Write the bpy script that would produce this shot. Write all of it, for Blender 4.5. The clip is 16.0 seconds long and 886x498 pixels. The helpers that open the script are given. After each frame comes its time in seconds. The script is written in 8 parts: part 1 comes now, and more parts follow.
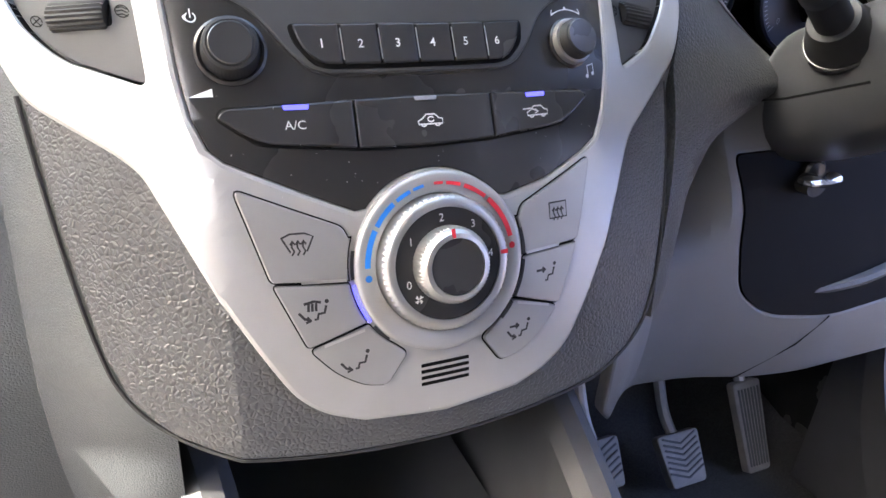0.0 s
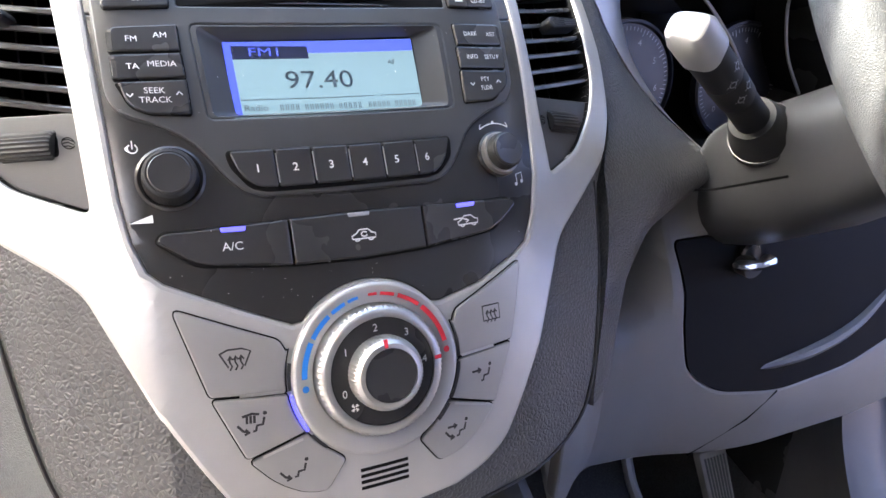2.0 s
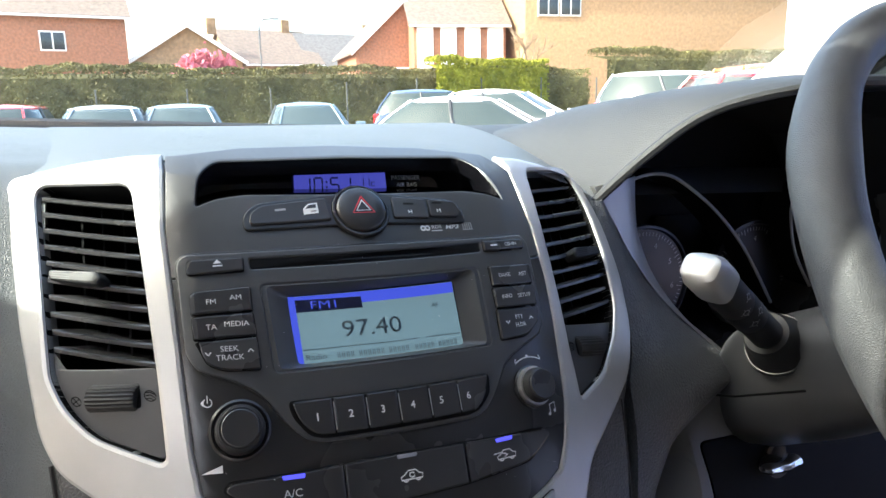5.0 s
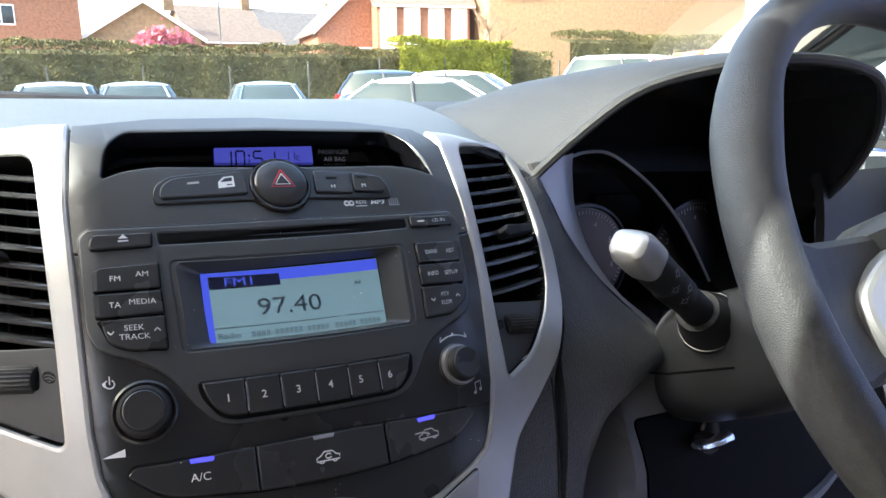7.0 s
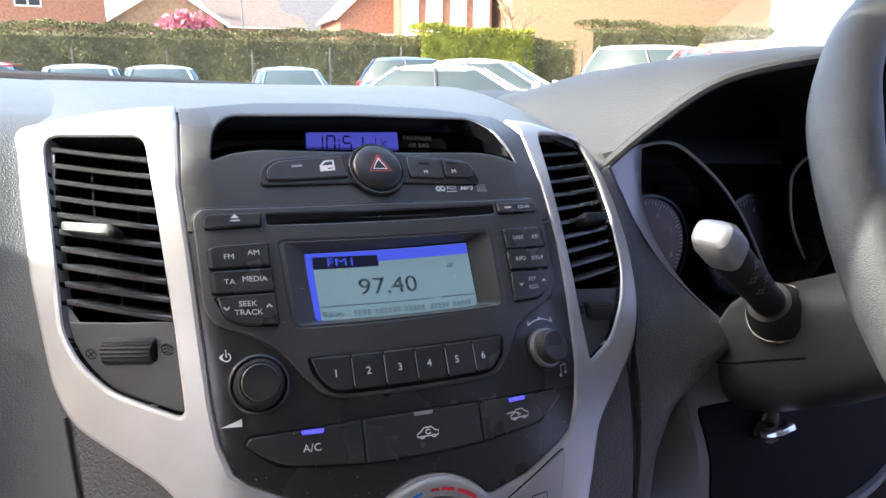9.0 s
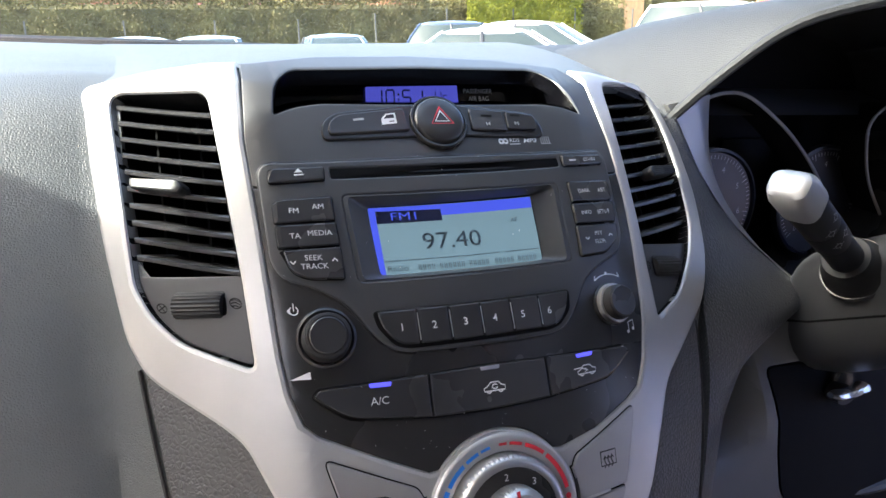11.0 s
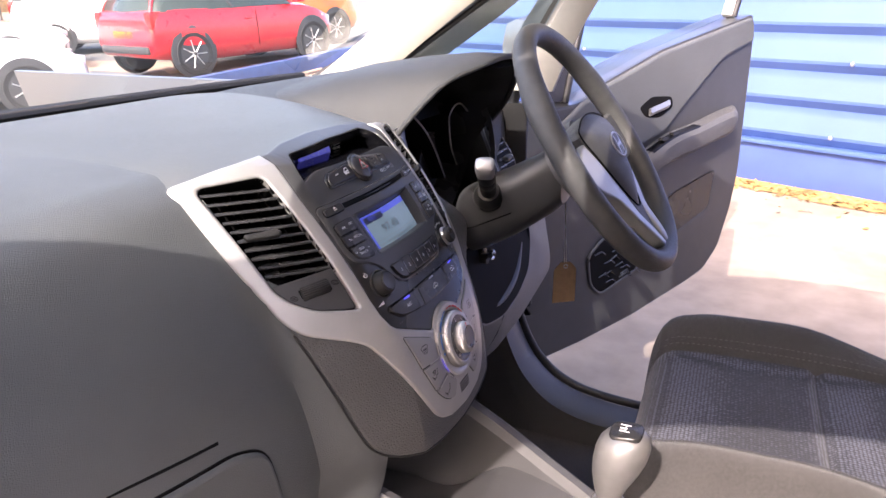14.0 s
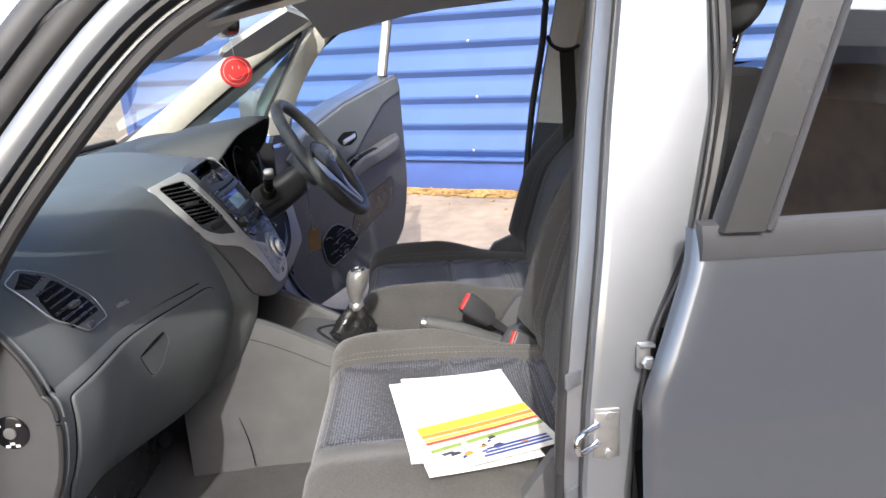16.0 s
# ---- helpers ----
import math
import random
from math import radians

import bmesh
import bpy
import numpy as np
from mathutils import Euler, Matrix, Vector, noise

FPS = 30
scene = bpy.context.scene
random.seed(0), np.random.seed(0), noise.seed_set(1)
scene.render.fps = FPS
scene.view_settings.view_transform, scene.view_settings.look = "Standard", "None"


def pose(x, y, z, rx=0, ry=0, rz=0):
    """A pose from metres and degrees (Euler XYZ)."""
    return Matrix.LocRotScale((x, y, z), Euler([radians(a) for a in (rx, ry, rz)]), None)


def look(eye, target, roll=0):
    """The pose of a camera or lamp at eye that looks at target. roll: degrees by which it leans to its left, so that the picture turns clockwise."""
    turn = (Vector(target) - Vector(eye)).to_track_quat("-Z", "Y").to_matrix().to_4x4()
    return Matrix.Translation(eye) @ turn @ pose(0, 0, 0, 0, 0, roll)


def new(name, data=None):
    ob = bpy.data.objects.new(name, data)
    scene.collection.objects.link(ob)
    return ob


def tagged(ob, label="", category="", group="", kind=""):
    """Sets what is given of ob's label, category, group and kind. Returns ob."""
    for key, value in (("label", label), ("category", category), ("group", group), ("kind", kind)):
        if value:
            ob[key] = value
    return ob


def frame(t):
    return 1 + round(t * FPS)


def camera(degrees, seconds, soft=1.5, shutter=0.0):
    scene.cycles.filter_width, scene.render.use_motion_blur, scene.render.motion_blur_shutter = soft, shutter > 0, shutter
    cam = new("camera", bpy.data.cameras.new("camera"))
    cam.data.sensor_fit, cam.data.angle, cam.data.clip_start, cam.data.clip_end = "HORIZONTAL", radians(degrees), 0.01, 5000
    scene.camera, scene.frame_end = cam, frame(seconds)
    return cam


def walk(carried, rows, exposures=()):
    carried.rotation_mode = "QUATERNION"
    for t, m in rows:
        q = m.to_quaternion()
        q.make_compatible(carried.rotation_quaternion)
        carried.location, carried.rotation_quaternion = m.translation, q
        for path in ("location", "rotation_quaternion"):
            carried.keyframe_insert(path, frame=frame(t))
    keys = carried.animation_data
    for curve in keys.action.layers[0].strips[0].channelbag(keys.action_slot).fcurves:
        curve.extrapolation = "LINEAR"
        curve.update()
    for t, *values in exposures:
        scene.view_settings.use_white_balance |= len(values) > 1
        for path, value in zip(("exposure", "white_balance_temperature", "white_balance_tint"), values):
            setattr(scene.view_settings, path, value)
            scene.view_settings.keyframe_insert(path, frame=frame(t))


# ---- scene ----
cam = camera(63.8, 16.0)
PATH = [
    (0, (-0.123, 0.124, 1.022), (0.646, 1.738, 0.127), 3.8),
    (0.5, (-0.112, 0.114, 1.037), (0.681, 1.735, 0.175), 4.1),
    (1, (-0.107, 0.112, 1.038), (0.705, 1.738, 0.202), 3.9),
    (1.5, (-0.104, 0.111, 1.043), (0.721, 1.748, 0.241), 3.4),
    (2, (-0.106, 0.11, 1.051), (0.729, 1.769, 0.309), 2.9),
    (2.5, (-0.108, 0.108, 1.066), (0.737, 1.797, 0.41), 2.6),
    (3, (-0.116, 0.105, 1.088), (0.73, 1.831, 0.537), 2.1),
    (3.5, (-0.116, 0.101, 1.102), (0.738, 1.848, 0.635), 1.9),
    (4, (-0.122, 0.101, 1.113), (0.723, 1.865, 0.694), 1.9),
    (4.2, (-0.124, 0.101, 1.115), (0.718, 1.871, 0.719), 1.9),
    (6.3, (-0.129, 0.101, 1.116), (0.674, 1.886, 0.705), 2.3),
    (6.5, (-0.123, 0.101, 1.114), (0.703, 1.873, 0.692), 2.3),
    (7, (-0.103, 0.1, 1.111), (0.81, 1.824, 0.671), 2.9),
    (7.5, (-0.09, 0.094, 1.113), (0.886, 1.777, 0.65), 3.6),
    (8, (-0.093, 0.096, 1.11), (0.894, 1.768, 0.633), 4.0),
    (8.5, (-0.12, 0.103, 1.113), (0.821, 1.803, 0.639), 4.0),
    (9, (-0.146, 0.109, 1.109), (0.724, 1.847, 0.635), 3.8),
    (9.5, (-0.145, 0.109, 1.112), (0.648, 1.879, 0.625), 3.7),
    (9.7, (-0.149, 0.109, 1.111), (0.62, 1.889, 0.621), 3.6),
    (11.8, (-0.155, 0.121, 1.095), (0.631, 1.855, 0.483), 1.0),
    (12, (-0.157, 0.121, 1.093), (0.697, 1.826, 0.489), 0.6),
    (12.5, (-0.179, 0.117, 1.078), (0.907, 1.668, 0.433), -0.1),
    (13, (-0.265, 0.132, 1.083), (1.104, 1.436, 0.429), -0.6),
    (13.5, (-0.389, 0.153, 1.125), (1.186, 1.198, 0.471), -0.7),
    (14, (-0.659, 0.127, 1.216), (1.094, 0.844, 0.572), -0.0),
    (14.5, (-0.869, 0.043, 1.251), (0.988, 0.449, 0.628), 0.3),
    (15, (-1.146, 0.042, 1.284), (0.753, 0.242, 0.688), -0.6),
    (15.5, (-1.442, 0.072, 1.296), (0.474, 0.148, 0.727), -1.7),
    (16, (-1.64, 0.018, 1.312), (0.283, -0.021, 0.762), -3.4),
]
walk(cam, [(t, look(eye, target, roll)) for t, eye, target, roll in PATH], [(0, 4.45, 6800, 9), (2, 4.35, 6800, 11), (3, 3.95, 6800, 11), (3.6, 3.45, 6700, 11), (4.2, 3.2, 6650, 9), (6.5, 3.1, 6600, 0), (7, 3.15, 6600, 6), (8, 3.2, 6650, 15), (8.5, 3.2, 6650, 13), (9, 3.2, 6650, 11), (9.7, 3.2, 6600, 7), (12, 3.5, 6700, 11), (13, 3.6, 6950, 14), (13.5, 3.35, 7150, 19), (14, 2.85, 7150, 24), (14.5, 2.65, 7150, 26), (15.2, 2.45, 6900, 19), (16, 2.1, 6500, 8)])

# ---- daylight ----
SUN_EL, SUN_AZ = 37.5, -88.0          # degrees; azimuth from straight ahead, minus is to the car's left
world = bpy.data.worlds.new("sky")
scene.world = world
world.use_nodes = True
wn = world.node_tree.nodes
sky = wn.new("ShaderNodeTexSky")
sky.sky_type = "NISHITA"
sky.sun_disc = False
sky.sun_elevation, sky.sun_rotation = radians(SUN_EL), radians(SUN_AZ)
sky.air_density, sky.dust_density = 0.85, 3.5
world.node_tree.links.new(sky.outputs[0], wn["Background"].inputs[0])
wn["Background"].inputs[1].default_value = 0.15
sun = new("sun", bpy.data.lights.new("sun", "SUN"))
sun.data.energy, sun.data.angle, sun.data.color = 1.25, radians(0.6), (1.0, 0.965, 0.92)
to_sun = Vector((math.sin(radians(SUN_AZ)) * math.cos(radians(SUN_EL)), math.cos(radians(SUN_AZ)) * math.cos(radians(SUN_EL)), math.sin(radians(SUN_EL))))
sun.rotation_mode = "QUATERNION"
sun.rotation_quaternion = to_sun.to_track_quat("Z", "Y")
sun.location = to_sun * 30

# ---- materials ----


def mat(name, base, rough=0.5, metal=0.0, vary=0.12, vscale=40.0, bump=0.0, bscale=400.0, kind="noise", coat=0.0, spec=0.5, rvary=0.08, stain=0.0, sscale=6.0, sheen=0.0):
    """A surface with colour variation at two scales, gloss variation and fine relief."""
    m = bpy.data.materials.new(name)
    m.use_nodes = True
    nt = m.node_tree
    n, l = nt.nodes, nt.links
    b = n["Principled BSDF"]
    tc = n.new("ShaderNodeTexCoord")
    no = n.new("ShaderNodeTexNoise")
    no.inputs["Scale"].default_value, no.inputs["Detail"].default_value = vscale, 5
    l.new(tc.outputs["Object"], no.inputs["Vector"])
    ramp = n.new("ShaderNodeMapRange")
    ramp.inputs[1].default_value, ramp.inputs[2].default_value = 0.3, 0.7
    ramp.inputs[3].default_value, ramp.inputs[4].default_value = 1 - vary, 1 + vary
    l.new(no.outputs["Fac"], ramp.inputs[0])
    mul = n.new("ShaderNodeVectorMath")
    mul.operation = "SCALE"
    mul.inputs[0].default_value = base
    l.new(ramp.outputs[0], mul.inputs["Scale"])
    colour = mul.outputs[0]
    if stain:
        big = n.new("ShaderNodeTexNoise")
        big.inputs["Scale"].default_value, big.inputs["Detail"].default_value = sscale, 6
        l.new(tc.outputs["Object"], big.inputs["Vector"])
        rr = n.new("ShaderNodeMapRange")
        rr.inputs[1].default_value, rr.inputs[2].default_value = 0.35, 0.7
        rr.inputs[3].default_value, rr.inputs[4].default_value = 1 - stain, 1 + stain * 0.6
        l.new(big.outputs["Fac"], rr.inputs[0])
        m2 = n.new("ShaderNodeVectorMath")
        m2.operation = "SCALE"
        l.new(colour, m2.inputs[0])
        l.new(rr.outputs[0], m2.inputs["Scale"])
        colour = m2.outputs[0]
    l.new(colour, b.inputs["Base Color"])
    r2 = n.new("ShaderNodeMapRange")
    r2.inputs[3].default_value, r2.inputs[4].default_value = max(0.02, rough - rvary), min(1, rough + rvary)
    n2 = n.new("ShaderNodeTexNoise")
    n2.inputs["Scale"].default_value, n2.inputs["Detail"].default_value = vscale * 0.37, 4
    l.new(tc.outputs["Object"], n2.inputs["Vector"])
    l.new(n2.outputs["Fac"], r2.inputs[0])
    l.new(r2.outputs[0], b.inputs["Roughness"])
    b.inputs["Metallic"].default_value = metal
    b.inputs["Specular IOR Level"].default_value = spec
    b.inputs["Coat Weight"].default_value = coat
    b.inputs["Coat Roughness"].default_value = 0.04
    if sheen:
        b.inputs["Sheen Weight"].default_value = sheen
    if bump:
        if kind == "pebble":
            t = n.new("ShaderNodeTexVoronoi")
            t.feature = "DISTANCE_TO_EDGE"
            t.inputs["Scale"].default_value = bscale
            pm = n.new("ShaderNodeMapRange")
            pm.interpolation_type = "SMOOTHSTEP"
            pm.inputs[1].default_value, pm.inputs[2].default_value = 0.0, 0.32
            l.new(t.outputs["Distance"], pm.inputs[0])
            out = pm.outputs[0]
            inv = False
        elif kind == "weave":
            t = n.new("ShaderNodeTexBrick")
            t.inputs["Scale"].default_value = bscale
            t.inputs["Mortar Size"].default_value = 0.12
            t.inputs["Mortar Smooth"].default_value = 1.0
            out = t.outputs["Fac"]
            inv = True
        else:
            t = n.new("ShaderNodeTexNoise")
            t.inputs["Scale"].default_value, t.inputs["Detail"].default_value = bscale, 4
            out = t.outputs["Fac"]
            inv = False
        l.new(tc.outputs["Object"], t.inputs["Vector"])
        bp = n.new("ShaderNodeBump")
        bp.inputs["Strength"].default_value = min(1.0, bump)
        bp.inputs["Distance"].default_value = 0.15 / bscale if kind == "pebble" else 0.0006 if bscale > 600 else 0.0011 if bscale > 100 else 0.004
        bp.invert = inv
        l.new(out, bp.inputs["Height"])
        l.new(bp.outputs[0], b.inputs["Normal"])
    return m


def glow(name, colour, strength):
    m = bpy.data.materials.new(name)
    m.use_nodes = True
    b = m.node_tree.nodes["Principled BSDF"]
    b.inputs["Base Color"].default_value = (*[c * 0.25 for c in colour], 1)
    b.inputs["Roughness"].default_value = 0.25
    b.inputs["Emission Color"].default_value = (*colour, 1)
    b.inputs["Emission Strength"].default_value = strength
    return m


def clear(name, tint, gloss=1.0, least=0.045):
    """Thin glass: clear, with a Fresnel reflection."""
    m = bpy.data.materials.new(name)
    m.use_nodes = True
    n, l = m.node_tree.nodes, m.node_tree.links
    n.remove(n["Principled BSDF"])
    tr, gl, mix = n.new("ShaderNodeBsdfTransparent"), n.new("ShaderNodeBsdfGlossy"), n.new("ShaderNodeMixShader")
    lw, pw, sc = n.new("ShaderNodeLayerWeight"), n.new("ShaderNodeMath"), n.new("ShaderNodeMath")
    tr.inputs[0].default_value = (*tint, 1)
    gl.inputs["Roughness"].default_value = 0.02
    gl.inputs["Color"].default_value = (gloss, gloss, gloss, 1)
    pw.operation, sc.operation = "POWER", "MULTIPLY_ADD"
    pw.inputs[1].default_value = 4.0
    sc.inputs[1].default_value, sc.inputs[2].default_value = 0.55, least
    l.new(lw.outputs["Facing"], pw.inputs[0])
    l.new(pw.outputs[0], sc.inputs[0])
    l.new(sc.outputs[0], mix.inputs[0])
    l.new(tr.outputs[0], mix.inputs[1])
    l.new(gl.outputs[0], mix.inputs[2])
    l.new(mix.outputs[0], n["Material Output"].inputs[0])
    return m


SILVER = mat("silver_paint", (0.46, 0.455, 0.45), 0.40, 0.5, 0.05, 30, 0.05, 2500, stain=0.05, sscale=9)
SILVERB = mat("silver_button_paint", (0.36, 0.356, 0.352), 0.42, 0.5, 0.05, 30, 0.04, 2500)
CHROME = mat("bright_chrome", (0.75, 0.75, 0.76), 0.12, 1.0, 0.03, 20)
CHROME_SAT = mat("satin_chrome", (0.52, 0.515, 0.51), 0.36, 0.85, 0.04, 60, 0.1, 1800)
FASCIA = mat("dark_grey_satin_plastic", (0.055, 0.056, 0.058), 0.36, 0, 0.08, 25, 0.06, 2600, stain=0.06)
BLACKP = mat("black_satin_plastic", (0.026, 0.026, 0.027), 0.27, 0, 0.06, 25, 0.05, 2600, stain=0.04, sscale=14, rvary=0.02)
BUTTON = mat("charcoal_button_plastic", (0.036, 0.036, 0.038), 0.27, 0, 0.04, 50, 0.05, 2400, rvary=0.02)
GLOSS = mat("gloss_black_plastic", (0.006, 0.006, 0.008), 0.1, 0, 0.05, 20)
RUBBER = mat("black_rubber", (0.013, 0.013, 0.014), 0.62, 0, 0.1, 30, 0.1, 900)
# near-black: the shade in gaps, slots and cavities is put into this colour
VOID = mat("black_plastic_and_cavity_shade", (0.005, 0.005, 0.0055), 0.7, 0, 0.1, 20, spec=0.1)
PAD = mat("pebbled_soft_plastic", (0.082, 0.083, 0.086), 0.44, 0, 0.06, 20, 0.9, 360, "pebble", spec=0.4, stain=0.08)
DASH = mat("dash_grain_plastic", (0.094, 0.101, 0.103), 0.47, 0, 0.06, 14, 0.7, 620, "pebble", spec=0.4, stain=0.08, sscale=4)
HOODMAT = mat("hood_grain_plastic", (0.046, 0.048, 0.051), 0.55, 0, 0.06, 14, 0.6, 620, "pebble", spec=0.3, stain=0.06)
KNEE = mat("grey_grain_plastic", (0.165, 0.162, 0.160), 0.5, 0, 0.06, 14, 0.4, 1100, "pebble", stain=0.06)
LOWER = mat("grey_hard_plastic", (0.085, 0.086, 0.089), 0.55, 0, 0.08, 18, 0.35, 1200, "pebble", stain=0.14, sscale=7)
RIMMAT = mat("worn_wheel_urethane", (0.075, 0.075, 0.077), 0.46, 0, 0.14, 60, 0.7, 900, "pebble", stain=0.15, sscale=11)
WHITEINK = mat("white_print", (0.8, 0.8, 0.8), 0.5, 0, 0.02)
GREYINK = mat("grey_print", (0.35, 0.35, 0.36), 0.5, 0, 0.02)
DARKINK = mat("dark_print", (0.02, 0.02, 0.022), 0.5, 0, 0.02)
BLUEINK = mat("blue_print", (0.02, 0.22, 0.72), 0.45, 0, 0.02)
REDINK = mat("red_print", (0.7, 0.03, 0.05), 0.45, 0, 0.02)
LCD = glow("lcd_pale_blue", (0.36, 0.58, 0.70), 0.042)
LCDBLUE = glow("lcd_blue_band", (0.05, 0.08, 0.62), 0.13)
LCDDARK = mat("lcd_dark_segment", (0.015, 0.02, 0.07), 0.3, 0, 0.02)
LCDPIX = mat("lcd_pixel_ink", (0.05, 0.075, 0.095), 0.4, 0, 0.02)
CLOCKLCD = glow("clock_blue_backlight", (0.07, 0.08, 0.52), 0.095)
LED = glow("blue_led", (0.08, 0.08, 0.95), 0.2)
LEDOFF = mat("unlit_led_lens", (0.3, 0.3, 0.34), 0.4, 0, 0.02)
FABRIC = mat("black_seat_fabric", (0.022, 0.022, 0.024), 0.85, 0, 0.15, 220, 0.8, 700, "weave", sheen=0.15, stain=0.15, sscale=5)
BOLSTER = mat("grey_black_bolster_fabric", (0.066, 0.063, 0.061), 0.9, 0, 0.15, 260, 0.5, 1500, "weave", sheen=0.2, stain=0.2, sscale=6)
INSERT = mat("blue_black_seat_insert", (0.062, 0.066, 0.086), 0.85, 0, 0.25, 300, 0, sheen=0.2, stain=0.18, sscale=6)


def dotted(m, scale, dark, light):
    """A knitted dot pattern over a cloth."""
    n, l = m.node_tree.nodes, m.node_tree.links
    b = n["Principled BSDF"]
    src = b.inputs["Base Color"].links[0].from_socket
    tc, vo, mr, mx, bp = n.new("ShaderNodeTexCoord"), n.new("ShaderNodeTexVoronoi"), n.new("ShaderNodeMapRange"), n.new("ShaderNodeVectorMath"), n.new("ShaderNodeBump")
    vo.inputs["Scale"].default_value, vo.inputs["Randomness"].default_value = scale, 0.25
    mr.inputs[1].default_value, mr.inputs[2].default_value = 0.25, 0.55
    mr.inputs[3].default_value, mr.inputs[4].default_value = light, dark
    mx.operation = "SCALE"
    l.new(tc.outputs["Object"], vo.inputs["Vector"])
    l.new(vo.outputs["Distance"], mr.inputs[0])
    l.new(src, mx.inputs[0])
    l.new(mr.outputs[0], mx.inputs["Scale"])
    l.new(mx.outputs[0], b.inputs["Base Color"])
    bp.inputs["Strength"].default_value, bp.inputs["Distance"].default_value = 0.7, 0.0012
    bp.invert = True
    l.new(vo.outputs["Distance"], bp.inputs["Height"])
    l.new(bp.outputs[0], b.inputs["Normal"])


dotted(INSERT, 190, 0.35, 1.75)
# INSERT's dotted cloth again, with the backrests' shade put into its colour
LUMBAR = mat("blue_black_insert_shaded", (0.026, 0.028, 0.038), 0.85, 0, 0.25, 300, 0, sheen=0.15, stain=0.18, sscale=6)
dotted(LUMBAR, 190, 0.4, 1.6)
THREAD = mat("grey_thread", (0.14, 0.138, 0.135), 0.8, 0, 0.1)
CARPET = mat("charcoal_carpet", (0.040, 0.039, 0.040), 0.95, 0, 0.4, 400, 1.0, 900, sheen=0.1, stain=0.25, sscale=9)
CREAM = mat("cream_pillar_trim", (0.52, 0.49, 0.44), 0.7, 0, 0.04, 60, 0.2, 900)
HEADLINER = mat("grey_headliner_cloth", (0.5, 0.49, 0.46), 0.9, 0, 0.05, 300, 0.3, 900)
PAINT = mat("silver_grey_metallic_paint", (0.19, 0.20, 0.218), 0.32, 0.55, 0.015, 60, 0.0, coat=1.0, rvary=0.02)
# PAINT again, with the rear door's dim reflections put into a darker colour
DOORPAINT_DIM = mat("silver_grey_paint_dimmed", (0.105, 0.113, 0.132), 0.28, 0.6, 0.01, 40, 0.0, coat=1.0, rvary=0.01)
SEAL = mat("door_seal_rubber", (0.018, 0.018, 0.019), 0.5, 0, 0.1, 40, 0.1, 800)
TRIMBLACK = mat("matt_black_trim", (0.045, 0.046, 0.050), 0.42, 0, 0.06, 30, 0.15, 1500)
STEEL = mat("zinc_steel", (0.5, 0.5, 0.5), 0.35, 0.9, 0.1, 60)
LEATHER = mat("black_gaiter_leather", (0.014, 0.014, 0.015), 0.27, 0, 0.1, 60, 0.12, 900, "pebble")
REDP = mat("red_plastic", (0.62, 0.03, 0.03), 0.35, 0, 0.03)
CARD = mat("brown_card_tag", (0.42, 0.27, 0.16), 0.8, 0, 0.1, 120, stain=0.12)
STRING = mat("white_string", (0.7, 0.68, 0.64), 0.9, 0, 0.1)
PAPER = mat("white_paper", (0.82, 0.82, 0.81), 0.7, 0, 0.02)
GLASS = clear("clear_car_glass", (0.86, 0.92, 0.90))
TINT = clear("privacy_glass", (0.22, 0.27, 0.26), 1.0, 0.26)

# ---- building helpers ----


def thing(name, label, category, loc=(0, 0, 0), group="", kind=""):
    """An empty at a thing's base, to which its parts are tied."""
    e = new(name)
    e.empty_display_size = 0.02
    e.location = loc
    return tagged(e, label, category, group, kind)


FLAT = set()


def mesh_of(name, bm, material, angle=38):
    if id(bm) in FLAT:
        FLAT.discard(id(bm))
        angle = 15
    bmesh.ops.recalc_face_normals(bm, faces=bm.faces)
    me = bpy.data.meshes.new(name)
    bm.to_mesh(me)
    bm.free()
    me.materials.append(material)
    me.shade_smooth()
    me.set_sharp_from_angle(angle=radians(angle))
    return me


def part(name, bm, material, parent=None, label="", angle=38):
    """One mesh object out of a bmesh in world coordinates, under a thing or a part."""
    ob = new(name, mesh_of(name, bm, material, angle))
    if parent:
        ob.parent = parent
        if parent.type == "EMPTY":
            ob.matrix_parent_inverse = Matrix.Translation(-parent.location)
    if label:
        ob["label"] = label
    return ob


def rbox(c, s, bev=0.003, rot=None, seg=2, bm=None):
    """A rounded box of centre c and size s."""
    b = bmesh.new()
    bmesh.ops.create_cube(b, size=1.0)
    bmesh.ops.scale(b, vec=s, verts=b.verts)
    if bev:
        bmesh.ops.bevel(b, geom=b.edges[:], offset=min(bev, min(s) * 0.45), segments=seg, affect="EDGES", profile=0.6)
    if rot:
        bmesh.ops.rotate(b, cent=(0, 0, 0), matrix=Euler([radians(a) for a in rot]).to_matrix(), verts=b.verts)
    bmesh.ops.translate(b, vec=c, verts=b.verts)
    return join(bm, b)


def join(bm, b):
    if bm is None:
        return b
    me = bpy.data.meshes.new("tmp")
    b.to_mesh(me)
    b.free()
    bm.from_mesh(me)
    bpy.data.meshes.remove(me)
    return bm


def loft(rings, closed=True, caps=True, bm=None, loop=False):
    """Quads between rings of equal point counts."""
    bm = bm or bmesh.new()
    vs = [[bm.verts.new(p) for p in r] for r in rings]
    n = len(rings[0])
    pairs = list(zip(vs, vs[1:])) + ([(vs[-1], vs[0])] if loop else [])
    for a, b in pairs:
        for i in range(n if closed else n - 1):
            j = (i + 1) % n
            q = [a[i], a[j], b[j], b[i]]
            q = [v for k, v in enumerate(q) if v not in q[:k]]
            if len(q) > 2:
                bm.faces.new(q)
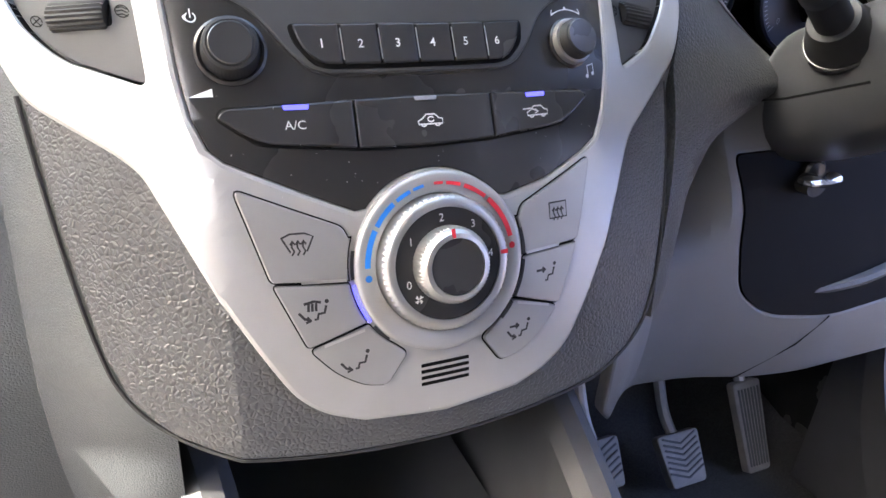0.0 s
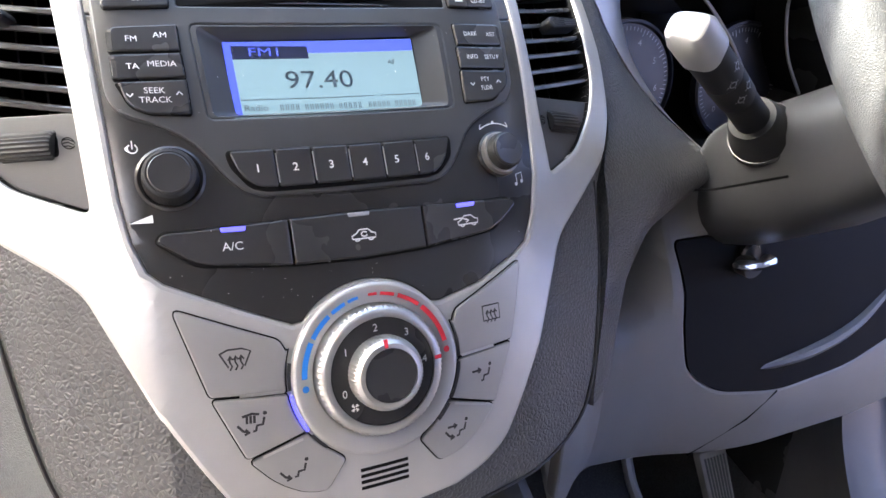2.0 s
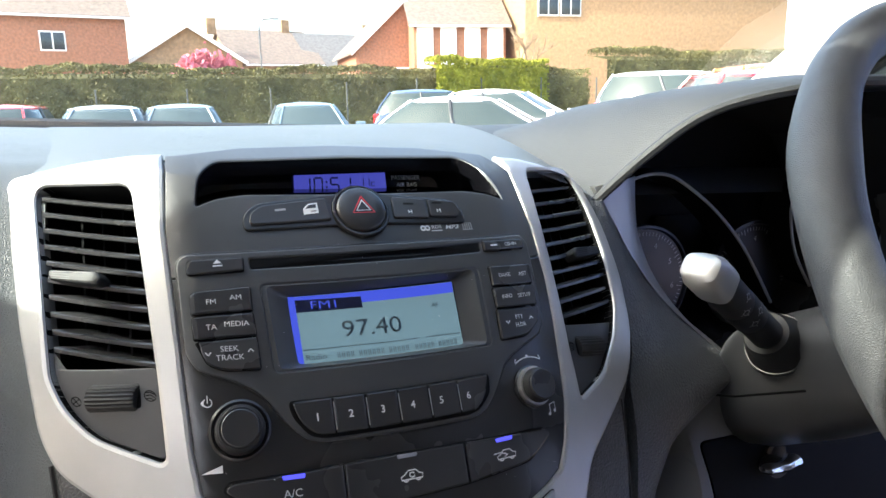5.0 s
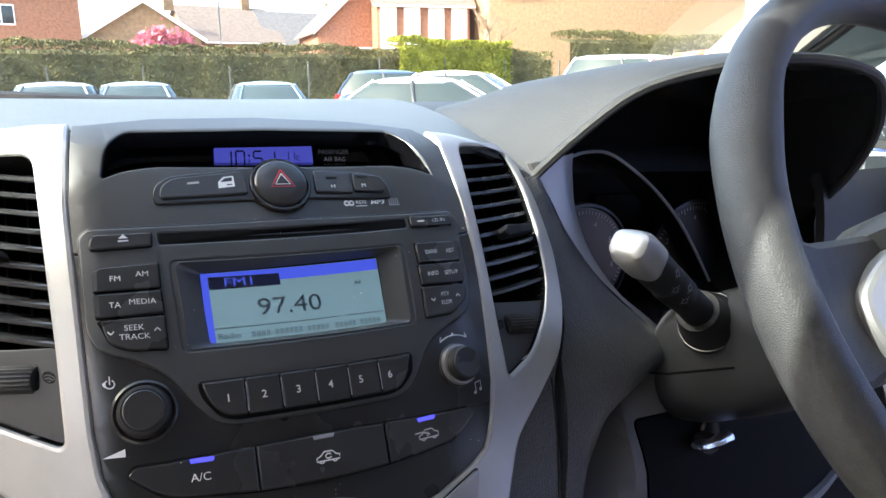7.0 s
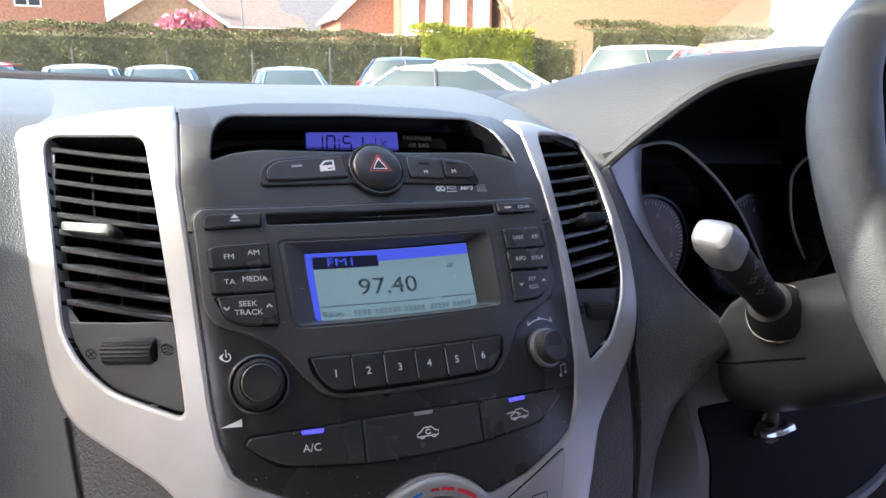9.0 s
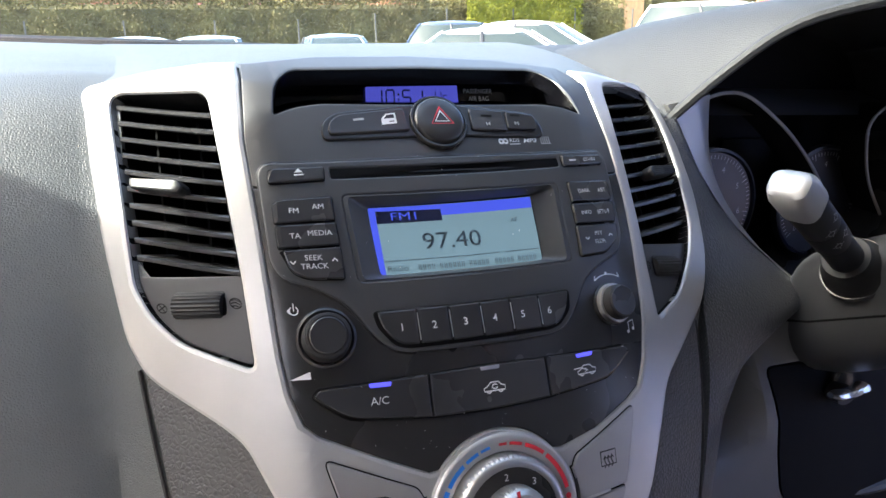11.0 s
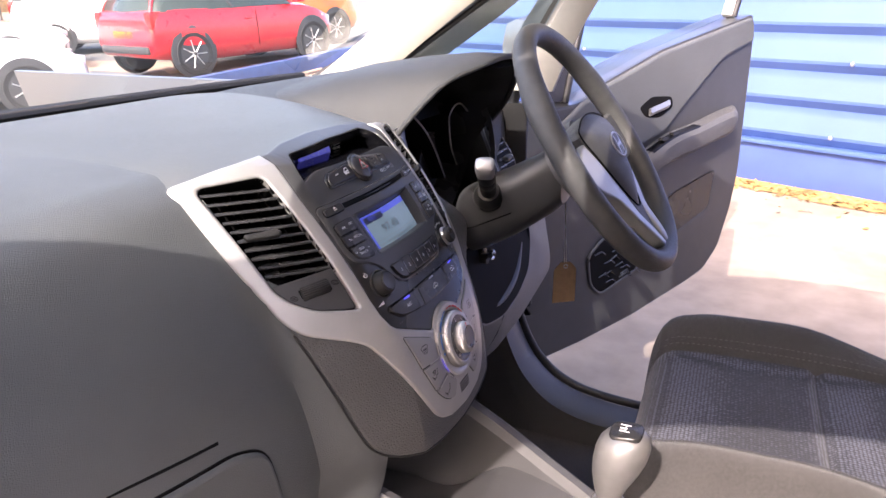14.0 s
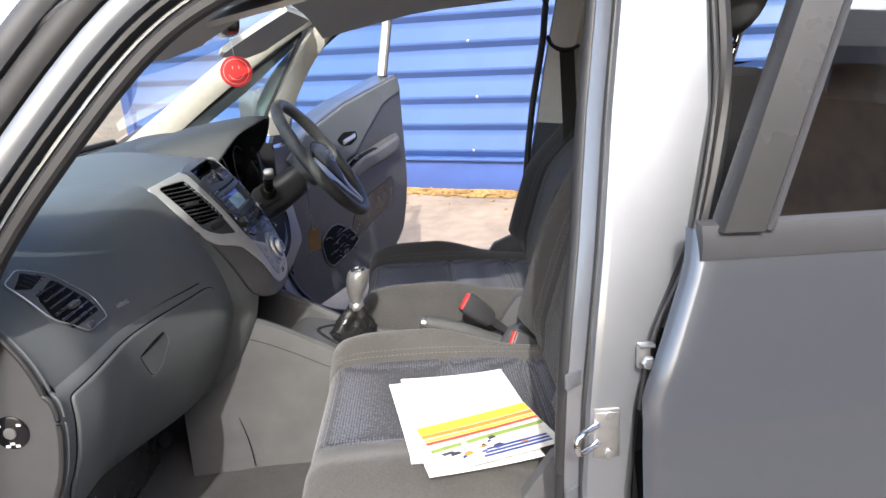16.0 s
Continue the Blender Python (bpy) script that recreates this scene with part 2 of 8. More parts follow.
    if caps and closed and not loop:
        for r in (vs[0], vs[-1]):
            try:
                bm.faces.new(r)
            except ValueError:
                pass
    return bm


def frame_axes(d):
    d = Vector(d).normalized()
    u = d.cross(Vector((0, 0, 1)))
    u = u.normalized() if u.length > 1e-4 else Vector((1, 0, 0))
    return d, u, u.cross(d).normalized()


def tube(path, rad, n=10, bm=None, closed=False, flat=1.0):
    """A round or oval rod along a path; rad may be a list."""
    path = [Vector(p) for p in path]
    rings = []
    k = len(path)
    for i, p in enumerate(path):
        a, b = path[(i - 1) % k if closed else max(0, i - 1)], path[(i + 1) % k if closed else min(k - 1, i + 1)]
        d, u, w = frame_axes(b - a)
        r = rad[i] if isinstance(rad, (list, tuple)) else rad
        rings.append([p + r * (math.cos(t) * u + flat * math.sin(t) * w) for t in (2 * math.pi * j / n for j in range(n))])
    return loft(rings, True, not closed, bm, closed)


def lathe(profile, centre, axis, n=48, bm=None, knurl=None):
    """Turned shape: profile of (radius, height along axis). knurl: (first row, last row, teeth, depth)."""
    d, u, w = frame_axes(axis)
    c = Vector(centre)
    rings = []
    for k, (r, h) in enumerate(profile):
        ring = []
        for j in range(n):
            t = 2 * math.pi * j / n
            rr = r
            if knurl and knurl[0] <= k <= knurl[1] and j % 2:
                rr -= knurl[3]
            ring.append(c + h * d + rr * (math.cos(t) * u + math.sin(t) * w))
        rings.append(ring)
    return loft(rings, True, True, bm)


def smooth_line(pts, steps=6, closed=False):
    """A Catmull-Rom curve through points."""
    pts = [Vector(p) for p in pts]
    n = len(pts)
    out = []
    for i in range(n if closed else n - 1):
        p0, p1, p2, p3 = (pts[(i + k) % n] if closed else pts[min(max(i + k, 0), n - 1)] for k in (-1, 0, 1, 2))
        for s in range(steps):
            t = s / steps
            out.append(0.5 * (2 * p1 + (p2 - p0) * t + (2 * p0 - 5 * p1 + 4 * p2 - p3) * t * t + (3 * p1 - p0 - 3 * p2 + p3) * t ** 3))
    if not closed:
        out.append(pts[-1])
    return out


def sheet(fn, us, vs, thick=0.0, bm=None, closed_u=False):
    """A grid surface fn(u, v); with thick it gets a back and edges."""
    bm = bm or bmesh.new()
    pts = [[Vector(fn(u, v)) for u in us] for v in vs]
    front = [[bm.verts.new(p) for p in r] for r in pts]
    faces = []
    for a, b in zip(front, front[1:]):
        for i in range(len(us) - 1):
            faces.append(bm.faces.new((a[i], a[i + 1], b[i + 1], b[i])))
    if thick:
        bmesh.ops.recalc_face_normals(bm, faces=faces)
        bmesh.ops.solidify(bm, geom=faces, thickness=thick)
    return bm


def lin(a, b, n):
    return [a + (b - a) * i / n for i in range(n + 1)]


def sstep(a, b, x):
    t = min(1.0, max(0.0, (x - a) / (b - a)))
    return t * t * (3 - 2 * t)


# ---- centre stack surface: y over (x, z) ----


def stack_side(x):
    """The sides fall away, the driver's side a little less."""
    d = max(abs(x) - 0.095, 0.0)
    return 0.8 * x * x + (0.45 * d + 2.0 * d * d if x < 0 else 0.17 * d + 0.1 * d * d)


def stack_y(x, z):
    e = z - 0.93
    top = max(z - 1.069 - 0.004 * sstep(0.1, 0.125, abs(x)), 0.0)
    return 0.412 + 0.507 * e + 1.455 * e * e + stack_side(x) + 110 * top * top


def on_stack(x, z, h=0.0):
    """The point of the stack at x, z (millimetres), h millimetres proud of it."""
    x, z, h = x / 1000, z / 1000, h / 1000
    y, e = stack_y(x, z), 1e-4
    n = Vector(((stack_y(x + e, z) - stack_y(x - e, z)) / (2 * e), -1.0, (stack_y(x, z + e) - stack_y(x, z - e)) / (2 * e)))
    return Vector((x, y, z)) + h * n.normalized()


def slope(z):
    e = z / 1000 - 0.93
    return math.sqrt(1 + (0.507 + 2.91 * e) ** 2)


def circ(cx, cz, r, n=40, a0=0, a1=360):
    k = slope(cz)
    full = abs(a1 - a0) >= 360
    return [(cx + r * math.cos(radians(a)), cz + r * math.sin(radians(a)) / k) for a in (a0 + (a1 - a0) * i / (n if full else n - 1) for i in range(n))]


def rnd(pts, r, n=5):
    """Rounds the corners of a polygon; r may be a list."""
    out, k = [], len(pts)
    for i, p in enumerate(pts):
        p, a, b = Vector(p), Vector(pts[i - 1]), Vector(pts[(i + 1) % k])
        rr = r[i] if isinstance(r, (list, tuple)) else r
        u, v = (a - p), (b - p)
        q = min(rr, u.length * 0.45, v.length * 0.45)
        if q < 1e-4:
            out.append(tuple(p))
            continue
        s, e = p + u.normalized() * q, p + v.normalized() * q
        for j in range(n + 1):
            t = j / n
            out.append(tuple((1 - t) ** 2 * s + 2 * t * (1 - t) * p + t * t * e))
    return out


def dense(pts, step):
    out = []
    for i, p in enumerate(pts):
        p, q = Vector(p), Vector(pts[(i + 1) % len(pts)])
        k = max(1, int((q - p).length / step))
        out += [tuple(p.lerp(q, j / k)) for j in range(k)]
    return out


def inset(pts, d):
    """The polygon moved inwards by d."""
    n = len(pts)
    area = sum(pts[i - 1][0] * pts[i][1] - pts[i][0] * pts[i - 1][1] for i in range(n))
    s = 1 if area > 0 else -1
    out = []
    for i in range(n):
        p, a, b = Vector(pts[i]), Vector(pts[i - 1]), Vector(pts[(i + 1) % n])
        u, v = (p - a), (b - p)
        u = u.normalized() if u.length > 1e-9 else v.normalized()
        v = v.normalized() if v.length > 1e-9 else u
        m = Vector((-u.y, u.x)) + Vector((-v.y, v.x))
        m = m.normalized() if m.length > 1e-6 else Vector((-u.y, u.x))
        c = max(0.5, m.dot(Vector((-u.y, u.x))))
        out.append(tuple(p + s * d / c * m))
    return out


def plate(outline, h0, h1, bev=0.5, holes=(), cell=9.0, place=on_stack, bm=None, back=False):
    """A plate on the stack: outline in millimetres, from h0 under to h1 over the surface, with a rounded edge and holes."""
    b = bmesh.new()
    loops = [dense(outline, cell)] + [dense(h, cell) for h in holes]
    edges = []
    for k, lp in enumerate(loops):
        inner = inset(lp, bev if k == 0 else -bev) if bev else lp
        vs = [b.verts.new((p[0], p[1], 0)) for p in inner]
        edges += [b.edges.new((vs[i - 1], vs[i])) for i in range(len(vs))]
    bmesh.ops.triangle_fill(b, use_beauty=True, use_dissolve=False, edges=edges)
    xs, zs = [p[0] for p in loops[0]], [p[1] for p in loops[0]]
    if max(max(xs) - min(xs), max(zs) - min(zs)) > 2.2 * cell:
        for lo, hi, ax in ((min(xs), max(xs), 0), (min(zs), max(zs), 1)):
            k = int((hi - lo) / cell)
            for i in range(1, k):
                co, no = [0, 0, 0], [0, 0, 0]
                co[ax], no[ax] = lo + (hi - lo) * i / k, 1
                bmesh.ops.bisect_plane(b, geom=b.verts[:] + b.edges[:] + b.faces[:], plane_co=co, plane_no=no, dist=1e-4)
    for v in b.verts:
        v.co = place(v.co.x, v.co.y, h1)
    for k, lp in enumerate(loops):
        inner = inset(lp, bev if k == 0 else -bev) if bev else lp
        mid = inset(lp, bev * 0.3 if k == 0 else -bev * 0.3) if bev else lp
        rows = [[place(*p, h1) for p in inner]]
        if bev:
            rows += [[place(*p, h1 - bev * 0.3) for p in mid], [place(*p, h1 - bev) for p in lp]]
        rows.append([place(*p, h0) for p in lp])
        loft(rows, True, False, b)
    out = join(bm, b)
    FLAT.add(id(out))
    return out


def ribbon(lines, width, h, place=on_stack, bm=None, closed=False):
    """Flat printed strokes along lines in millimetres."""
    bm = bm or bmesh.new()
    for ln in lines:
        n = len(ln)
        rows = []
        for i in range(n):
            a, b = Vector(ln[max(0, i - 1)]), Vector(ln[min(n - 1, i + 1)])
            d = (b - a).normalized()
            s = Vector((-d.y, d.x)) * width / 2
            p = Vector(ln[i])
            e = d * width * 0.3 * (-1 if i == 0 else 1 if i == n - 1 else 0)
            rows.append([place(*(p + s + e), h), place(*(p - s + e), h)])
        for r, q in zip(rows, rows[1:]):
            bm.faces.new([bm.verts.new(v) for v in (r[0], r[1], q[1], q[0])])
    return bm


def patch(pts, h, place=on_stack, bm=None):
    bm = bm or bmesh.new()
    bm.faces.new([bm.verts.new(place(*p, h)) for p in pts])
    return bm


def lettering(body, cx, cz, size, h, place=on_stack, sx=1.0, bm=None, turn=0.0, weight=0.0, lean=0.0):
    """Printed letters centred on cx, cz; size is the capital height in millimetres."""
    cu = bpy.data.curves.new("letters", "FONT")
    cu.body, cu.align_x, cu.align_y = body, "CENTER", "CENTER"
    cu.size = 1.0
    cu.offset = weight
    cu.resolution_u = 3
    ob = bpy.data.objects.new("letters", cu)
    me = bpy.data.meshes.new_from_object(ob)
    k = size / 0.70
    b = bmesh.new()
    b.from_mesh(me)
    ct, st = math.cos(radians(turn)), math.sin(radians(turn))
    sl = slope(cz) if place is on_stack else 1.0
    for v in b.verts:
        x, z = (v.co.x + lean * v.co.y) * k * sx, v.co.y * k
        v.co = place(cx + x * ct - z * st, cz + (x * st + z * ct) / sl, h)
    bpy.data.objects.remove(ob)
    bpy.data.curves.remove(cu)
    bpy.data.meshes.remove(me)
    return join(bm, b)


def knob_axis(cx, cz):
    return (on_stack(cx, cz, 1) - on_stack(cx, cz, 0)).normalized()


def turned(profile, cx, cz, n=48, knurl=None):
    """A turned part that stands on the stack; profile in millimetres."""
    return lathe([(r / 1000, h / 1000) for r, h in profile], on_stack(cx, cz), knob_axis(cx, cz), n, None, knurl)


# ---- centre stack: body, silver bezel, black fascia ----
stack = thing("centre_stack", "grey pebbled centre console with a silver-painted bezel round the controls", "centre console", on_stack(0, 790))
body_left = [(0, 1085), (-60, 1083), (-104, 1079), (-150, 1073), (-180, 1062), (-184, 1045), (-178, 990), (-170, 950), (-163.5, 930), (-156, 880), (-146, 828), (-138, 808), (-122, 795), (-95, 788), (-50, 783), (0, 781)]
body_right = [(60, 1083.5), (116, 1078), (150, 1072.5), (186, 1062), (199, 1032), (200, 1000), (193, 963), (180, 942), (168, 928), (158, 880), (147, 828), (138, 808), (122, 795), (95, 788), (50, 783)]
body_out = body_left + body_right[::-1]
arc_l = circ(0, 871, 41.5, 22, 143, 90)
fascia_left = [(-60, 1084), (-102, 1079.5), (-105, 1043), (-102.6, 996), (-100.2, 949), (-98, 933.5), (-94, 922), (-88, 917), (-60, 905), (-37, 895.5)] + arc_l[1:-1]
fascia_right = [(60, 1085), (104, 1081.5), (115, 1072), (118, 1040), (117, 1010), (114, 988), (110, 964), (107, 945), (100.5, 927), (93, 914.5), (84, 909.5), (60, 900), (37, 895.5)] + [(-x, z) for x, z in arc_l[1:-1]]
fascia_out = [(0, 1086)] + fascia_left + [(0, arc_l[-1][1])] + fascia_right[::-1]
vent_l = rnd([(-170, 1060), (-120.5, 1065), (-113.8, 980), (-112, 943), (-143, 949), (-156, 958.5), (-162.5, 970)], [9, 6, 1, 4, 6, 8, 4])
vent_r = rnd([(122, 943.5), (122, 970), (126, 1015), (132, 1071), (176, 1069.5), (185, 1045), (185.5, 1012), (181, 985), (170, 968), (148, 950.5)], [3, 2, 2, 5, 12, 10, 10, 8, 8, 8])
silver_left = rnd([(-103, 1080), (-120, 1079), (-148, 1074), (-186, 1062), (-184, 1043), (-177.5, 989), (-168.5, 944), (-160, 930), (-129, 916.5), (-119, 910), (-107, 886), (-94, 859), (-81, 836), (-70, 818), (-58, 808), (-40, 801.5)], [0, 2, 8, 8, 8, 8, 10, 14, 14, 14, 8, 8, 8, 10, 10, 0])
silver_right = rnd([(112, 1080), (128, 1079), (152, 1074.5), (186, 1065), (197, 1035), (199, 1000), (192, 966), (178, 944), (137, 921), (120, 911), (108, 888), (95, 861), (82, 837), (71, 818), (58, 808), (40, 801.5)], [0, 4, 8, 12, 12, 10, 10, 14, 14, 10, 8, 8, 8, 10, 10, 0])
silver_loop = silver_left + [(0, 798)] + silver_right[::-1]
inner = fascia_right[2:] + [(0, arc_l[-1][1])] + fascia_left[:1:-1]
part("bezel", plate(silver_loop + inner, -6, 3.4, 2.2, holes=[vent_l, vent_r], cell=7), SILVER, stack, "satin silver-painted plastic bezel")
hood_open = rnd([(-90, 1055.5), (-87, 1071), (-77, 1077.3), (0, 1079.8), (82, 1079.8), (92, 1073), (101, 1055.5), (89, 1059.5), (72, 1061.5), (-64, 1061.5), (-79, 1059.5)], [2, 6, 6, 4, 6, 6, 2, 6, 4, 4, 6])
lcd_open = rnd([(-62, 1017.6), (65.4, 1018.8), (62.8, 980.6), (-60, 979.8)], 3)
slot_open = rnd([(-66, 1029.8), (71, 1031.6), (71, 1027.4), (-66, 1025.4)], 1)
part("body", plate(rnd(body_out, 3), -7, 0, 2.5, holes=[inset(fascia_out, 3.5), inset(vent_l, -1.5), inset(vent_r, -1.5)], cell=8), PAD, stack, "pebbled grey soft plastic")
part("fascia", plate([(-104.2, 1022), (117.4, 1022)] + [p for p in fascia_right[::-1] if p[1] > 1022] + [(0, 1086)] + [p for p in fascia_left if p[1] > 1022], -6, 2.2, 0.8, holes=[hood_open, inset(slot_open, -0.5)], cell=7), FASCIA, stack, "dark grey satin plastic panel")
# the fascia is split behind the radio and has a darker tone below
part("lower_fascia", plate([(-104.1, 1021.4)] + [p for p in fascia_left if p[1] < 1021] + [(0, arc_l[-1][1])] + [p for p in fascia_right[::-1] if p[1] < 1021] + [(117.3, 1021.4)], -6, 2.2, 0.8, holes=[inset(lcd_open, -0.5)], cell=7), BLACKP, stack, "lower part of the fascia, in a darker satin plastic")
# the recess for the clock
hood_ring = dense(inset(hood_open, 0.7), 6)


def on_clock(x, z, h=0.0):
    """A point of the clock's sloped face, in millimetres."""
    return Vector((x / 1000, 0.552 + 0.22 * (z / 1000 - 1.066), z / 1000)) + Vector((0, -0.976, 0.215)) * h / 1000


hood_rows = [[on_stack(x, z, h) for x, z in hood_ring] for h in (2.1, -7)] + [[on_clock(x * 0.95, 1054.5 + (z - 1055.5) * 0.92, -3) for x, z in hood_ring]]
recess = loft(hood_rows, True, False)
recess.faces.new([v for v in recess.verts][-len(hood_ring):])
part("clock_recess", recess, GLOSS, stack, "gloss black recess")
part("recess_edge", tube([on_stack(x, z, 2.0) for x, z in smooth_line([(90, 1074), (94, 1069), (98, 1062), (101, 1055)], 5)], [0.0003 + 0.0009 * math.sin(math.pi * k / 15) for k in range(16)], 8), SILVERB, stack, "thin bright edge of the clock recess")
stitch = bmesh.new()
for s in (-1, 1):
    ln = smooth_line([(s * 165, 932), (s * 157.5, 882), (s * 148, 832), (s * 139, 809), (s * 122, 796), (s * 95, 789), (s * 50, 784), (0, 782)], 8)
    tube([on_stack(x, z, -0.4) for x, z in ln], 0.0011, 6, stitch)
part("seam", stitch, RUBBER, stack)

# ---- clock display ----
clock = thing("clock_display", "blue backlit digital clock display in a gloss black recess", "clock", on_stack(0, 1066, -12))
lcdp = part("screen", plate([(-25.2, 1056), (37, 1056), (36, 1070), (-25, 1068.4)], -2, 0.6, 0.1, cell=20, place=on_clock), CLOCKLCD, clock, "blue backlit screen")


def segments(text, x, z, h, w):
    """Strokes of seven-segment figures, h high, from x on."""
    on = {"0": "abcdef", "1": "bc", "5": "afgcd", "c": "ged"}
    out = []
    for ch in text:
        if ch == ":":
            out += [[(x, z + h * 0.28), (x, z + h * 0.36)], [(x, z + h * 0.66), (x, z + h * 0.74)]]
            x += w * 0.55
            continue
        m, k = h / 2, 0.12 * w
        seg = {"a": [(x + k, z + h), (x + w - k, z + h)], "b": [(x + w, z + h - k), (x + w, z + m + k)], "c": [(x + w, z + m - k), (x + w, z + k)], "d": [(x + k, z), (x + w - k, z)], "e": [(x, z + k), (x, z + m - k)], "f": [(x, z + m + k), (x, z + h - k)], "g": [(x + k, z + m), (x + w - k, z + m)]}
        out += [seg[q] for q in on[ch]]
        x += w * 1.55
    return out


part("digits", ribbon(segments("10:51", -20.5, 1058.0, 8.6, 5.2), 1.0, 0.9, on_clock), LCDDARK, lcdp)
part("temperature", ribbon(segments("11c", 18.0, 1061.2, 5.0, 2.6), 0.55, 0.9, on_clock, ribbon([[(17, 1058.2), (33, 1058.4)]], 1.2, 0.9, on_clock)), LCDDARK, lcdp)
part("passenger_lettering", lettering("AIR BAG", 51.6, 1061.7, 2.8, 0.4, on_clock, bm=lettering("PASSENGER", 50.8, 1066.4, 2.8, 0.4, on_clock)), WHITEINK, clock)

# ---- hazard and lock switches ----
switches = thing("switch_row", "black hazard warning button between door lock and clock switches", "switch", on_stack(0, 1050))
pod = rnd([(-67, 1043), (-66, 1051.5), (-58, 1056.5), (-14, 1060.5), (14, 1060.5), (58, 1056.5), (66, 1051.5), (67, 1043), (14, 1044.5), (-14, 1044.5)], [4, 5, 5, 3, 3, 5, 5, 4, 3, 3])
part("surround", plate(pod, 1, 3.6, 0.8), BLACKP, switches)
lk = part("lock_button", plate(rnd([(-63.5, 1045), (-62.5, 1051), (-56.5, 1054.8), (-19.5, 1058.3), (-18, 1047)], [4, 4, 4, 2, 2]), 2, 5.0, 0.8), BUTTON, switches)
part("door_icon", patch([(-33.6, 1049.6), (-25.0, 1050.4), (-25.0, 1055.6), (-30.4, 1055.0), (-33.4, 1052.6)], 5.12), WHITEINK, lk)
part("icon_window", patch([(-32.2, 1052.5), (-26.0, 1053.0), (-26.0, 1054.8), (-30.0, 1054.3)], 5.2, bm=ribbon([[(-29, 1051.2), (-26.4, 1051.4)]], 0.5, 5.2)), BUTTON, lk)
part("indicator", patch([(-49, 1051.5), (-43, 1052), (-43, 1053), (-49, 1052.5)], 5.1), GREYINK, lk)
for s, txt in ((24.5, "H"), (47, "M")):
    x0, x1 = (19, 41.5) if txt == "H" else (42.5, 63)
    q = [(x0, 1047), (x0 + 1, 1058.3 if txt == "H" else 1056.4), (x1, 1056.4 if txt == "H" else 1054.5), (x1, 1046)]
    cb = part("clock_button", plate(rnd(q, [2, 2, 1 if txt == "H" else 5, 1 if txt == "H" else 4]), 2, 5.0, 0.7), BUTTON, switches)
    cx = 30 if txt == "H" else 49
    part("letter", lettering(txt, cx, 1049.6, 2.4, 5.15, sx=1.2), WHITEINK, cb)
    part("slit", ribbon([[(cx - 3, 1054), (cx + 3, 1053.8)]], 1.0, 5.12), VOID, cb)
hz = part("hazard_button", turned([(14.8, 1), (14.8, 5.5), (14.2, 6.6), (13.2, 7.2), (8, 8.2), (0.01, 8.5)], 0, 1051.5, 48), BUTTON, switches)
part("ring", turned([(17.2, 1), (17.2, 4.4), (16.6, 5.2), (15.6, 5.2), (15.2, 4)], 0, 1051.5, 48), BLACKP, switches)


def on_hazard(x, z, h=0):
    c, d = on_stack(0, 1051.5), knob_axis(0, 1051.5)
    u = Vector((1, 0, 0))
    return c + d * h / 1000 + u * x / 1000 + d.cross(u).normalized() * z / 1000


def tri(r):
    return [(0, r), (-r * 0.98, -r * 0.62), (r * 0.98, -r * 0.62), (0, r)]


part("triangle", ribbon([tri(6.6)], 0.9, 8.8, on_hazard), REDINK, hz, "red warning triangle")
part("inner_triangle", ribbon([tri(4.2)], 0.8, 8.8, on_hazard), WHITEINK, hz, "pale inner triangle")
marks = bmesh.new()
for i in range(2):
    ribbon([circ(37 + 2.9 * i, 1041.9, 1.35, 13, 0, 359)], 1.0, 2.35, bm=marks)
ribbon([[(42.5, 1040.3), (49.4, 1040.3)]], 0.45, 2.35, bm=marks)
lettering("RDS", 46, 1042.2, 2.3, 2.35, sx=1.15, weight=0.015, bm=marks)
part("format_print", lettering("MP3", 56.8, 1041.8, 2.5, 2.35, sx=1.45, weight=0.03, lean=0.2, bm=marks), WHITEINK, stack)
cdm = bmesh.new()
for i in range(5):
    ribbon([[(64.4 + i * 1.45, 1040.2), (64.4 + i * 1.45, 1043.4)]], 0.7, 2.35, bm=cdm)
part("disc_print", ribbon([[(64, 1040), (71, 1040)]], 0.5, 2.35, bm=cdm), GREYINK, stack)

# ---- radio ----
radio = thing("car_radio", "charcoal car radio and CD player with a lit pale blue display", "car radio", on_stack(0, 950))
panel_out = rnd([(0, 1035), (-97, 1032.6), (-101, 1028.5), (-100, 989), (-95, 982), (-80, 977.5), (-68, 971), (-57, 957.5), (-49, 950.3), (-40, 948.3), (0, 948), (42, 948.3), (51, 950.6), (60, 959), (68.5, 970.5), (81, 976.5), (98, 981.8), (104, 989), (108.6, 1029.5), (104, 1034.6)], [0, 4, 4, 6, 8, 10, 10, 10, 5, 3, 0, 3, 5, 10, 10, 10, 8, 6, 4, 4])
part("panel_edge", plate(inset(panel_out, -0.9), 1, 2.6, 0.4, holes=[inset(lcd_open, -0.5), inset(slot_open, -0.5)], cell=7), BLACKP, radio)
part("panel", plate(panel_out, 1, 3.8, 1.0, holes=[lcd_open, slot_open], cell=7), FASCIA, radio, "charcoal satin plastic panel")
sl = loft([[on_stack(x, z, h) for x, z in dense(slot_open, 12)] for h in (3.4, -14)], True, True)
part("disc_slot", sl, VOID, radio, "dark CD slot")
part("slot_lip", plate(rnd([(-63, 1029.2), (66, 1029.8), (66, 1028.6), (-63, 1028)], 0.4), -2, 1.5, 0.3), BLACKP, radio)


def button(name, pts, rad, parent, material=BUTTON, h0=3.0, h1=5.6, bev=0.7, label=""):
    ob = part(name, plate(rnd(pts, rad), h0, h1, bev), material, parent, label)
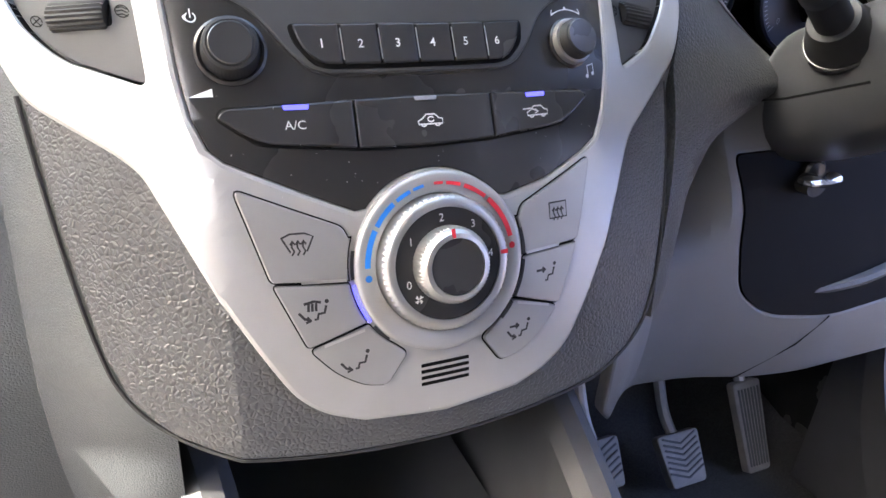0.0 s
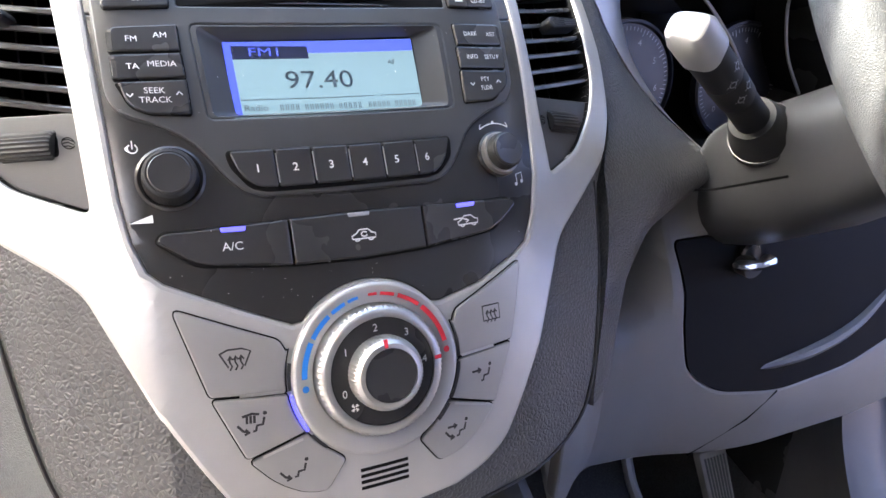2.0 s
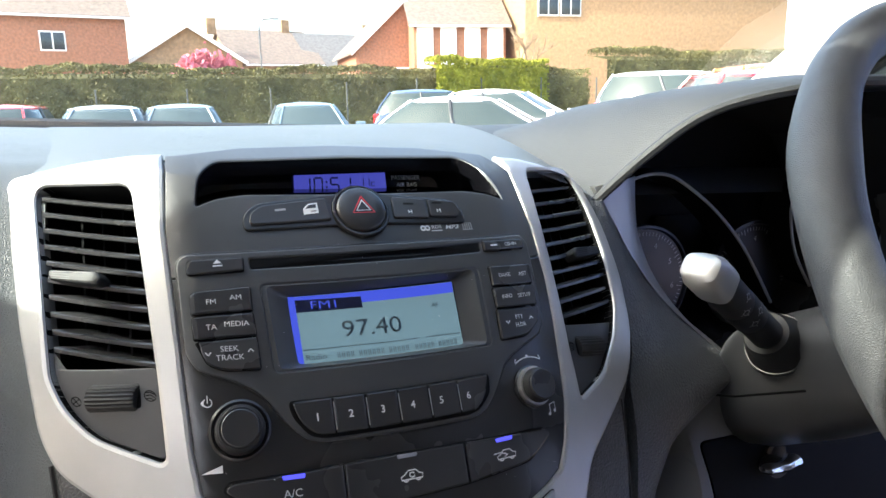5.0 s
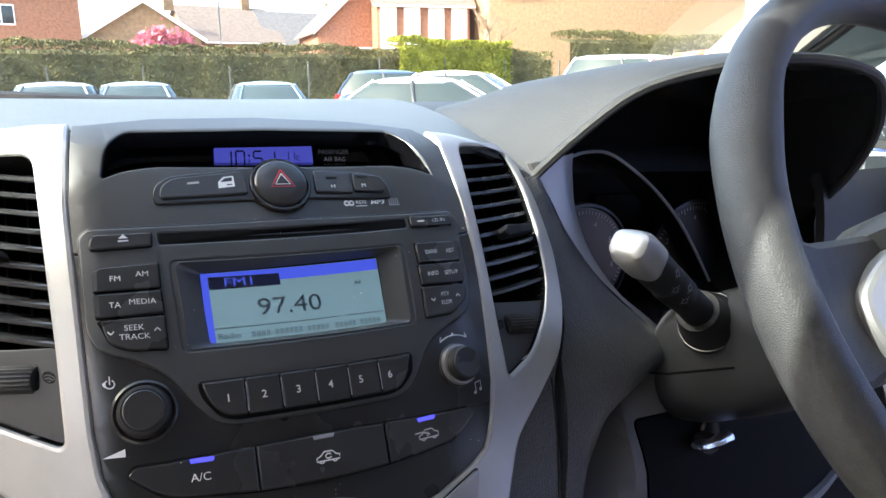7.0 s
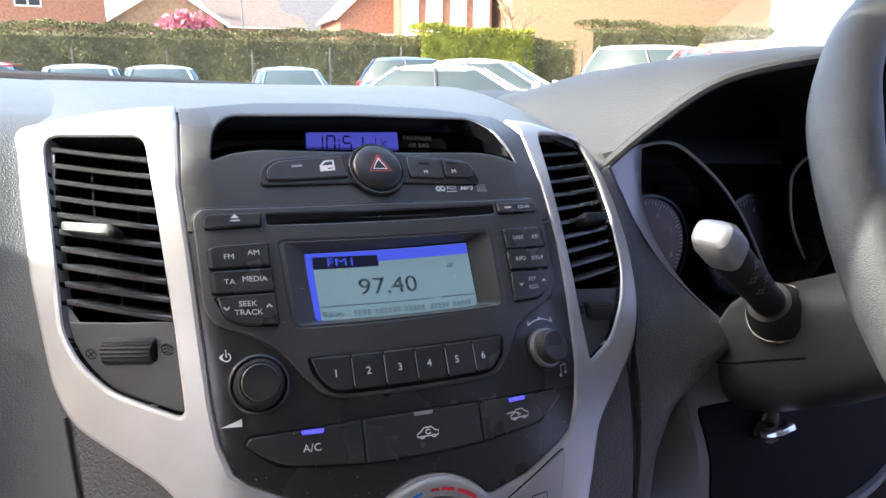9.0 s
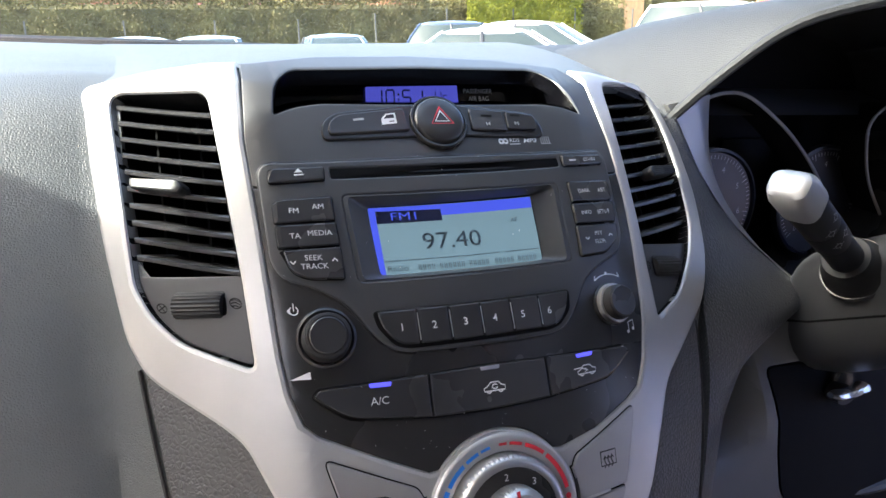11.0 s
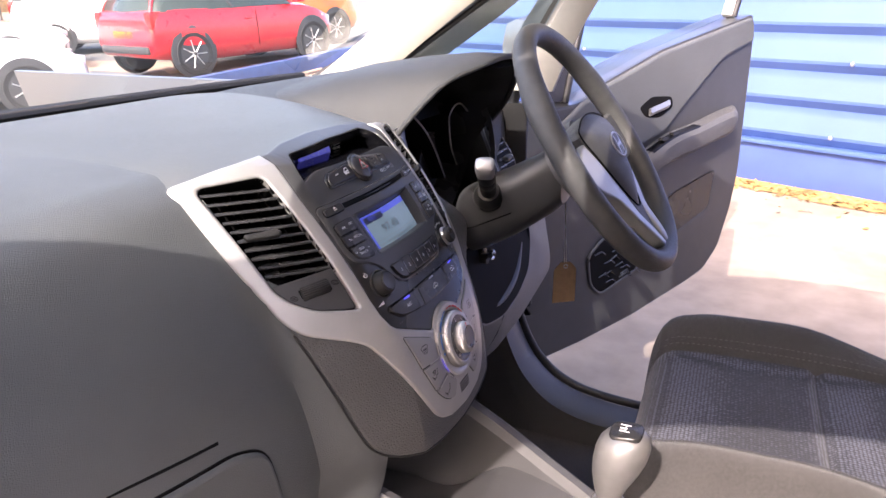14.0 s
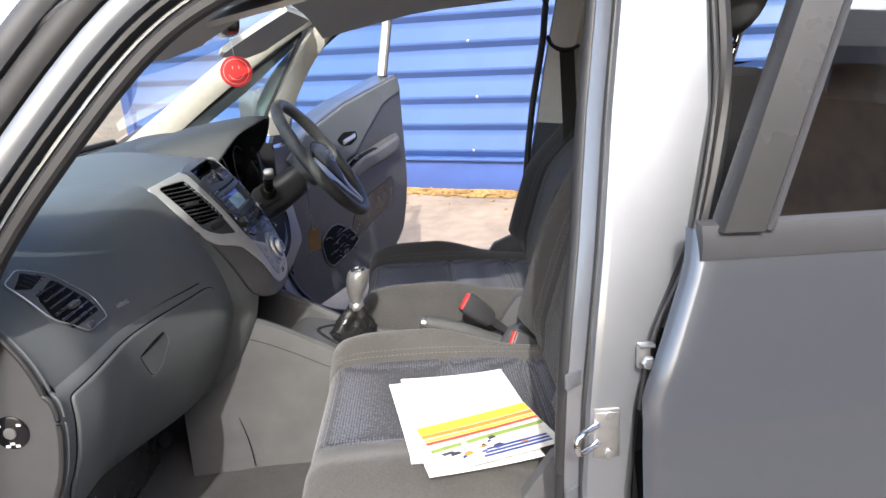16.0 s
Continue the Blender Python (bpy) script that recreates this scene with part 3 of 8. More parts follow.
    part("gap", plate(inset(rnd(pts, rad), -0.55), h0 - 1, h0 + 0.85, 0.1), VOID, ob)
    return ob


ej = button("eject_button", [(-96, 1023), (-95.5, 1029.3), (-69, 1030.2), (-69.5, 1024.3)], [2, 2, 1, 1], radio)
part("eject_icon", patch([(-84.2, 1027.3), (-79.8, 1027.5), (-82, 1029.2)], 5.8, bm=ribbon([[(-84.2, 1026.3), (-79.8, 1026.5)]], 0.6, 5.8)), WHITEINK, ej)
ci = button("disc_button", [(73.4, 1027), (73.4, 1032.2), (102.6, 1031.6), (103.4, 1026.6)], [1, 1, 2, 2], radio)
part("letters", lettering("CD-IN", 92.5, 1029.2, 2.2, 5.8, bm=ribbon([[(78, 1029.3), (82.5, 1029.3)]], 0.8, 5.8)), WHITEINK, ci)
for txt, q, r, at in (
    (("FM", "AM"), [(-95.5, 1005.6), (-95.5, 1015.4), (-67.5, 1017), (-67.5, 1006.4)], [1, 3, 1, 1], ((-87, 1010.6), (-75, 1012.2))),
    (("TA", "MEDIA"), [(-95.2, 995), (-95.4, 1004.6), (-67.5, 1005.5), (-67, 995.8)], [1, 1, 1, 1], ((-88, 999.8), (-76, 1000.8))),
    (("SEEK", "TRACK"), [(-94.8, 994), (-67, 994.8), (-66.8, 981.2), (-84, 981.8), (-92, 985)], [1, 1, 1.5, 4, 4], ((-80.6, 990.4), (-80.6, 986.8))),
    (("DARK", "AST"), [(72.5, 1008.7), (72.8, 1018.7), (103.2, 1017.8), (101.7, 1007.6)], [1, 1, 3, 1], ((82, 1013.3), (95, 1012.9))),
    (("INFO", "SETUP"), [(71.4, 997.7), (71.8, 1007.7), (102, 1006.6), (100, 996.4)], [1, 1, 1, 1], ((79.8, 1002.4), (92, 1002))),
    (("PTY", "FLDR"), [(70.8, 996.6), (100, 995.4), (98.9, 989), (88, 982), (69.4, 981.8)], [1, 1, 4, 4, 1.5], ((84.5, 991.6), (84.5, 987.6))),
):
    bt = button("mode_button", q, r, radio)
    ink = bmesh.new()
    for s, (x, z) in zip(txt, at):
        lettering(s, x, z, 2.75 if txt[0] in ("FM", "TA", "SEEK") else 2.45, 5.8, sx=1.05 if txt[0] in ("FM", "TA", "SEEK") else 0.92, bm=ink)
    if txt[0] in ("SEEK", "PTY"):
        x, z = at[0][0], (at[0][1] + at[1][1]) / 2
        w = 10 if txt[0] == "SEEK" else 8.5
        ribbon([[(x - w - 1.2, z + 0.6), (x - w, z - 0.5), (x - w + 1.2, z + 0.6)], [(x + w - 1.2, z + 0.2), (x + w, z + 1.3), (x + w + 1.2, z + 0.2)]], 0.6, 5.8, bm=ink)
    part("letters", ink, WHITEINK, bt)
# display: sloped frame and screen
scr = [(-47.6, 1013.8), (49.8, 1015.4), (48.3, 983.6), (-47.6, 982.8)]
frame_rows = [dense(lcd_open, 6)]
scr_d = []
for p in frame_rows[0]:
    v = Vector(p)
    u = (v.x + 61) / 125.5
    w = (v.y - 979.5) / 38.5
    scr_d.append((-47.8 + 97.2 * u, 983 + 31.4 * w + 1.2 * u * w))
part("display_frame", loft([[on_stack(*p, 3.6) for p in frame_rows[0]], [on_stack(*Vector(a).lerp(Vector(b), 0.18), 3.7) for a, b in zip(frame_rows[0], scr_d)], [on_stack(*Vector(a).lerp(Vector(b), 0.98), -2.8) for a, b in zip(frame_rows[0], scr_d)]], True, False), FASCIA, radio, "sloped grey display frame", 20)
disp = part("display", plate(scr, -6, -3.0, 0.1, cell=12), LCD, radio, "lit pale blue LCD screen")
part("side_band", plate([(-48, 983.2), (-44.2, 983.2), (-44.8, 1013.8), (-48, 1013.8)], -4, -2.9, 0.05), LCDBLUE, disp)
part("title_band", plate([(-44.8, 1008.6), (49.2, 1010), (49.6, 1015.2), (-44.8, 1013.7)], -4, -2.85, 0.05, cell=14), LCDBLUE, disp, "blue title band")
part("title_box", plate([(-44.6, 1006.4), (-8, 1006.8), (-8, 1012), (-44.6, 1012)], -4, -2.7, 0.05), LCDDARK, disp)
part("title_letters", lettering("FM1", -29, 1009.2, 4.4, -2.5, sx=1.5), LCDBLUE, disp)
part("frequency", lettering("97.40", -4.6, 997.0, 9.2, -2.7, sx=1.2), LCDPIX, disp, "dark frequency digits")
part("af_letters", lettering("AF", 35.5, 1004.5, 2.8, -2.7), LCDPIX, disp)
rowm = lettering("Radio", -37.5, 985.7, 3.0, -2.7, sx=1.15)
for x0, n_ in ((-26, 4), (-14, 6), (3, 5), (18.5, 5), (33, 5)):
    for j in range(n_):
        for q in (0, 0.95):
            ribbon([[(x0 + 2.5 * j + q, 984.6), (x0 + 2.5 * j + q, 986.9)]], 0.45, -2.7, bm=rowm)
part("station_print", ribbon([[(-44, 989.2), (0, 989.4), (47.5, 989.6)]], 0.35, -2.7, bm=rowm), LCDPIX, disp)
# preset buttons
edges = [-54, -34.2, -17.3, 0, 17.3, 34.4, 55]
part("preset_tray", plate(rnd([(-56, 967), (56.5, 967.6), (55, 958), (47, 951.5), (40, 950), (-40, 949.8), (-47, 951.5), (-54.5, 960)], 3), 3, 4.2, 0.5), VOID, radio)
for i in range(6):
    a, b = edges[i] + 0.35, edges[i + 1] - 0.35
    q = [(a, 966.4), (b, 966.6), (b, 951.4), (a, 951.4)]
    r = [0.8] * 4
    if i == 0:
        q = [(a - 0.5, 966.2), (b, 966.4), (b, 951.4), (-44, 951.6), (-51, 957.5)]
        r = [2, 0.8, 0.8, 4, 5]
    if i == 5:
        q = [(a, 966.4), (b, 966.8), (51, 957.5), (44, 951.6), (a, 951.4)]
        r = [0.8, 2, 5, 4, 0.8]
    pb = part("preset_button", plate(rnd(q, r), 3.4, 6.2 - 0.3 * (i % 2), 0.8), BUTTON, radio)
    part("numeral", lettering(str(i + 1), (a + b) / 2 + (1.5, 0, -0.5, -1.2, -2.2, -4.5)[i], 958.7, 3.7, 6.35 - 0.3 * (i % 2), weight=0.012), WHITEINK, pb)
    if i:
        # bright ribbon painted as the highlight along the button's left edge
        part("edge_highlight", ribbon([[(a - 0.05, 964.5), (a - 0.05, 953)]], 0.5, 6.0), CHROME_SAT, pb)

# dust on the dark plastic
random.seed(41)
dust = bmesh.new()
for k in range(90):
    x, z = random.uniform(-92, 92), random.choice((random.uniform(902, 922), random.uniform(935, 1040), random.uniform(800, 860)))
    if 942 < z < 978 or z < 870 and abs(x) > 60:
        continue
    r = random.uniform(0.08, 0.2)
    patch([(x + r * math.cos(t) * random.uniform(0.6, 1.4), z + r * math.sin(t)) for t in (k_ * math.pi / 3 for k_ in range(6))], 6.3 if 900 < z < 975 else 4.1, bm=dust)
dust_ob = part("dust_specks", dust, WHITEINK, stack, "pale dust specks")
dust_ob["kind"] = "stuff"


# ---- rotary knobs ----


def knob(name, cx, cz, r, label, cap):
    k = thing(name, label, "knob", on_stack(cx, cz))
    part("collar", turned([(r * 1.22, 1), (r * 1.22, 3.4), (r * 1.12, 4.2), (r * 1.04, 3.4), (r * 1.04, 2)], cx, cz, 56), BLACKP, k)
    part("grip", turned([(r, 2), (r, 4), (r * 0.985, 6), (r * 0.94, 11.5), (r * 0.9, 12.4), (r * 0.8, 12.9), (cap * 1.05, 12.7)], cx, cz, 96, (1, 3, 48, 0.00025)), RUBBER, k, "ribbed black grip")
    part("cap", turned([(cap * 1.03, 11.5), (cap * 1.03, 13.2), (cap * 0.97, 13.7), (cap * 0.6, 13.5), (0.01, 13.4)], cx, cz, 48), BUTTON, k)
    return k


knob("volume_knob", -79.3, 957.3, 12.0, "round black volume knob with a ribbed edge", 8.6)
tk = knob("tuning_knob", 84.5, 957, 10.2, "round black tuning knob with a bright ribbed edge", 8.4)
part("bright_edge", turned([(11.6, 2), (11.5, 5.5), (11.0, 7.2), (10.1, 7.4)], 84.5, 957, 96, (0, 1, 48, 0.0004)), CHROME_SAT, tk, "bright knurled edge")
part("power_icon", ribbon([circ(-93, 969.3, 2.0, 15, 125, 415), [(-93, 969.3), (-93, 972.2)]], 0.55, 2.4), WHITEINK, stack)
part("volume_wedge", patch([(-97, 940.5), (-88.6, 940.7), (-88.6, 943.8)], 3.0), WHITEINK, stack)
part("note_icon", ribbon([[(94.2, 942.2), (94.2, 946.6), (98, 947.2), (98, 943)]], 0.6, 2.4, bm=patch(circ(97.3, 943, 1.0, 10), 2.4, bm=patch(circ(93.5, 942.1, 1.0, 10), 2.4))), WHITEINK, stack)
part("tune_arrow", ribbon([circ(85.5, 957, 17.0, 14, 58, 122), [(77.8, 970.2), (76.3, 970.0), (77.2, 971.6)], [(93.2, 970.2), (94.7, 970.0), (93.8, 971.6)]], 0.55, 2.4, bm=patch(circ(85.5, 972.2, 0.9, 8), 2.4)), WHITEINK, stack)

# ---- air conditioning buttons ----
acp = thing("air_conditioning_buttons", "row of three charcoal air conditioning and recirculation buttons", "button panel", on_stack(0, 920))
part("tray", plate(rnd([(-90, 933), (-86.5, 937), (0, 939.6), (86.5, 937), (90, 933), (74, 922.2), (32, 919), (0, 918.4), (-32, 919), (-74, 922.2)], 3), 1, 3.0, 0.5), VOID, acp)
for s in (-1, 0, 1):
    if s:
        q = [(s * 88.6, 932.9), (s * 85.8, 936), (s * 33.1, 938.2), (s * 33.1, 920), (s * 73, 923)]
        r = [2.5, 2, 0.7, 0.7, 8]
    else:
        q = [(-32.3, 938.2), (0, 938.8), (32.3, 938.2), (32.3, 919.9), (0, 919.3), (-32.3, 919.9)]
        r = [0.7, 6, 0.7, 0.7, 6, 0.7]
    ab = part("climate_button", plate(rnd(q, r), 2.4, 5.8, 0.9, cell=8), BUTTON, acp)
    zt = 936.8 if s else 938.2
    part("indicator", plate(rnd([(s * 57 - 5, zt - 1.8 + 0.2 * (s == 0)), (s * 57 + 5, zt - 1.8 + 0.2 * (s == 0)), (s * 57 + 5.5, zt), (s * 57 - 5.5, zt)], 0.4), 5, 6.1, 0.15), LED if s else LEDOFF, ab, "lit blue indicator" if s else "")
    if s == -1:
        part("letters", lettering("A/C", -58, 929.2, 3.6, 6.0, sx=1.05), WHITEINK, ab)
    else:
        cx = s * 57 + (0 if s else 1)
        lines = [[(cx - 6, 926.4), (cx - 6.4, 928.2), (cx - 4, 929.6), (cx - 2, 931.8), (cx + 2.5, 931.8), (cx + 4.4, 929.6), (cx + 6.4, 929), (cx + 6.2, 926.4), (cx - 6, 926.4)]]
        lines += [circ(cx - 3.6, 926.4, 1.3, 9, 180, 360), circ(cx + 3.6, 926.4, 1.3, 9, 180, 360)]
        lines += [circ(cx + 0.3, 929, 1.6, 10, 40, 330)] if s == 0 else [[(cx - 8.5, 930.4), (cx - 4, 930.6), (cx + 0.5, 928.6)], [(cx - 1, 929.8), (cx + 0.8, 928.5), (cx - 1.2, 927.6)]]
        lines = [[(cx + 0.92 * (x - cx), 929 + 0.70 * (z - 929)) for x, z in ln] for ln in lines]
        part("car_icon", ribbon(lines, 0.62, 6.0), WHITEINK, ab)

# ---- climate control ----
climate = thing("climate_control", "silver heater dial with blue and red scale and six silver buttons", "climate control", on_stack(0, 800))
CZ = 871
part("scale_ring", turned([(41, 1), (41, 5.2), (40.2, 6.2), (39, 6.6), (33, 5.9), (31.5, 5.0), (31.3, 2)], 0, CZ, 96), SILVER, climate, "satin silver ring")


def on_dial(x, z, h=0):
    c, d = on_stack(0, CZ), knob_axis(0, CZ)
    u = Vector((1, 0, 0))
    return c + d * h / 1000 + u * x / 1000 + d.cross(u).normalized() * z / 1000


def arc(r, a0, a1, n=14):
    return [(r * math.cos(radians(a0 + (a1 - a0) * i / n)), r * math.sin(radians(a0 + (a1 - a0) * i / n))) for i in range(n + 1)]


def band(r0, r1, a0, a1, h, bm=None, n=16):
    bm = bm or bmesh.new()
    A, B = arc(r0, a0, a1, n), arc(r1, a0, a1, n)
    for i in range(n):
        bm.faces.new([bm.verts.new(on_dial(*p, h)) for p in (A[i], A[i + 1], B[i + 1], B[i])])
    return bm


blue, red = bmesh.new(), bmesh.new()
for a0, a1, w in ((177, 150, 2.6), (147, 127, 2.3), (124, 112, 1.8), (109.5, 101, 1.4)):
    band(35.6 - w / 2, 35.6 + w / 2, a0, a1, 6.75, blue)
for a0, a1, w in ((93, 86, 1.3), (83.5, 72, 1.6), (69, 50, 2.0), (47, 12, 2.4)):
    band(35.6 - w / 2, 35.6 + w / 2, a0, a1, 6.75, red)
for bmx, a in ((blue, 184.5), (red, 5)):
    x, z = arc(35.6, a, a)[0]
    patch([(x + 1.6 * math.cos(t), z + 1.6 * math.sin(t)) for t in (k * math.pi / 6 for k in range(12))], 6.75, on_dial, bmx)
part("cold_scale", blue, BLUEINK, climate, "blue cold scale")
part("hot_scale", red, REDINK, climate, "red hot scale")
tr = part("temperature_ring", turned([(31, 2), (31, 9), (30.6, 11.2), (29.6, 12.8), (27.6, 13.6), (25.4, 13.4), (25.2, 12)], 0, CZ, 144, (1, 3, 72, 0.0007)), CHROME_SAT, climate, "knurled satin silver ring")
part("temperature_mark", band(25.8, 29.5, 2, 6, 13.75), REDINK, tr)
fd = part("fan_dial", turned([(25.3, 8), (25.3, 12.6), (24.8, 13.0), (17, 12.6), (16.5, 11)], 0, CZ, 96), BLACKP, climate, "black ring with fan speeds")
for txt, a in (("0", 200), ("1", 146), ("2", 96), ("3", 52), ("4", 6)):
    x, z = arc(20.9, a, a)[0]
    part("numeral", lettering(txt, x, z, 3.5, 13.25, on_dial), WHITEINK, fd)
fan = bmesh.new()
fx, fz = arc(20.9, 222, 222)[0]
for k in range(4):
    a = radians(90 * k + 20)
    patch([(fx + 0.2 * math.cos(a), fz + 0.2 * math.sin(a)), (fx + 2.2 * math.cos(a), fz + 2.2 * math.sin(a)), (fx + 2.0 * math.cos(a + 0.8), fz + 2.0 * math.sin(a + 0.8)), (fx + 0.6 * math.cos(a + 1.1), fz + 0.6 * math.sin(a + 1.1))], 13.25, on_dial, fan)
part("fan_icon", fan, WHITEINK, fd)
fk = part("fan_knob", turned([(17.3, 10), (17.3, 17.5), (17.0, 19.5), (16.2, 21.6), (14.6, 23.2), (12.6, 23.6), (12.4, 22.5)], 0, CZ, 120, (1, 3, 60, 0.0006)), CHROME_SAT, climate, "knurled satin silver knob")
part("cap", turned([(12.5, 20), (12.5, 22.6), (12.0, 23.0), (6, 22.7), (0.01, 22.6)], 0, CZ, 64), BUTTON, fk, "black knob cap")
part("pointer", band(12.9, 17.0, 92, 99, 23.75, n=4), REDINK, fk, "red pointer mark")


def airflow_button(s, k):
    ringr = 43.4
    if k == 0:
        q = [(-86.5, 907), (-44, 890), (-41.6, 885)] + [(x, CZ + z / slope(CZ)) for x, z in arc(ringr, 160, 184, 6)] + [(-75.6, 870)]
        r = [4, 4, 3] + [0] * 7 + [2]
    elif k == 1:
        q = [(-75, 868.6)] + [(x, CZ + z / slope(CZ)) for x, z in arc(ringr, 186, 212, 6)] + [(-63, 841)]
        r = [2] + [1] + [0] * 5 + [1] + [2]
    else:
        q = [(-62.2, 839.8)] + [(x, CZ + z / slope(CZ)) for x, z in arc(ringr, 214, 236, 6)] + [(-19, 832.5), (-29, 819), (-39, 820.5), (-51, 827.5)]
        r = [3] + [1] + [0] * 6 + [2.5, 3, 6, 8]
    if s > 0:
        q, r = [(-x, z) for x, z in q], r
    return q, r


def wave(cx, cz, n=3, up=True):
    """Three wavy arrows."""
    out = []
    for i in range(n):
        x = cx + (i - (n - 1) / 2) * 2.3
        out += [[(x - 0.5, cz - 3), (x + 0.5, cz - 1.6), (x - 0.4, cz + 0.2), (x, cz + 2.2)], [(x - 0.9, cz + 1.2), (x, cz + 2.6), (x + 0.9, cz + 1.2)]]
    return out


def sitter(cx, cz):
    """A bent seat-shaped stroke with a dot above."""
    return [[(cx + 2.4, cz + 1.8), (cx + 1.6, cz - 1), (cx - 1.0, cz - 1.2), (cx - 1.6, cz - 3.4), (cx - 2.6, cz - 3.4)]], (cx + 2.9, cz + 3.8)


icons = {(-1, 0): "screen", (-1, 1): "mix", (-1, 2): "feet", (1, 0): "rear", (1, 1): "face", (1, 2): "bi"}
for s in (-1, 1):
    for k in range(3):
        q, r = airflow_button(s, k)
        poly = rnd(q, r, 4)
        ab = part("airflow_button", plate(poly, 2.5, 5.2, 0.7, cell=8), SILVERB, climate, "satin silver button")
        part("gap", plate(inset(poly, -0.7), 2.0, 3.62, 0.05, cell=8), VOID, ab)
        cx = sum(p[0] for p in q) / len(q)
        cx, cz = {0: (-63, 884), 1: (-58, 857), 2: (-42, 833)}[k]
        cx = cx if s < 0 else -cx + (1 if k == 0 else -2)
        ic, w, dots = icons[(s, k)], 0.75, []
        lines = []
        if ic == "screen":
            lines = [[(cx - 6.5, cz + 3.4), (cx - 3, cz + 4.8), (cx + 3, cz + 4.8), (cx + 6.5, cz + 3.4), (cx + 3.5, cz - 2.2)], [(cx - 6.5, cz + 3.4), (cx - 3.5, cz - 2.2)]] + wave(cx, cz - 0.5)
        elif ic == "rear":
            lines = [[(cx - 5, cz + 4.6), (cx + 5, cz + 4.6), (cx + 5, cz - 2.4), (cx - 5, cz - 2.4), (cx - 5, cz + 4.6)]] + wave(cx, cz - 0.3)
        else:
            ln, d = sitter(cx + 1.5, cz)
            w = 1.1
            lines = ln
            dots = [d]
            if ic in ("feet", "mix", "bi"):
                lines = lines + [[(cx - 7.5, cz - 0.4), (cx - 5.5, cz - 2.8), (cx - 3.0, cz - 3.8)], [(cx - 4.8, cz - 4.4), (cx - 3, cz - 3.9), (cx - 4.2, cz - 2.4)]]
            if ic in ("face", "bi"):
                lines = lines + [[(cx - 6, cz + 1.8), (cx - 1.4, cz + 1.8)], [(cx - 2.6, cz + 2.8), (cx - 1.2, cz + 1.8), (cx - 2.6, cz + 0.8)]]
            if ic == "mix":
                lines = lines + [[(cx - 5, cz + 3.4), (cx - 1, cz + 4.2), (cx + 1.6, cz + 3.6)]] + [[(cx - 3.6 + 1.6 * i, cz + 0.4), (cx - 3.4 + 1.6 * i, cz + 3)] for i in range(3)]
        bm = ribbon(lines, w, 5.4)
        for d in dots:
            patch(circ(d[0], d[1], 0.95, 9), 5.4, bm=bm)
        part("airflow_icon", bm, DARKINK, ab)
        a0, a1 = {0: (166, 183), 1: (186.5, 211.5), 2: (215, 228)}[k]
        if s > 0:
            a0, a1 = 180 - a0, 180 - a1
        part("indicator", band(41.6, 43.2, a0, a1, 5.4), LED if (s, k) == (-1, 1) else DARKINK, ab, "lit blue indicator" if (s, k) == (-1, 1) else "")
    for k, pts in enumerate((((-63, 869.2), (-44.6, 868.4)), ((-56, 841.6), (-38.6, 846.2)))):
        q = [(s * -1 * x, z) for x, z in pts]
        part("bright_strip", ribbon([q], 1.3, 5.7), CHROME_SAT, climate)
for i in range(4):
    z = 824.2 - 3.1 * i
    x0, x1 = -12.2, 12.2
    part("sensor_slot", plate(rnd([(x0, z - 0.85), (x1, z - 0.85), (x1, z + 0.85), (x0, z + 0.85)], 0.4), 2.0, 3.55, 0.02), VOID, climate)

# ---- dashboard ----
DASH_PROFILE = [(1.03, 1.070), (0.92, 1.088), (0.82, 1.099), (0.75, 1.095), (0.705, 1.076), (0.67, 1.052), (0.645, 1.028), (0.615, 0.995), (0.578, 0.94), (0.561, 0.90), (0.5545, 0.8745)]
PASS_PROFILE = [(1.03, 1.070), (0.92, 1.079), (0.82, 1.082), (0.75, 1.079), (0.705, 1.067), (0.67, 1.046), (0.645, 1.025)] + DASH_PROFILE[7:]
GLOVE_PROFILE = [(0.5555, 0.8775), (0.545, 0.862), (0.543, 0.83), (0.545, 0.80), (0.555, 0.75), (0.575, 0.70), (0.60, 0.65), (0.635, 0.60), (0.66, 0.585)]


# the line that the pad follows where it meets the side of the stack
STACK_PROFILE = [(1.03, 1.070), (0.92, 1.079), (0.83, 1.0805), (0.76, 1.0795), (0.69, 1.0765), (0.64, 1.0725), (0.598, 1.0655)] + [(stack_y(-0.172, z) + 0.003, z) for z in (1.03, 0.97, 0.905, 0.8745)]
near_stack = [tuple(p) for p in smooth_line([(y, z) for y, z in STACK_PROFILE], 4)]


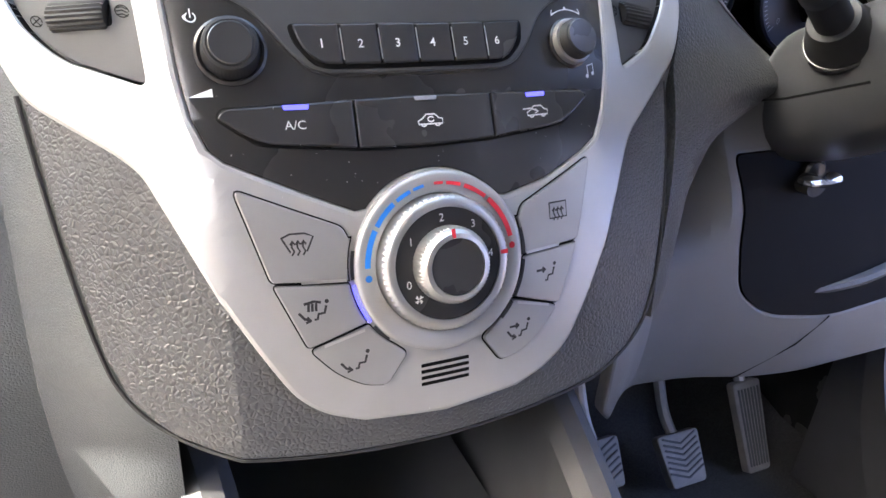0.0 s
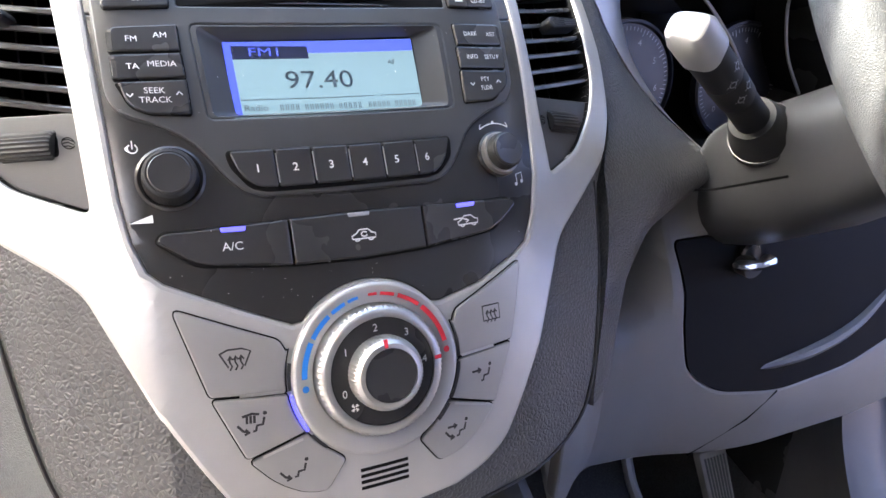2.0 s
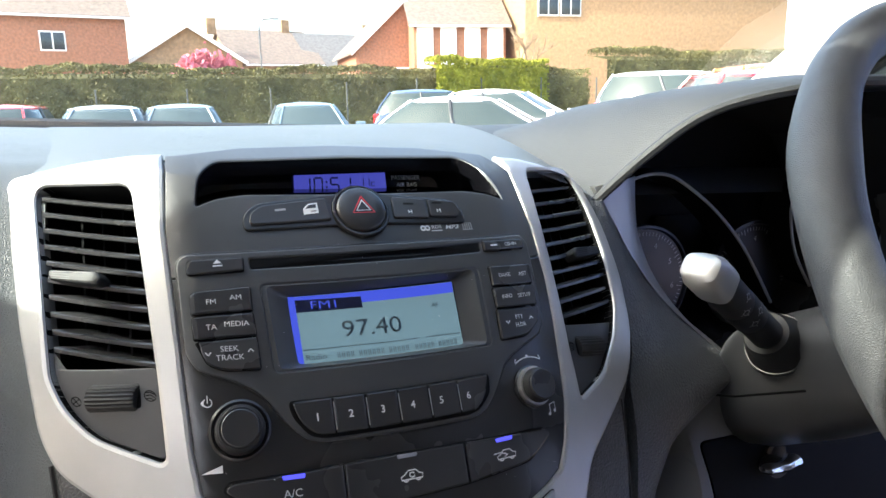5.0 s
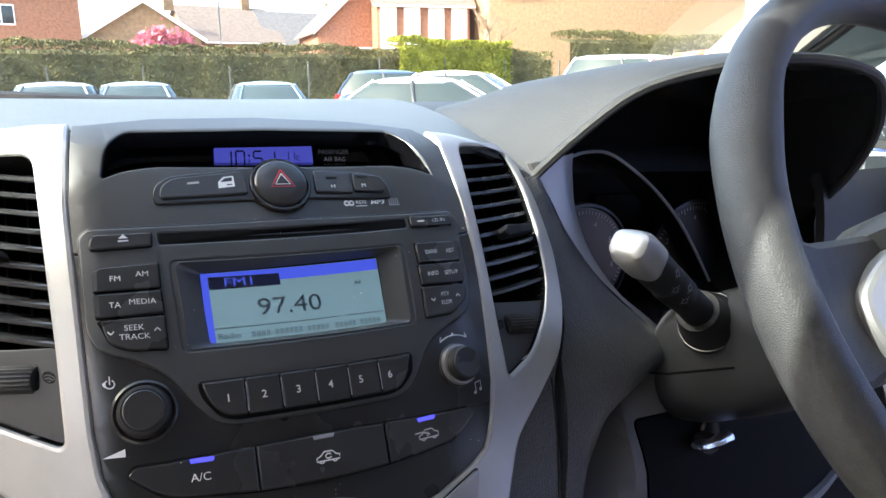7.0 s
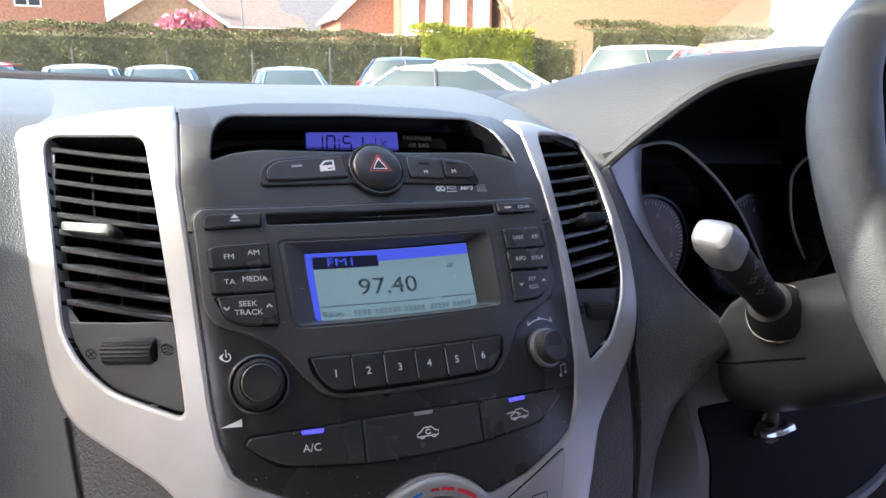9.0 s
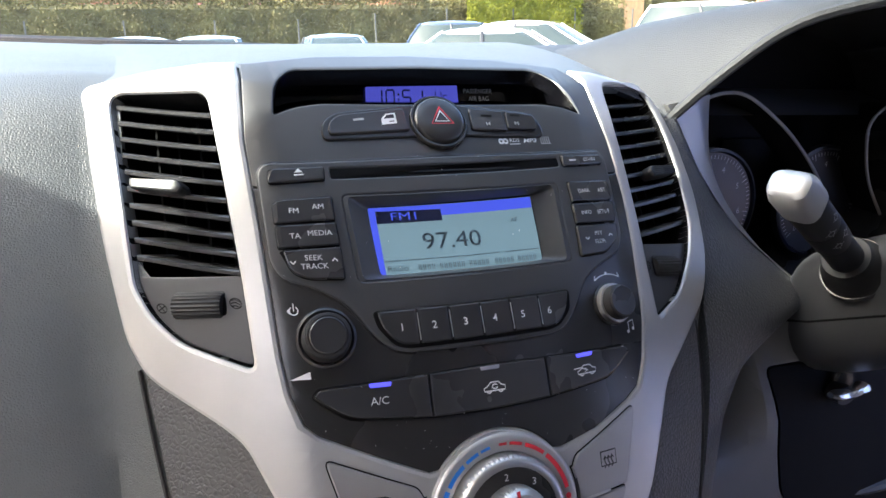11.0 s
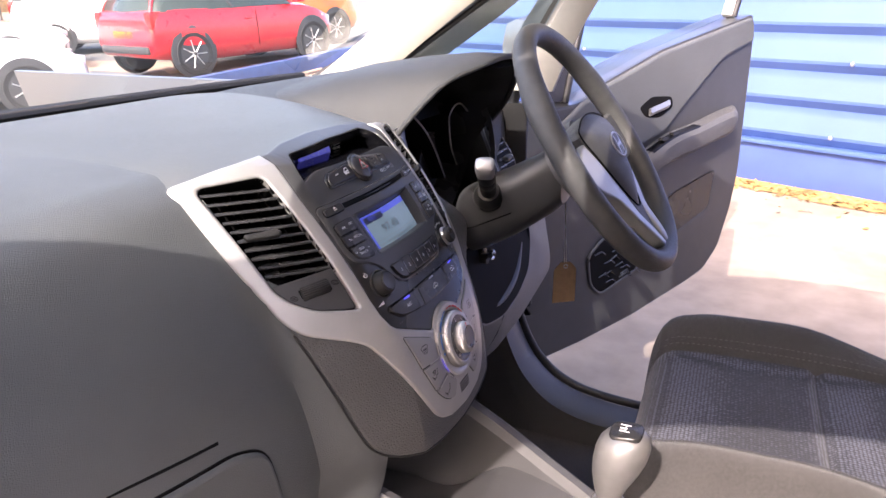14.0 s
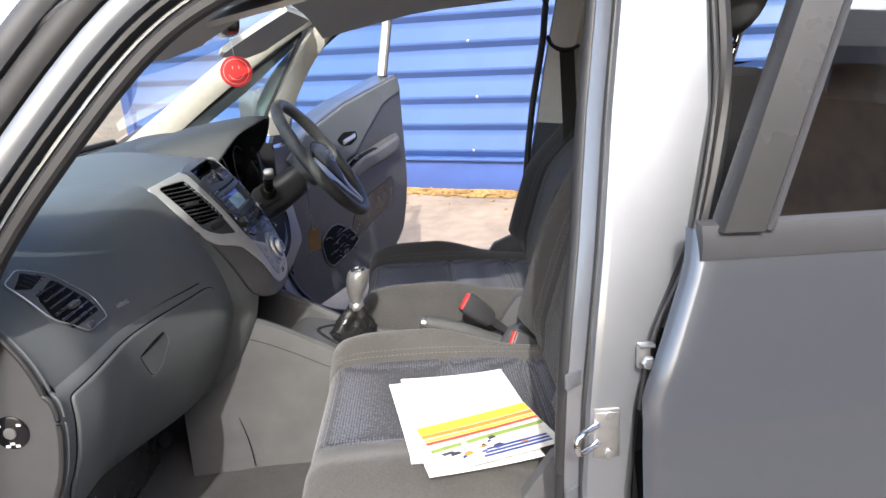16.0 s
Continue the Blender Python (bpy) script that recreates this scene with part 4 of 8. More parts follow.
def dash_point(profile, x, v):
    k = min(int(v), len(profile) - 2)
    p = profile[k]
    q = profile[k + 1]
    t = v - k
    y, z = p[0] + (q[0] - p[0]) * t, p[1] + (q[1] - p[1]) * t
    low = sstep(1.10, 1.05, z)
    end = sstep(-0.60, -0.70, x) if x < 0 else sstep(0.60, 0.70, x)
    bow = -0.05 * (x / 0.7) ** 2 if y > 0.9 else 0.0
    if x >= 0:
        z -= 0.006 * sstep(0.34, 0.17, x) * sstep(1.07, 1.09, z)
        y -= 0.075 * low
    elif len(profile) == len(near_stack):
        # towards the middle the pad swells out to meet the side of the stack
        a, b = near_stack[k], near_stack[k + 1]
        s = sstep(-0.53, -0.185, x)
        ny, nz = a[0] + (b[0] - a[0]) * t, a[1] + (b[1] - a[1]) * t
        ny += (stack_y(min(max(x, -0.176), -0.13), nz) + 0.003 - ny) * sstep(1.068, 1.05, nz)
        y, z = y + (ny - y) * s, z + (nz - z) * s
    else:
        goal = stack_y(min(max(x, -0.176), -0.13), max(z, 0.80)) + 0.003 + (y - 0.545 if z < 0.80 else 0.0)
        y += (goal - y) * sstep(-0.53, -0.185, x)
    return (x, y + 0.02 * end * low + bow * sstep(0.8, 1.0, y), z - 0.012 * end)


fine_profile = [tuple(p) for p in smooth_line([(y, z) for y, z in PASS_PROFILE], 4)]
fine_driver = [tuple(p) for p in smooth_line([(y, z) for y, z in DASH_PROFILE], 4)]
fine_glove = [tuple(p) for p in smooth_line([(y, z) for y, z in GLOVE_PROFILE], 4)]
dash = thing("dashboard", "dark blue-grey moulded dashboard with grained soft plastic top", "dashboard", (0, 0.8, 0.9))
def pad_point(u, v):
    z = fine_profile[min(int(v), len(fine_profile) - 1)][1]
    return dash_point(fine_profile, -0.70 + u * (0.534 + 0.04 * sstep(0.95, 0.925, z)), v)


bm = sheet(pad_point, lin(0, 1, 44), range(len(fine_profile)))
part("passenger_pad", bm, DASH, dash, "grained blue-grey soft plastic")


def centre_top(x, v):
    a = on_stack(x * 1000, float(np.interp(abs(x), [0, 0.06, 0.104, 0.15, 0.182, 0.2], [1085.5, 1083.5, 1079.5, 1073, 1062, 1052])), -1.0)
    e = Vector((x, 0.83, 1.0885 + 0.042 * x))
    f = Vector((x, 1.03 - 0.05 * (x / 0.7) ** 2, 1.070))
    if v < 0.6:
        t = v / 0.6
        p = a.lerp(e, t)
        p.z = a.z + (e.z - a.z) * (1 - (1 - t) ** 2)
        return p
    return e.lerp(f, (v - 0.6) / 0.4) + Vector((0, 0, 0.004 * math.sin(math.pi * (v - 0.6) / 0.4)))


part("centre_top", sheet(centre_top, lin(-0.185, 0.206, 24), lin(0, 1, 18)), DASH, dash)
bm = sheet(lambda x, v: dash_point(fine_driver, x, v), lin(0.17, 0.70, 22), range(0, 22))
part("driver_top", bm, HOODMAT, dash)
part("end_cap", loft([[(-0.70 + 0.002 * s, *dash_point(fine_profile, -0.70, v)[1:]) for v in range(8, len(fine_profile))] + [(-0.70 + 0.002 * s, *dash_point(fine_glove, -0.70, v)[1:]) for v in range(len(fine_glove))] + [(-0.70 + 0.002 * s, 0.78, 0.6), (-0.70 + 0.002 * s, 0.80, 1.05)] for s in (0, 6)], True, True), TRIMBLACK, dash, "grey plastic end cap")
end_line = [Vector(dash_point(fine_profile, -0.70, v)) for v in range(18, len(fine_profile))] + [Vector(dash_point(fine_glove, -0.70, v)) for v in range(len(fine_glove))]
part("end_seam", tube([p + Vector((-0.003, 0.004, 0)) for p in end_line], 0.0045, 8), SEAL, dash, "dark seam at the dashboard end")
part("end_bead", tube([p + Vector((0.006, -0.001, 0)) for p in end_line], 0.0022, 8), DASH, dash)
# glovebox
part("glovebox_surround", sheet(lambda x, v: dash_point(fine_glove, x, v), lin(-0.70, -0.12, 40), range(len(fine_glove))), DASH, dash)


def on_glove(x, z, h=0):
    x, z = x / 1000, z / 1000
    v = 0
    for k in range(len(fine_glove) - 1):
        if fine_glove[k][1] >= z >= fine_glove[k + 1][1]:
            v = k + (fine_glove[k][1] - z) / max(1e-6, fine_glove[k][1] - fine_glove[k + 1][1])
    p = Vector(dash_point(fine_glove, x, v))
    return p + Vector((0, -1, -0.15 if z < 0.8 else 0.0)).normalized() * h / 1000


lid = rnd([(-672, 856), (-262, 868), (-236, 858), (-232, 800), (-262, 690), (-300, 632), (-640, 632), (-672, 700)], [8, 20, 20, 30, 40, 12, 30, 20])
part("glovebox_gap", plate(inset(lid, -2.2), -4, 1.2, 0.1, cell=18, place=on_glove), VOID, dash)
scoop = rnd([(-478, 818), (-409, 836), (-402, 820), (-424, 778), (-446, 768)], [4, 5, 12, 14, 16])
lidob = part("glovebox_lid", plate(lid, -4, 5.5, 3.5, holes=[scoop], cell=16, place=on_glove), DASH, dash, "grey hard plastic glovebox lid")
sd_ring = dense(scoop, 8)
part("finger_scoop", loft([[on_glove(x, z, 5.0) for x, z in sd_ring], [on_glove(-434 + (x + 434) * 0.93, 808 + (z - 808) * 0.95, -4) for x, z in sd_ring], [on_glove(-434 + (x + 434) * 0.72, 822 + (z - 822) * 0.62, -20) for x, z in sd_ring]], True, True), DASH, lidob, "moulded finger scoop", 60)
part("scoop_lip", tube([on_glove(x, z, 5.6) for x, z in ((-476, 820), (-445, 829), (-412, 837))], [0.0012, 0.0024, 0.0016], 8), VOID, lidob)
# near-black tube painted in as the shadow line under the pad's edge
part("pad_shadow_line", tube([Vector(dash_point(fine_glove, x, 0)) + Vector((0, 0.004, 0.004)) for x in lin(-0.70, -0.27, 18)], 0.003, 8), VOID, dash)


def on_dash(x, z, h=0):
    x, z = x / 1000, z / 1000
    v = len(fine_profile) - 1.001
    for k in range(8, len(fine_profile) - 1):
        if fine_profile[k][1] >= z >= fine_profile[k + 1][1]:
            v = k + (fine_profile[k][1] - z) / max(1e-6, fine_profile[k][1] - fine_profile[k + 1][1])
    p = Vector(dash_point(fine_profile, x, v))
    return p + Vector((0, -0.86, 0.5)) * h / 1000


part("airbag_lettering", lettering("AIRBAG", -460, 911, 6.4, 2.2, on_dash, turn=-3, weight=0.01), GREYINK, dash)

# ---- air vents ----


def stack_vent(side):
    """A slatted vent in the bezel with a thumbwheel below; side -1 or 1."""
    hole = vent_l if side < 0 else vent_r
    wide = lambda z: [min(q), max(q)] if (q := [a[0] + (b[0] - a[0]) * (z - a[1]) / (b[1] - a[1]) for a, b in zip(hole, hole[1:] + hole[:1]) if (a[1] - z) * (b[1] - z) < 0]) else [0, 0]

    def S(pts):
        """Points of the passenger-side vent, carried over to this one."""
        if side < 0:
            return list(pts)
        out = []
        for x, z in pts:
            lo, hi = np.interp(z, [943, 980, 1065], [-162, -163, -170]), np.interp(z, [943, 980, 1065], [-112, -113.8, -120.5])
            r0, r1 = np.interp(z, [943, 970, 1015, 1070], [122, 122, 126, 132]), np.interp(z, [950, 970, 985, 1012, 1045, 1070], [173, 175, 180, 185, 185, 177])
            out.append((float(r0 + (hi - x) / (hi - lo) * (r1 - r0)), z))
        return out

    v = thing("air_vent", "black slatted air vent framed by the silver bezel" + (" beside the radio" if side < 0 else " beside the binnacle"), "air vent", on_stack(side * 140, 970), "centre air vents")
    ring = dense(hole, 8)
    part("housing", loft([[on_stack(*p, 1.6) for p in ring], [on_stack(*p, -10) for p in ring], [on_stack(p[0] * 0.985, p[1], -46) for p in ring]], True, False), VOID, v, "dark vent housing with the shade behind the slats in its colour")
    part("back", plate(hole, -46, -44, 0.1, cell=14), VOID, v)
    for i in range(10):
        z = 1054.6 - i * 7.9 + (5.0 - i * 0.2 if side > 0 else 0)
        xl, xr = wide(z)
        xl, xr = xl + 1.2, xr - 1.2
        rows = []
        for k, x in enumerate(lin(xl, xr, 6)):
            deep = 5 if k in (0, 6) else 17
            p, q = on_stack(x, z, -0.6), on_stack(x, z, -deep) + Vector((0, 0, 0.0056 * deep / 17))
            u = Vector((0, 0.35, 1)) * 0.0015
            rows.append([p + u * 0.5, p + u + (q - p) * 0.10, q + u * 0.6, q - u * 0.6, p - u + (q - p) * 0.10, p - u * 0.6])
        part("slat", loft(rows, True, True), BUTTON, v)
    for i in range(4):
        x = sum(wide(1020)) / 2 - 17 + i * 11.5
        # coloured near-black so that no sun shows on the vanes
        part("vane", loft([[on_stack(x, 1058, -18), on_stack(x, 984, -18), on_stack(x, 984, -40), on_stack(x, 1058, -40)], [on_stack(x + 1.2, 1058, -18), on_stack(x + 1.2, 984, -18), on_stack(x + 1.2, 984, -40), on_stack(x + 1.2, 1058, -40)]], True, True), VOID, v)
    tab = rnd(S([(-160, 1014.6), (-160, 1019.2), (-137, 1021.4), (-134.5, 1018.5), (-137, 1015)]), 1.5)
    part("tab", plate(tab, -3, 6.5, 1.5), RUBBER, v, "ribbed sliding tab")
    for i in range(4):
        part("tab_rib", ribbon([S([(-158, 1015.6 + i * 1.0), (-138, 1016.6 + i * 1.1)])], 0.35, 6.7), BUTTON, v)
    low = rnd(S([(-162, 975), (-114.6, 983), (-112.6, 944), (-143, 949.6), (-155.6, 959), (-161.5, 969)]), [1, 1, 4, 6, 8, 4])
    part("panel", plate(low, -12, -1.2, 0.6, cell=8), TRIMBLACK, v, "grey plastic panel")
    wo = S([(-147.5, 960.5), (-147.5, 969), (-123, 973.4), (-123, 964.6)])
    part("wheel_slot", plate(rnd(wo, 2), -3, -0.8, 0.2), VOID, v)
    (ax, az), (bx, bz) = S([(-146.5, 964.9), (-124, 969.1)])
    c0, c1 = on_stack(ax, az, -3.5), on_stack(bx, bz, -3.5)
    part("thumbwheel", lathe([(0.0066, 0), (0.0074, 0.001), (0.0074, (c1 - c0).length - 0.001), (0.0066, (c1 - c0).length)], c0, c1 - c0, 44, None, (0, 3, 22, 0.0006)), RUBBER, v, "ribbed black thumbwheel")
    cx = S([(-152.5, 962.6)])[0][0]
    part("closed_icon", ribbon([circ(cx, 962.6, 2.3, 17, 0, 360), [(cx - 1.5, 961.2), (cx + 1.5, 964)], [(cx - 1.5, 964), (cx + 1.5, 961.2)]], 0.45, -0.9), VOID, v)
    cx = S([(-118.6, 970.4)])[0][0]
    part("open_icon", ribbon([circ(cx, 970.4, 2.6, 17, 0, 360), [(cx - 2, 971.5), (cx, 972), (cx + 2, 971.3)], [(cx - 2, 970.2), (cx, 970.8), (cx + 2, 970)], [(cx - 2, 968.9), (cx, 969.4), (cx + 2, 968.8)]], 0.45, -0.9), VOID, v)
    return v


stack_vent(-1)
stack_vent(1)


def end_vent(side):
    """The vent at the outer end of the dashboard."""
    P = lambda x, z, h=0: on_dash(x, z, h) if side < 0 else Vector((-on_dash(x, z, h).x, on_dash(x, z, h).y - 0.075, on_dash(x, z, h).z))
    v = thing("air_vent", "black slatted side air vent with a thin bright rim", "air vent", P(-570, 950), "side air vents")
    frame_o = rnd([(-640, 1018), (-596, 1026), (-548, 1002), (-508, 948), (-506, 906), (-575, 906), (-628, 950)], [10, 12, 14, 14, 10, 14, 16])
    part("surround", plate(frame_o, -2, 2.6, 1.5, cell=12, place=P), LOWER, v)
    part("rim", tube([P(x, z, 2.6) for x, z in dense(inset(frame_o, 2.5), 8)], 0.0012, 6, None, True), CHROME_SAT, v, "thin bright rim")
    main = rnd([(-618, 984), (-560, 994), (-526, 948), (-520, 924), (-604, 926), (-622, 955)], [8, 8, 8, 6, 8, 8])
    # flat near-black plates here and below give the shade of the openings
    part("opening", plate(main, 1.8, 3.2, 0.2, cell=12, place=P), VOID, v)
    for i in range(6):
        z = 986 - i * 10.6
        a, b = -616 - (0 if i < 3 else (3 - i) * 3), -556 + min(i, 5) * 7.2
        part("slat", loft([[P(x, z + 1.3, 5.5), P(x, z + 2.3, 2), P(x, z - 2.3, 2), P(x, z - 1.0, 5.5)] for x in lin(a, b, 4)], True, True), BUTTON, v)
    for i in range(4):
        x = -604 + i * 20
        part("vane", loft([[P(x, 990 - i * 8, 3.4), P(x, 926, 3.4)], [P(x + 2, 990 - i * 8, 3.4), P(x + 2, 926, 3.4)]], False, False), BLACKP, v)
    part("tab", rbox(P(-572, 952, 8), (0.026, 0.012, 0.008), 0.003), LOWER, v)
    small = rnd([(-634, 1006), (-598, 1018), (-570, 1002), (-612, 996)], 5)
    part("side_opening", plate(small, 1.8, 3.2, 0.2, cell=12, place=P), VOID, v)
    for i in range(5):
        x = -624 + i * 11
        part("side_slat", loft([[P(x, 1012 - abs(i - 2) * 2, 5), P(x + 3, 1012 - abs(i - 2) * 2, 5)], [P(x + 8, 998, 5), P(x + 11, 998, 5)]], False, False), BUTTON, v)
    part("thumbwheel", lathe([(0.006, 0), (0.007, 0.001), (0.007, 0.021), (0.006, 0.022)], P(-572, 915, 0), P(-548, 915, 0) - P(-572, 915, 0), 32, None, (0, 3, 16, 0.0006)), BUTTON, v)
    return v


end_vent(-1)
end_vent(1)
sw = thing("airbag_switch", "round black passenger airbag key switch in the dashboard end", "switch", (-0.70, 0.64, 0.81))
part("dial", lathe([(0.026, 0), (0.026, 0.003), (0.024, 0.004), (0.001, 0.004)], (-0.699, 0.638, 0.81), (-1, 0, 0), 40), GLOSS, sw)
part("key_barrel", lathe([(0.009, 0.003), (0.009, 0.006), (0.007, 0.007), (0.001, 0.006)], (-0.699, 0.638, 0.81), (-1, 0, 0), 24), LOWER, sw)
for y, z in ((0.652, 0.822), (0.624, 0.822), (0.638, 0.793), (0.645, 0.789), (0.631, 0.789)):
    part("print", rbox((-0.7032, y, z), (0.0006, 0.006, 0.0035), 0), WHITEINK, sw)

# ---- instrument binnacle ----
bin_ = thing("instrument_binnacle", "dark hooded instrument binnacle behind the steering wheel", "instrument cluster", (0.36, 0.56, 0.9))
arch = [(0.212, 0.557, 1.045), (0.237, 0.53, 1.084), (0.268, 0.50, 1.119), (0.32, 0.467, 1.138), (0.38, 0.457, 1.1455), (0.44, 0.457, 1.143), (0.485, 0.464, 1.131), (0.512, 0.478, 1.095), (0.52, 0.50, 1.055), (0.524, 0.53, 1.02)]
lip = smooth_line(arch, 5)


def back_of(p):
    t = (p.x - 0.212) / 0.312
    return Vector((0.20 + 0.345 * t, 0.80 - 0.05 * abs(t - 0.5), 1.086 + 0.014 * math.sin(math.pi * t)))


rows = []
for s in (0, 0.04, 0.15, 0.35, 0.6, 0.8, 1.0):
    row = []
    for p in lip:
        q = back_of(p)
        r = p.lerp(q, s)
        r.z += (0.016 * math.sin(math.pi * min(1, s * 1.1)) + (0.004 if 0 < s < 0.2 else 0)) * sstep(1.03, 1.09, p.z)
        row.append(r)
    rows.append(row)
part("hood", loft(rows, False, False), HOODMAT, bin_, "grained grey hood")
trim_l = [(0.524, 0.53, 1.02), (0.512, 0.55, 0.985), (0.49, 0.555, 0.945), (0.45, 0.555, 0.91), (0.405, 0.552, 0.893), (0.3575, 0.55, 0.888), (0.325, 0.553, 0.905), (0.295, 0.555, 0.93), (0.264, 0.558, 0.965), (0.242, 0.56, 1.01), (0.226, 0.56, 1.035)]
low = smooth_line(trim_l, 5)
mouth = lip[:-1] + low
inner_m = []
for p in mouth:
    c = Vector((0.366, 0.63, 0.99))
    q = Vector((c.x + (p.x - c.x) * 0.90, 0.63, c.z + (p.z - c.z) * (0.80 if p.z > c.z else 0.85)))
    inner_m.append(q)
part("cowl", loft([mouth, [a.lerp(b, 0.5) for a, b in zip(mouth, inner_m)], inner_m], True, False), BLACKP, bin_, "black inner cowl")
part("hood_edge", tube(lip, 0.0042, 8), HOODMAT, bin_)
TRIM_Z = [0.80, 0.86, 0.888, 0.898, 0.905, 0.912, 0.920, 0.931, 0.956, 0.988, 1.02, 1.045, 1.062]
TRIM_X = [0.216, 0.226, 0.250, 0.280, 0.300, 0.316, 0.320, 0.307, 0.276, 0.251, 0.233, 0.220, 0.206]
TRIM_Y = [0.470, 0.475, 0.480, 0.485, 0.488, 0.490, 0.495, 0.505, 0.520, 0.538, 0.548, 0.553, 0.556]


def cheek_edge(z):
    return Vector((float(np.interp(z, TRIM_Z, TRIM_X)), float(np.interp(z, TRIM_Z, TRIM_Y)), z))


outer_c = smooth_line([cheek_edge(z) + Vector((0, -0.001, 0)) for z in (1.058, 1.032, 1.005, 0.971, 0.940, 0.921)], 6)
inner_c = smooth_line([(0.256, 0.560, 1.066), (0.257, 0.560, 1.046), (0.262, 0.560, 1.020), (0.275, 0.558, 0.990), (0.297, 0.556, 0.958), (0.345, 0.552, 0.922)], 6)
part("bright_trim", loft([[p + Vector((0, 0.006, 0)) for p in outer_c], outer_c, [p.lerp(q, 0.5) + Vector((0, -0.003, 0)) for p, q in zip(outer_c, inner_c)], [p.lerp(q, 0.94) for p, q in zip(outer_c, inner_c)], [q + Vector((0.001, 0.004, 0)) for q in inner_c], [q + Vector((0.004, 0.05, -0.002)) for q in inner_c]], False, False), SILVERB, bin_, "satin silver trim")
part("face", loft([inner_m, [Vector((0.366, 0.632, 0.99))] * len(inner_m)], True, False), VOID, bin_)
DIALMAT = mat("dark_gauge_face", (0.008, 0.008, 0.014), 0.35, 0, 0.05)
for cx, txts in ((0.304, "01234567"), (0.440, "02468")):
    g = part("gauge", lathe([(0.054, -0.004), (0.054, 0.003), (0.0515, 0.004), (0.050, 0.001), (0.001, 0.001)], (cx, 0.600, 0.963), (0, -1, 0), 56), DIALMAT, bin_, "round gauge with grey markings")
    on_g = lambda x, z, h=0, cx=cx: Vector((cx + x / 1000, 0.600 - 0.0015 - h / 1000, 0.963 + z / 1000))
    ink = bmesh.new()
    for k in range(57):
        a = radians(225 - 270 * k / 56)
        r0 = 42 if k % 8 == 0 else 44.5
        ribbon([[(r0 * math.cos(a), r0 * math.sin(a)), (47.5 * math.cos(a), 47.5 * math.sin(a))]], 0.7, 0.3, on_g, ink)
    for k, t in enumerate(txts):
        a = radians(225 - 270 * k / (len(txts) - 1))
        lettering(t, 36 * math.cos(a), 36 * math.sin(a), 5.4, 0.3, on_g, bm=ink)
    part("markings", ink, GREYINK, g)
for pts in ([(0.250, 0.566, 1.060), (0.272, 0.566, 1.066), (0.296, 0.568, 1.065), (0.322, 0.570, 1.054), (0.358, 0.572, 1.032), (0.392, 0.574, 1.004), (0.418, 0.575, 0.975), (0.445, 0.575, 0.940)], [(0.500, 0.572, 0.945), (0.468, 0.572, 0.985), (0.452, 0.570, 1.020), (0.452, 0.570, 1.042), (0.468, 0.568, 1.057), (0.490, 0.565, 1.060), (0.512, 0.560, 1.045)]):
    ln = smooth_line(pts, 6)
    hd_ = part("gauge_hood", loft([[p + Vector((0, d, -0.002 * k)) for p in ln] for k, d in ((0, 0), (1, 0.004), (2, 0.034))], False, False), VOID, bin_, "black gauge hood")
    part("hood_line", tube(ln, 0.0015, 6), SILVERB, hd_, "thin grey edge of the gauge hood")
part("display", rbox((0.366, 0.627, 0.995), (0.06, 0.004, 0.05), 0.002), VOID, bin_)

# cheek between the vent and the binnacle
def cheek(u, v):
    z = 1.049 - 0.249 * v
    cx = 0.198 - 0.016 * sstep(0.96, 0.93, z) - 0.03 * sstep(0.93, 0.80, z)
    a = Vector((cx, stack_y(cx, z) + 0.004, z))
    p = a.lerp(cheek_edge(z), u)
    p.y -= 0.008 * math.sin(math.pi * u)
    if u > 0.999 and z < 0.915:
        p.y += 0.03
    return p


part("cheek_pad", sheet(cheek, lin(0, 0.96, 12) + [1.0], lin(0, 1, 44), 0.008), PAD, bin_, "pebbled grey pad")


def cheek_r(u, v):
    z = 1.05 - 0.17 * v
    return Vector((0.51 + 0.19 * u, 0.53 + 0.04 * u - 0.06 * v * (1 - v), z))


part("outer_pad", sheet(cheek_r, lin(0, 1, 8), lin(0, 1, 12), 0.008), HOODMAT, bin_)

# ---- knee panel, under the steering column ----
knee = thing("knee_panel", "grey plastic panel under the steering column with a dark recess", "trim panel", (0.4, 0.46, 0.7))


def on_knee(x, z, h=0):
    x, z, h = x / 1000, z / 1000, h / 1000
    y = 0.462 - 0.05 * sstep(0.22, 0.13, x) + 0.35 * max(0, 0.745 - z) ** 2 * 6 + 0.09 * sstep(0.79, 0.88, z) * sstep(0.27, 0.21, x) + 0.03 * sstep(0.82, 0.90, z) - 0.02 * sstep(0.25, 0.4, x) * sstep(0.85, 0.70, z)
    return Vector((x, y - h, z))


nook = rnd([(274, 866), (281, 805), (292, 760), (322, 738), (385, 731), (470, 737), (545, 758), (580, 800), (585, 866)], [6, 10, 14, 14, 20, 20, 20, 14, 6])
part("panel", plate(rnd([(140, 905), (700, 905), (700, 700), (520, 664), (330, 667), (165, 690), (140, 720)], 8), -10, 0, 3, holes=[nook], cell=14, place=on_knee), KNEE, knee, "mid grey grained plastic")
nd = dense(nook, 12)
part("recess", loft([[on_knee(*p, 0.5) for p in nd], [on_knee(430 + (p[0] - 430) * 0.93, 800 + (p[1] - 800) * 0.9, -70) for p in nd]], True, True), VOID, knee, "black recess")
part("recess_blade", tube(smooth_line([on_knee(355, 752, -4), on_knee(420, 757, -2), on_knee(490, 775, -3), on_knee(560, 815, -10)], 6), [0.003 + 0.003 * math.sin(math.pi * k / 18) for k in range(19)], 8), TRIMBLACK, knee)
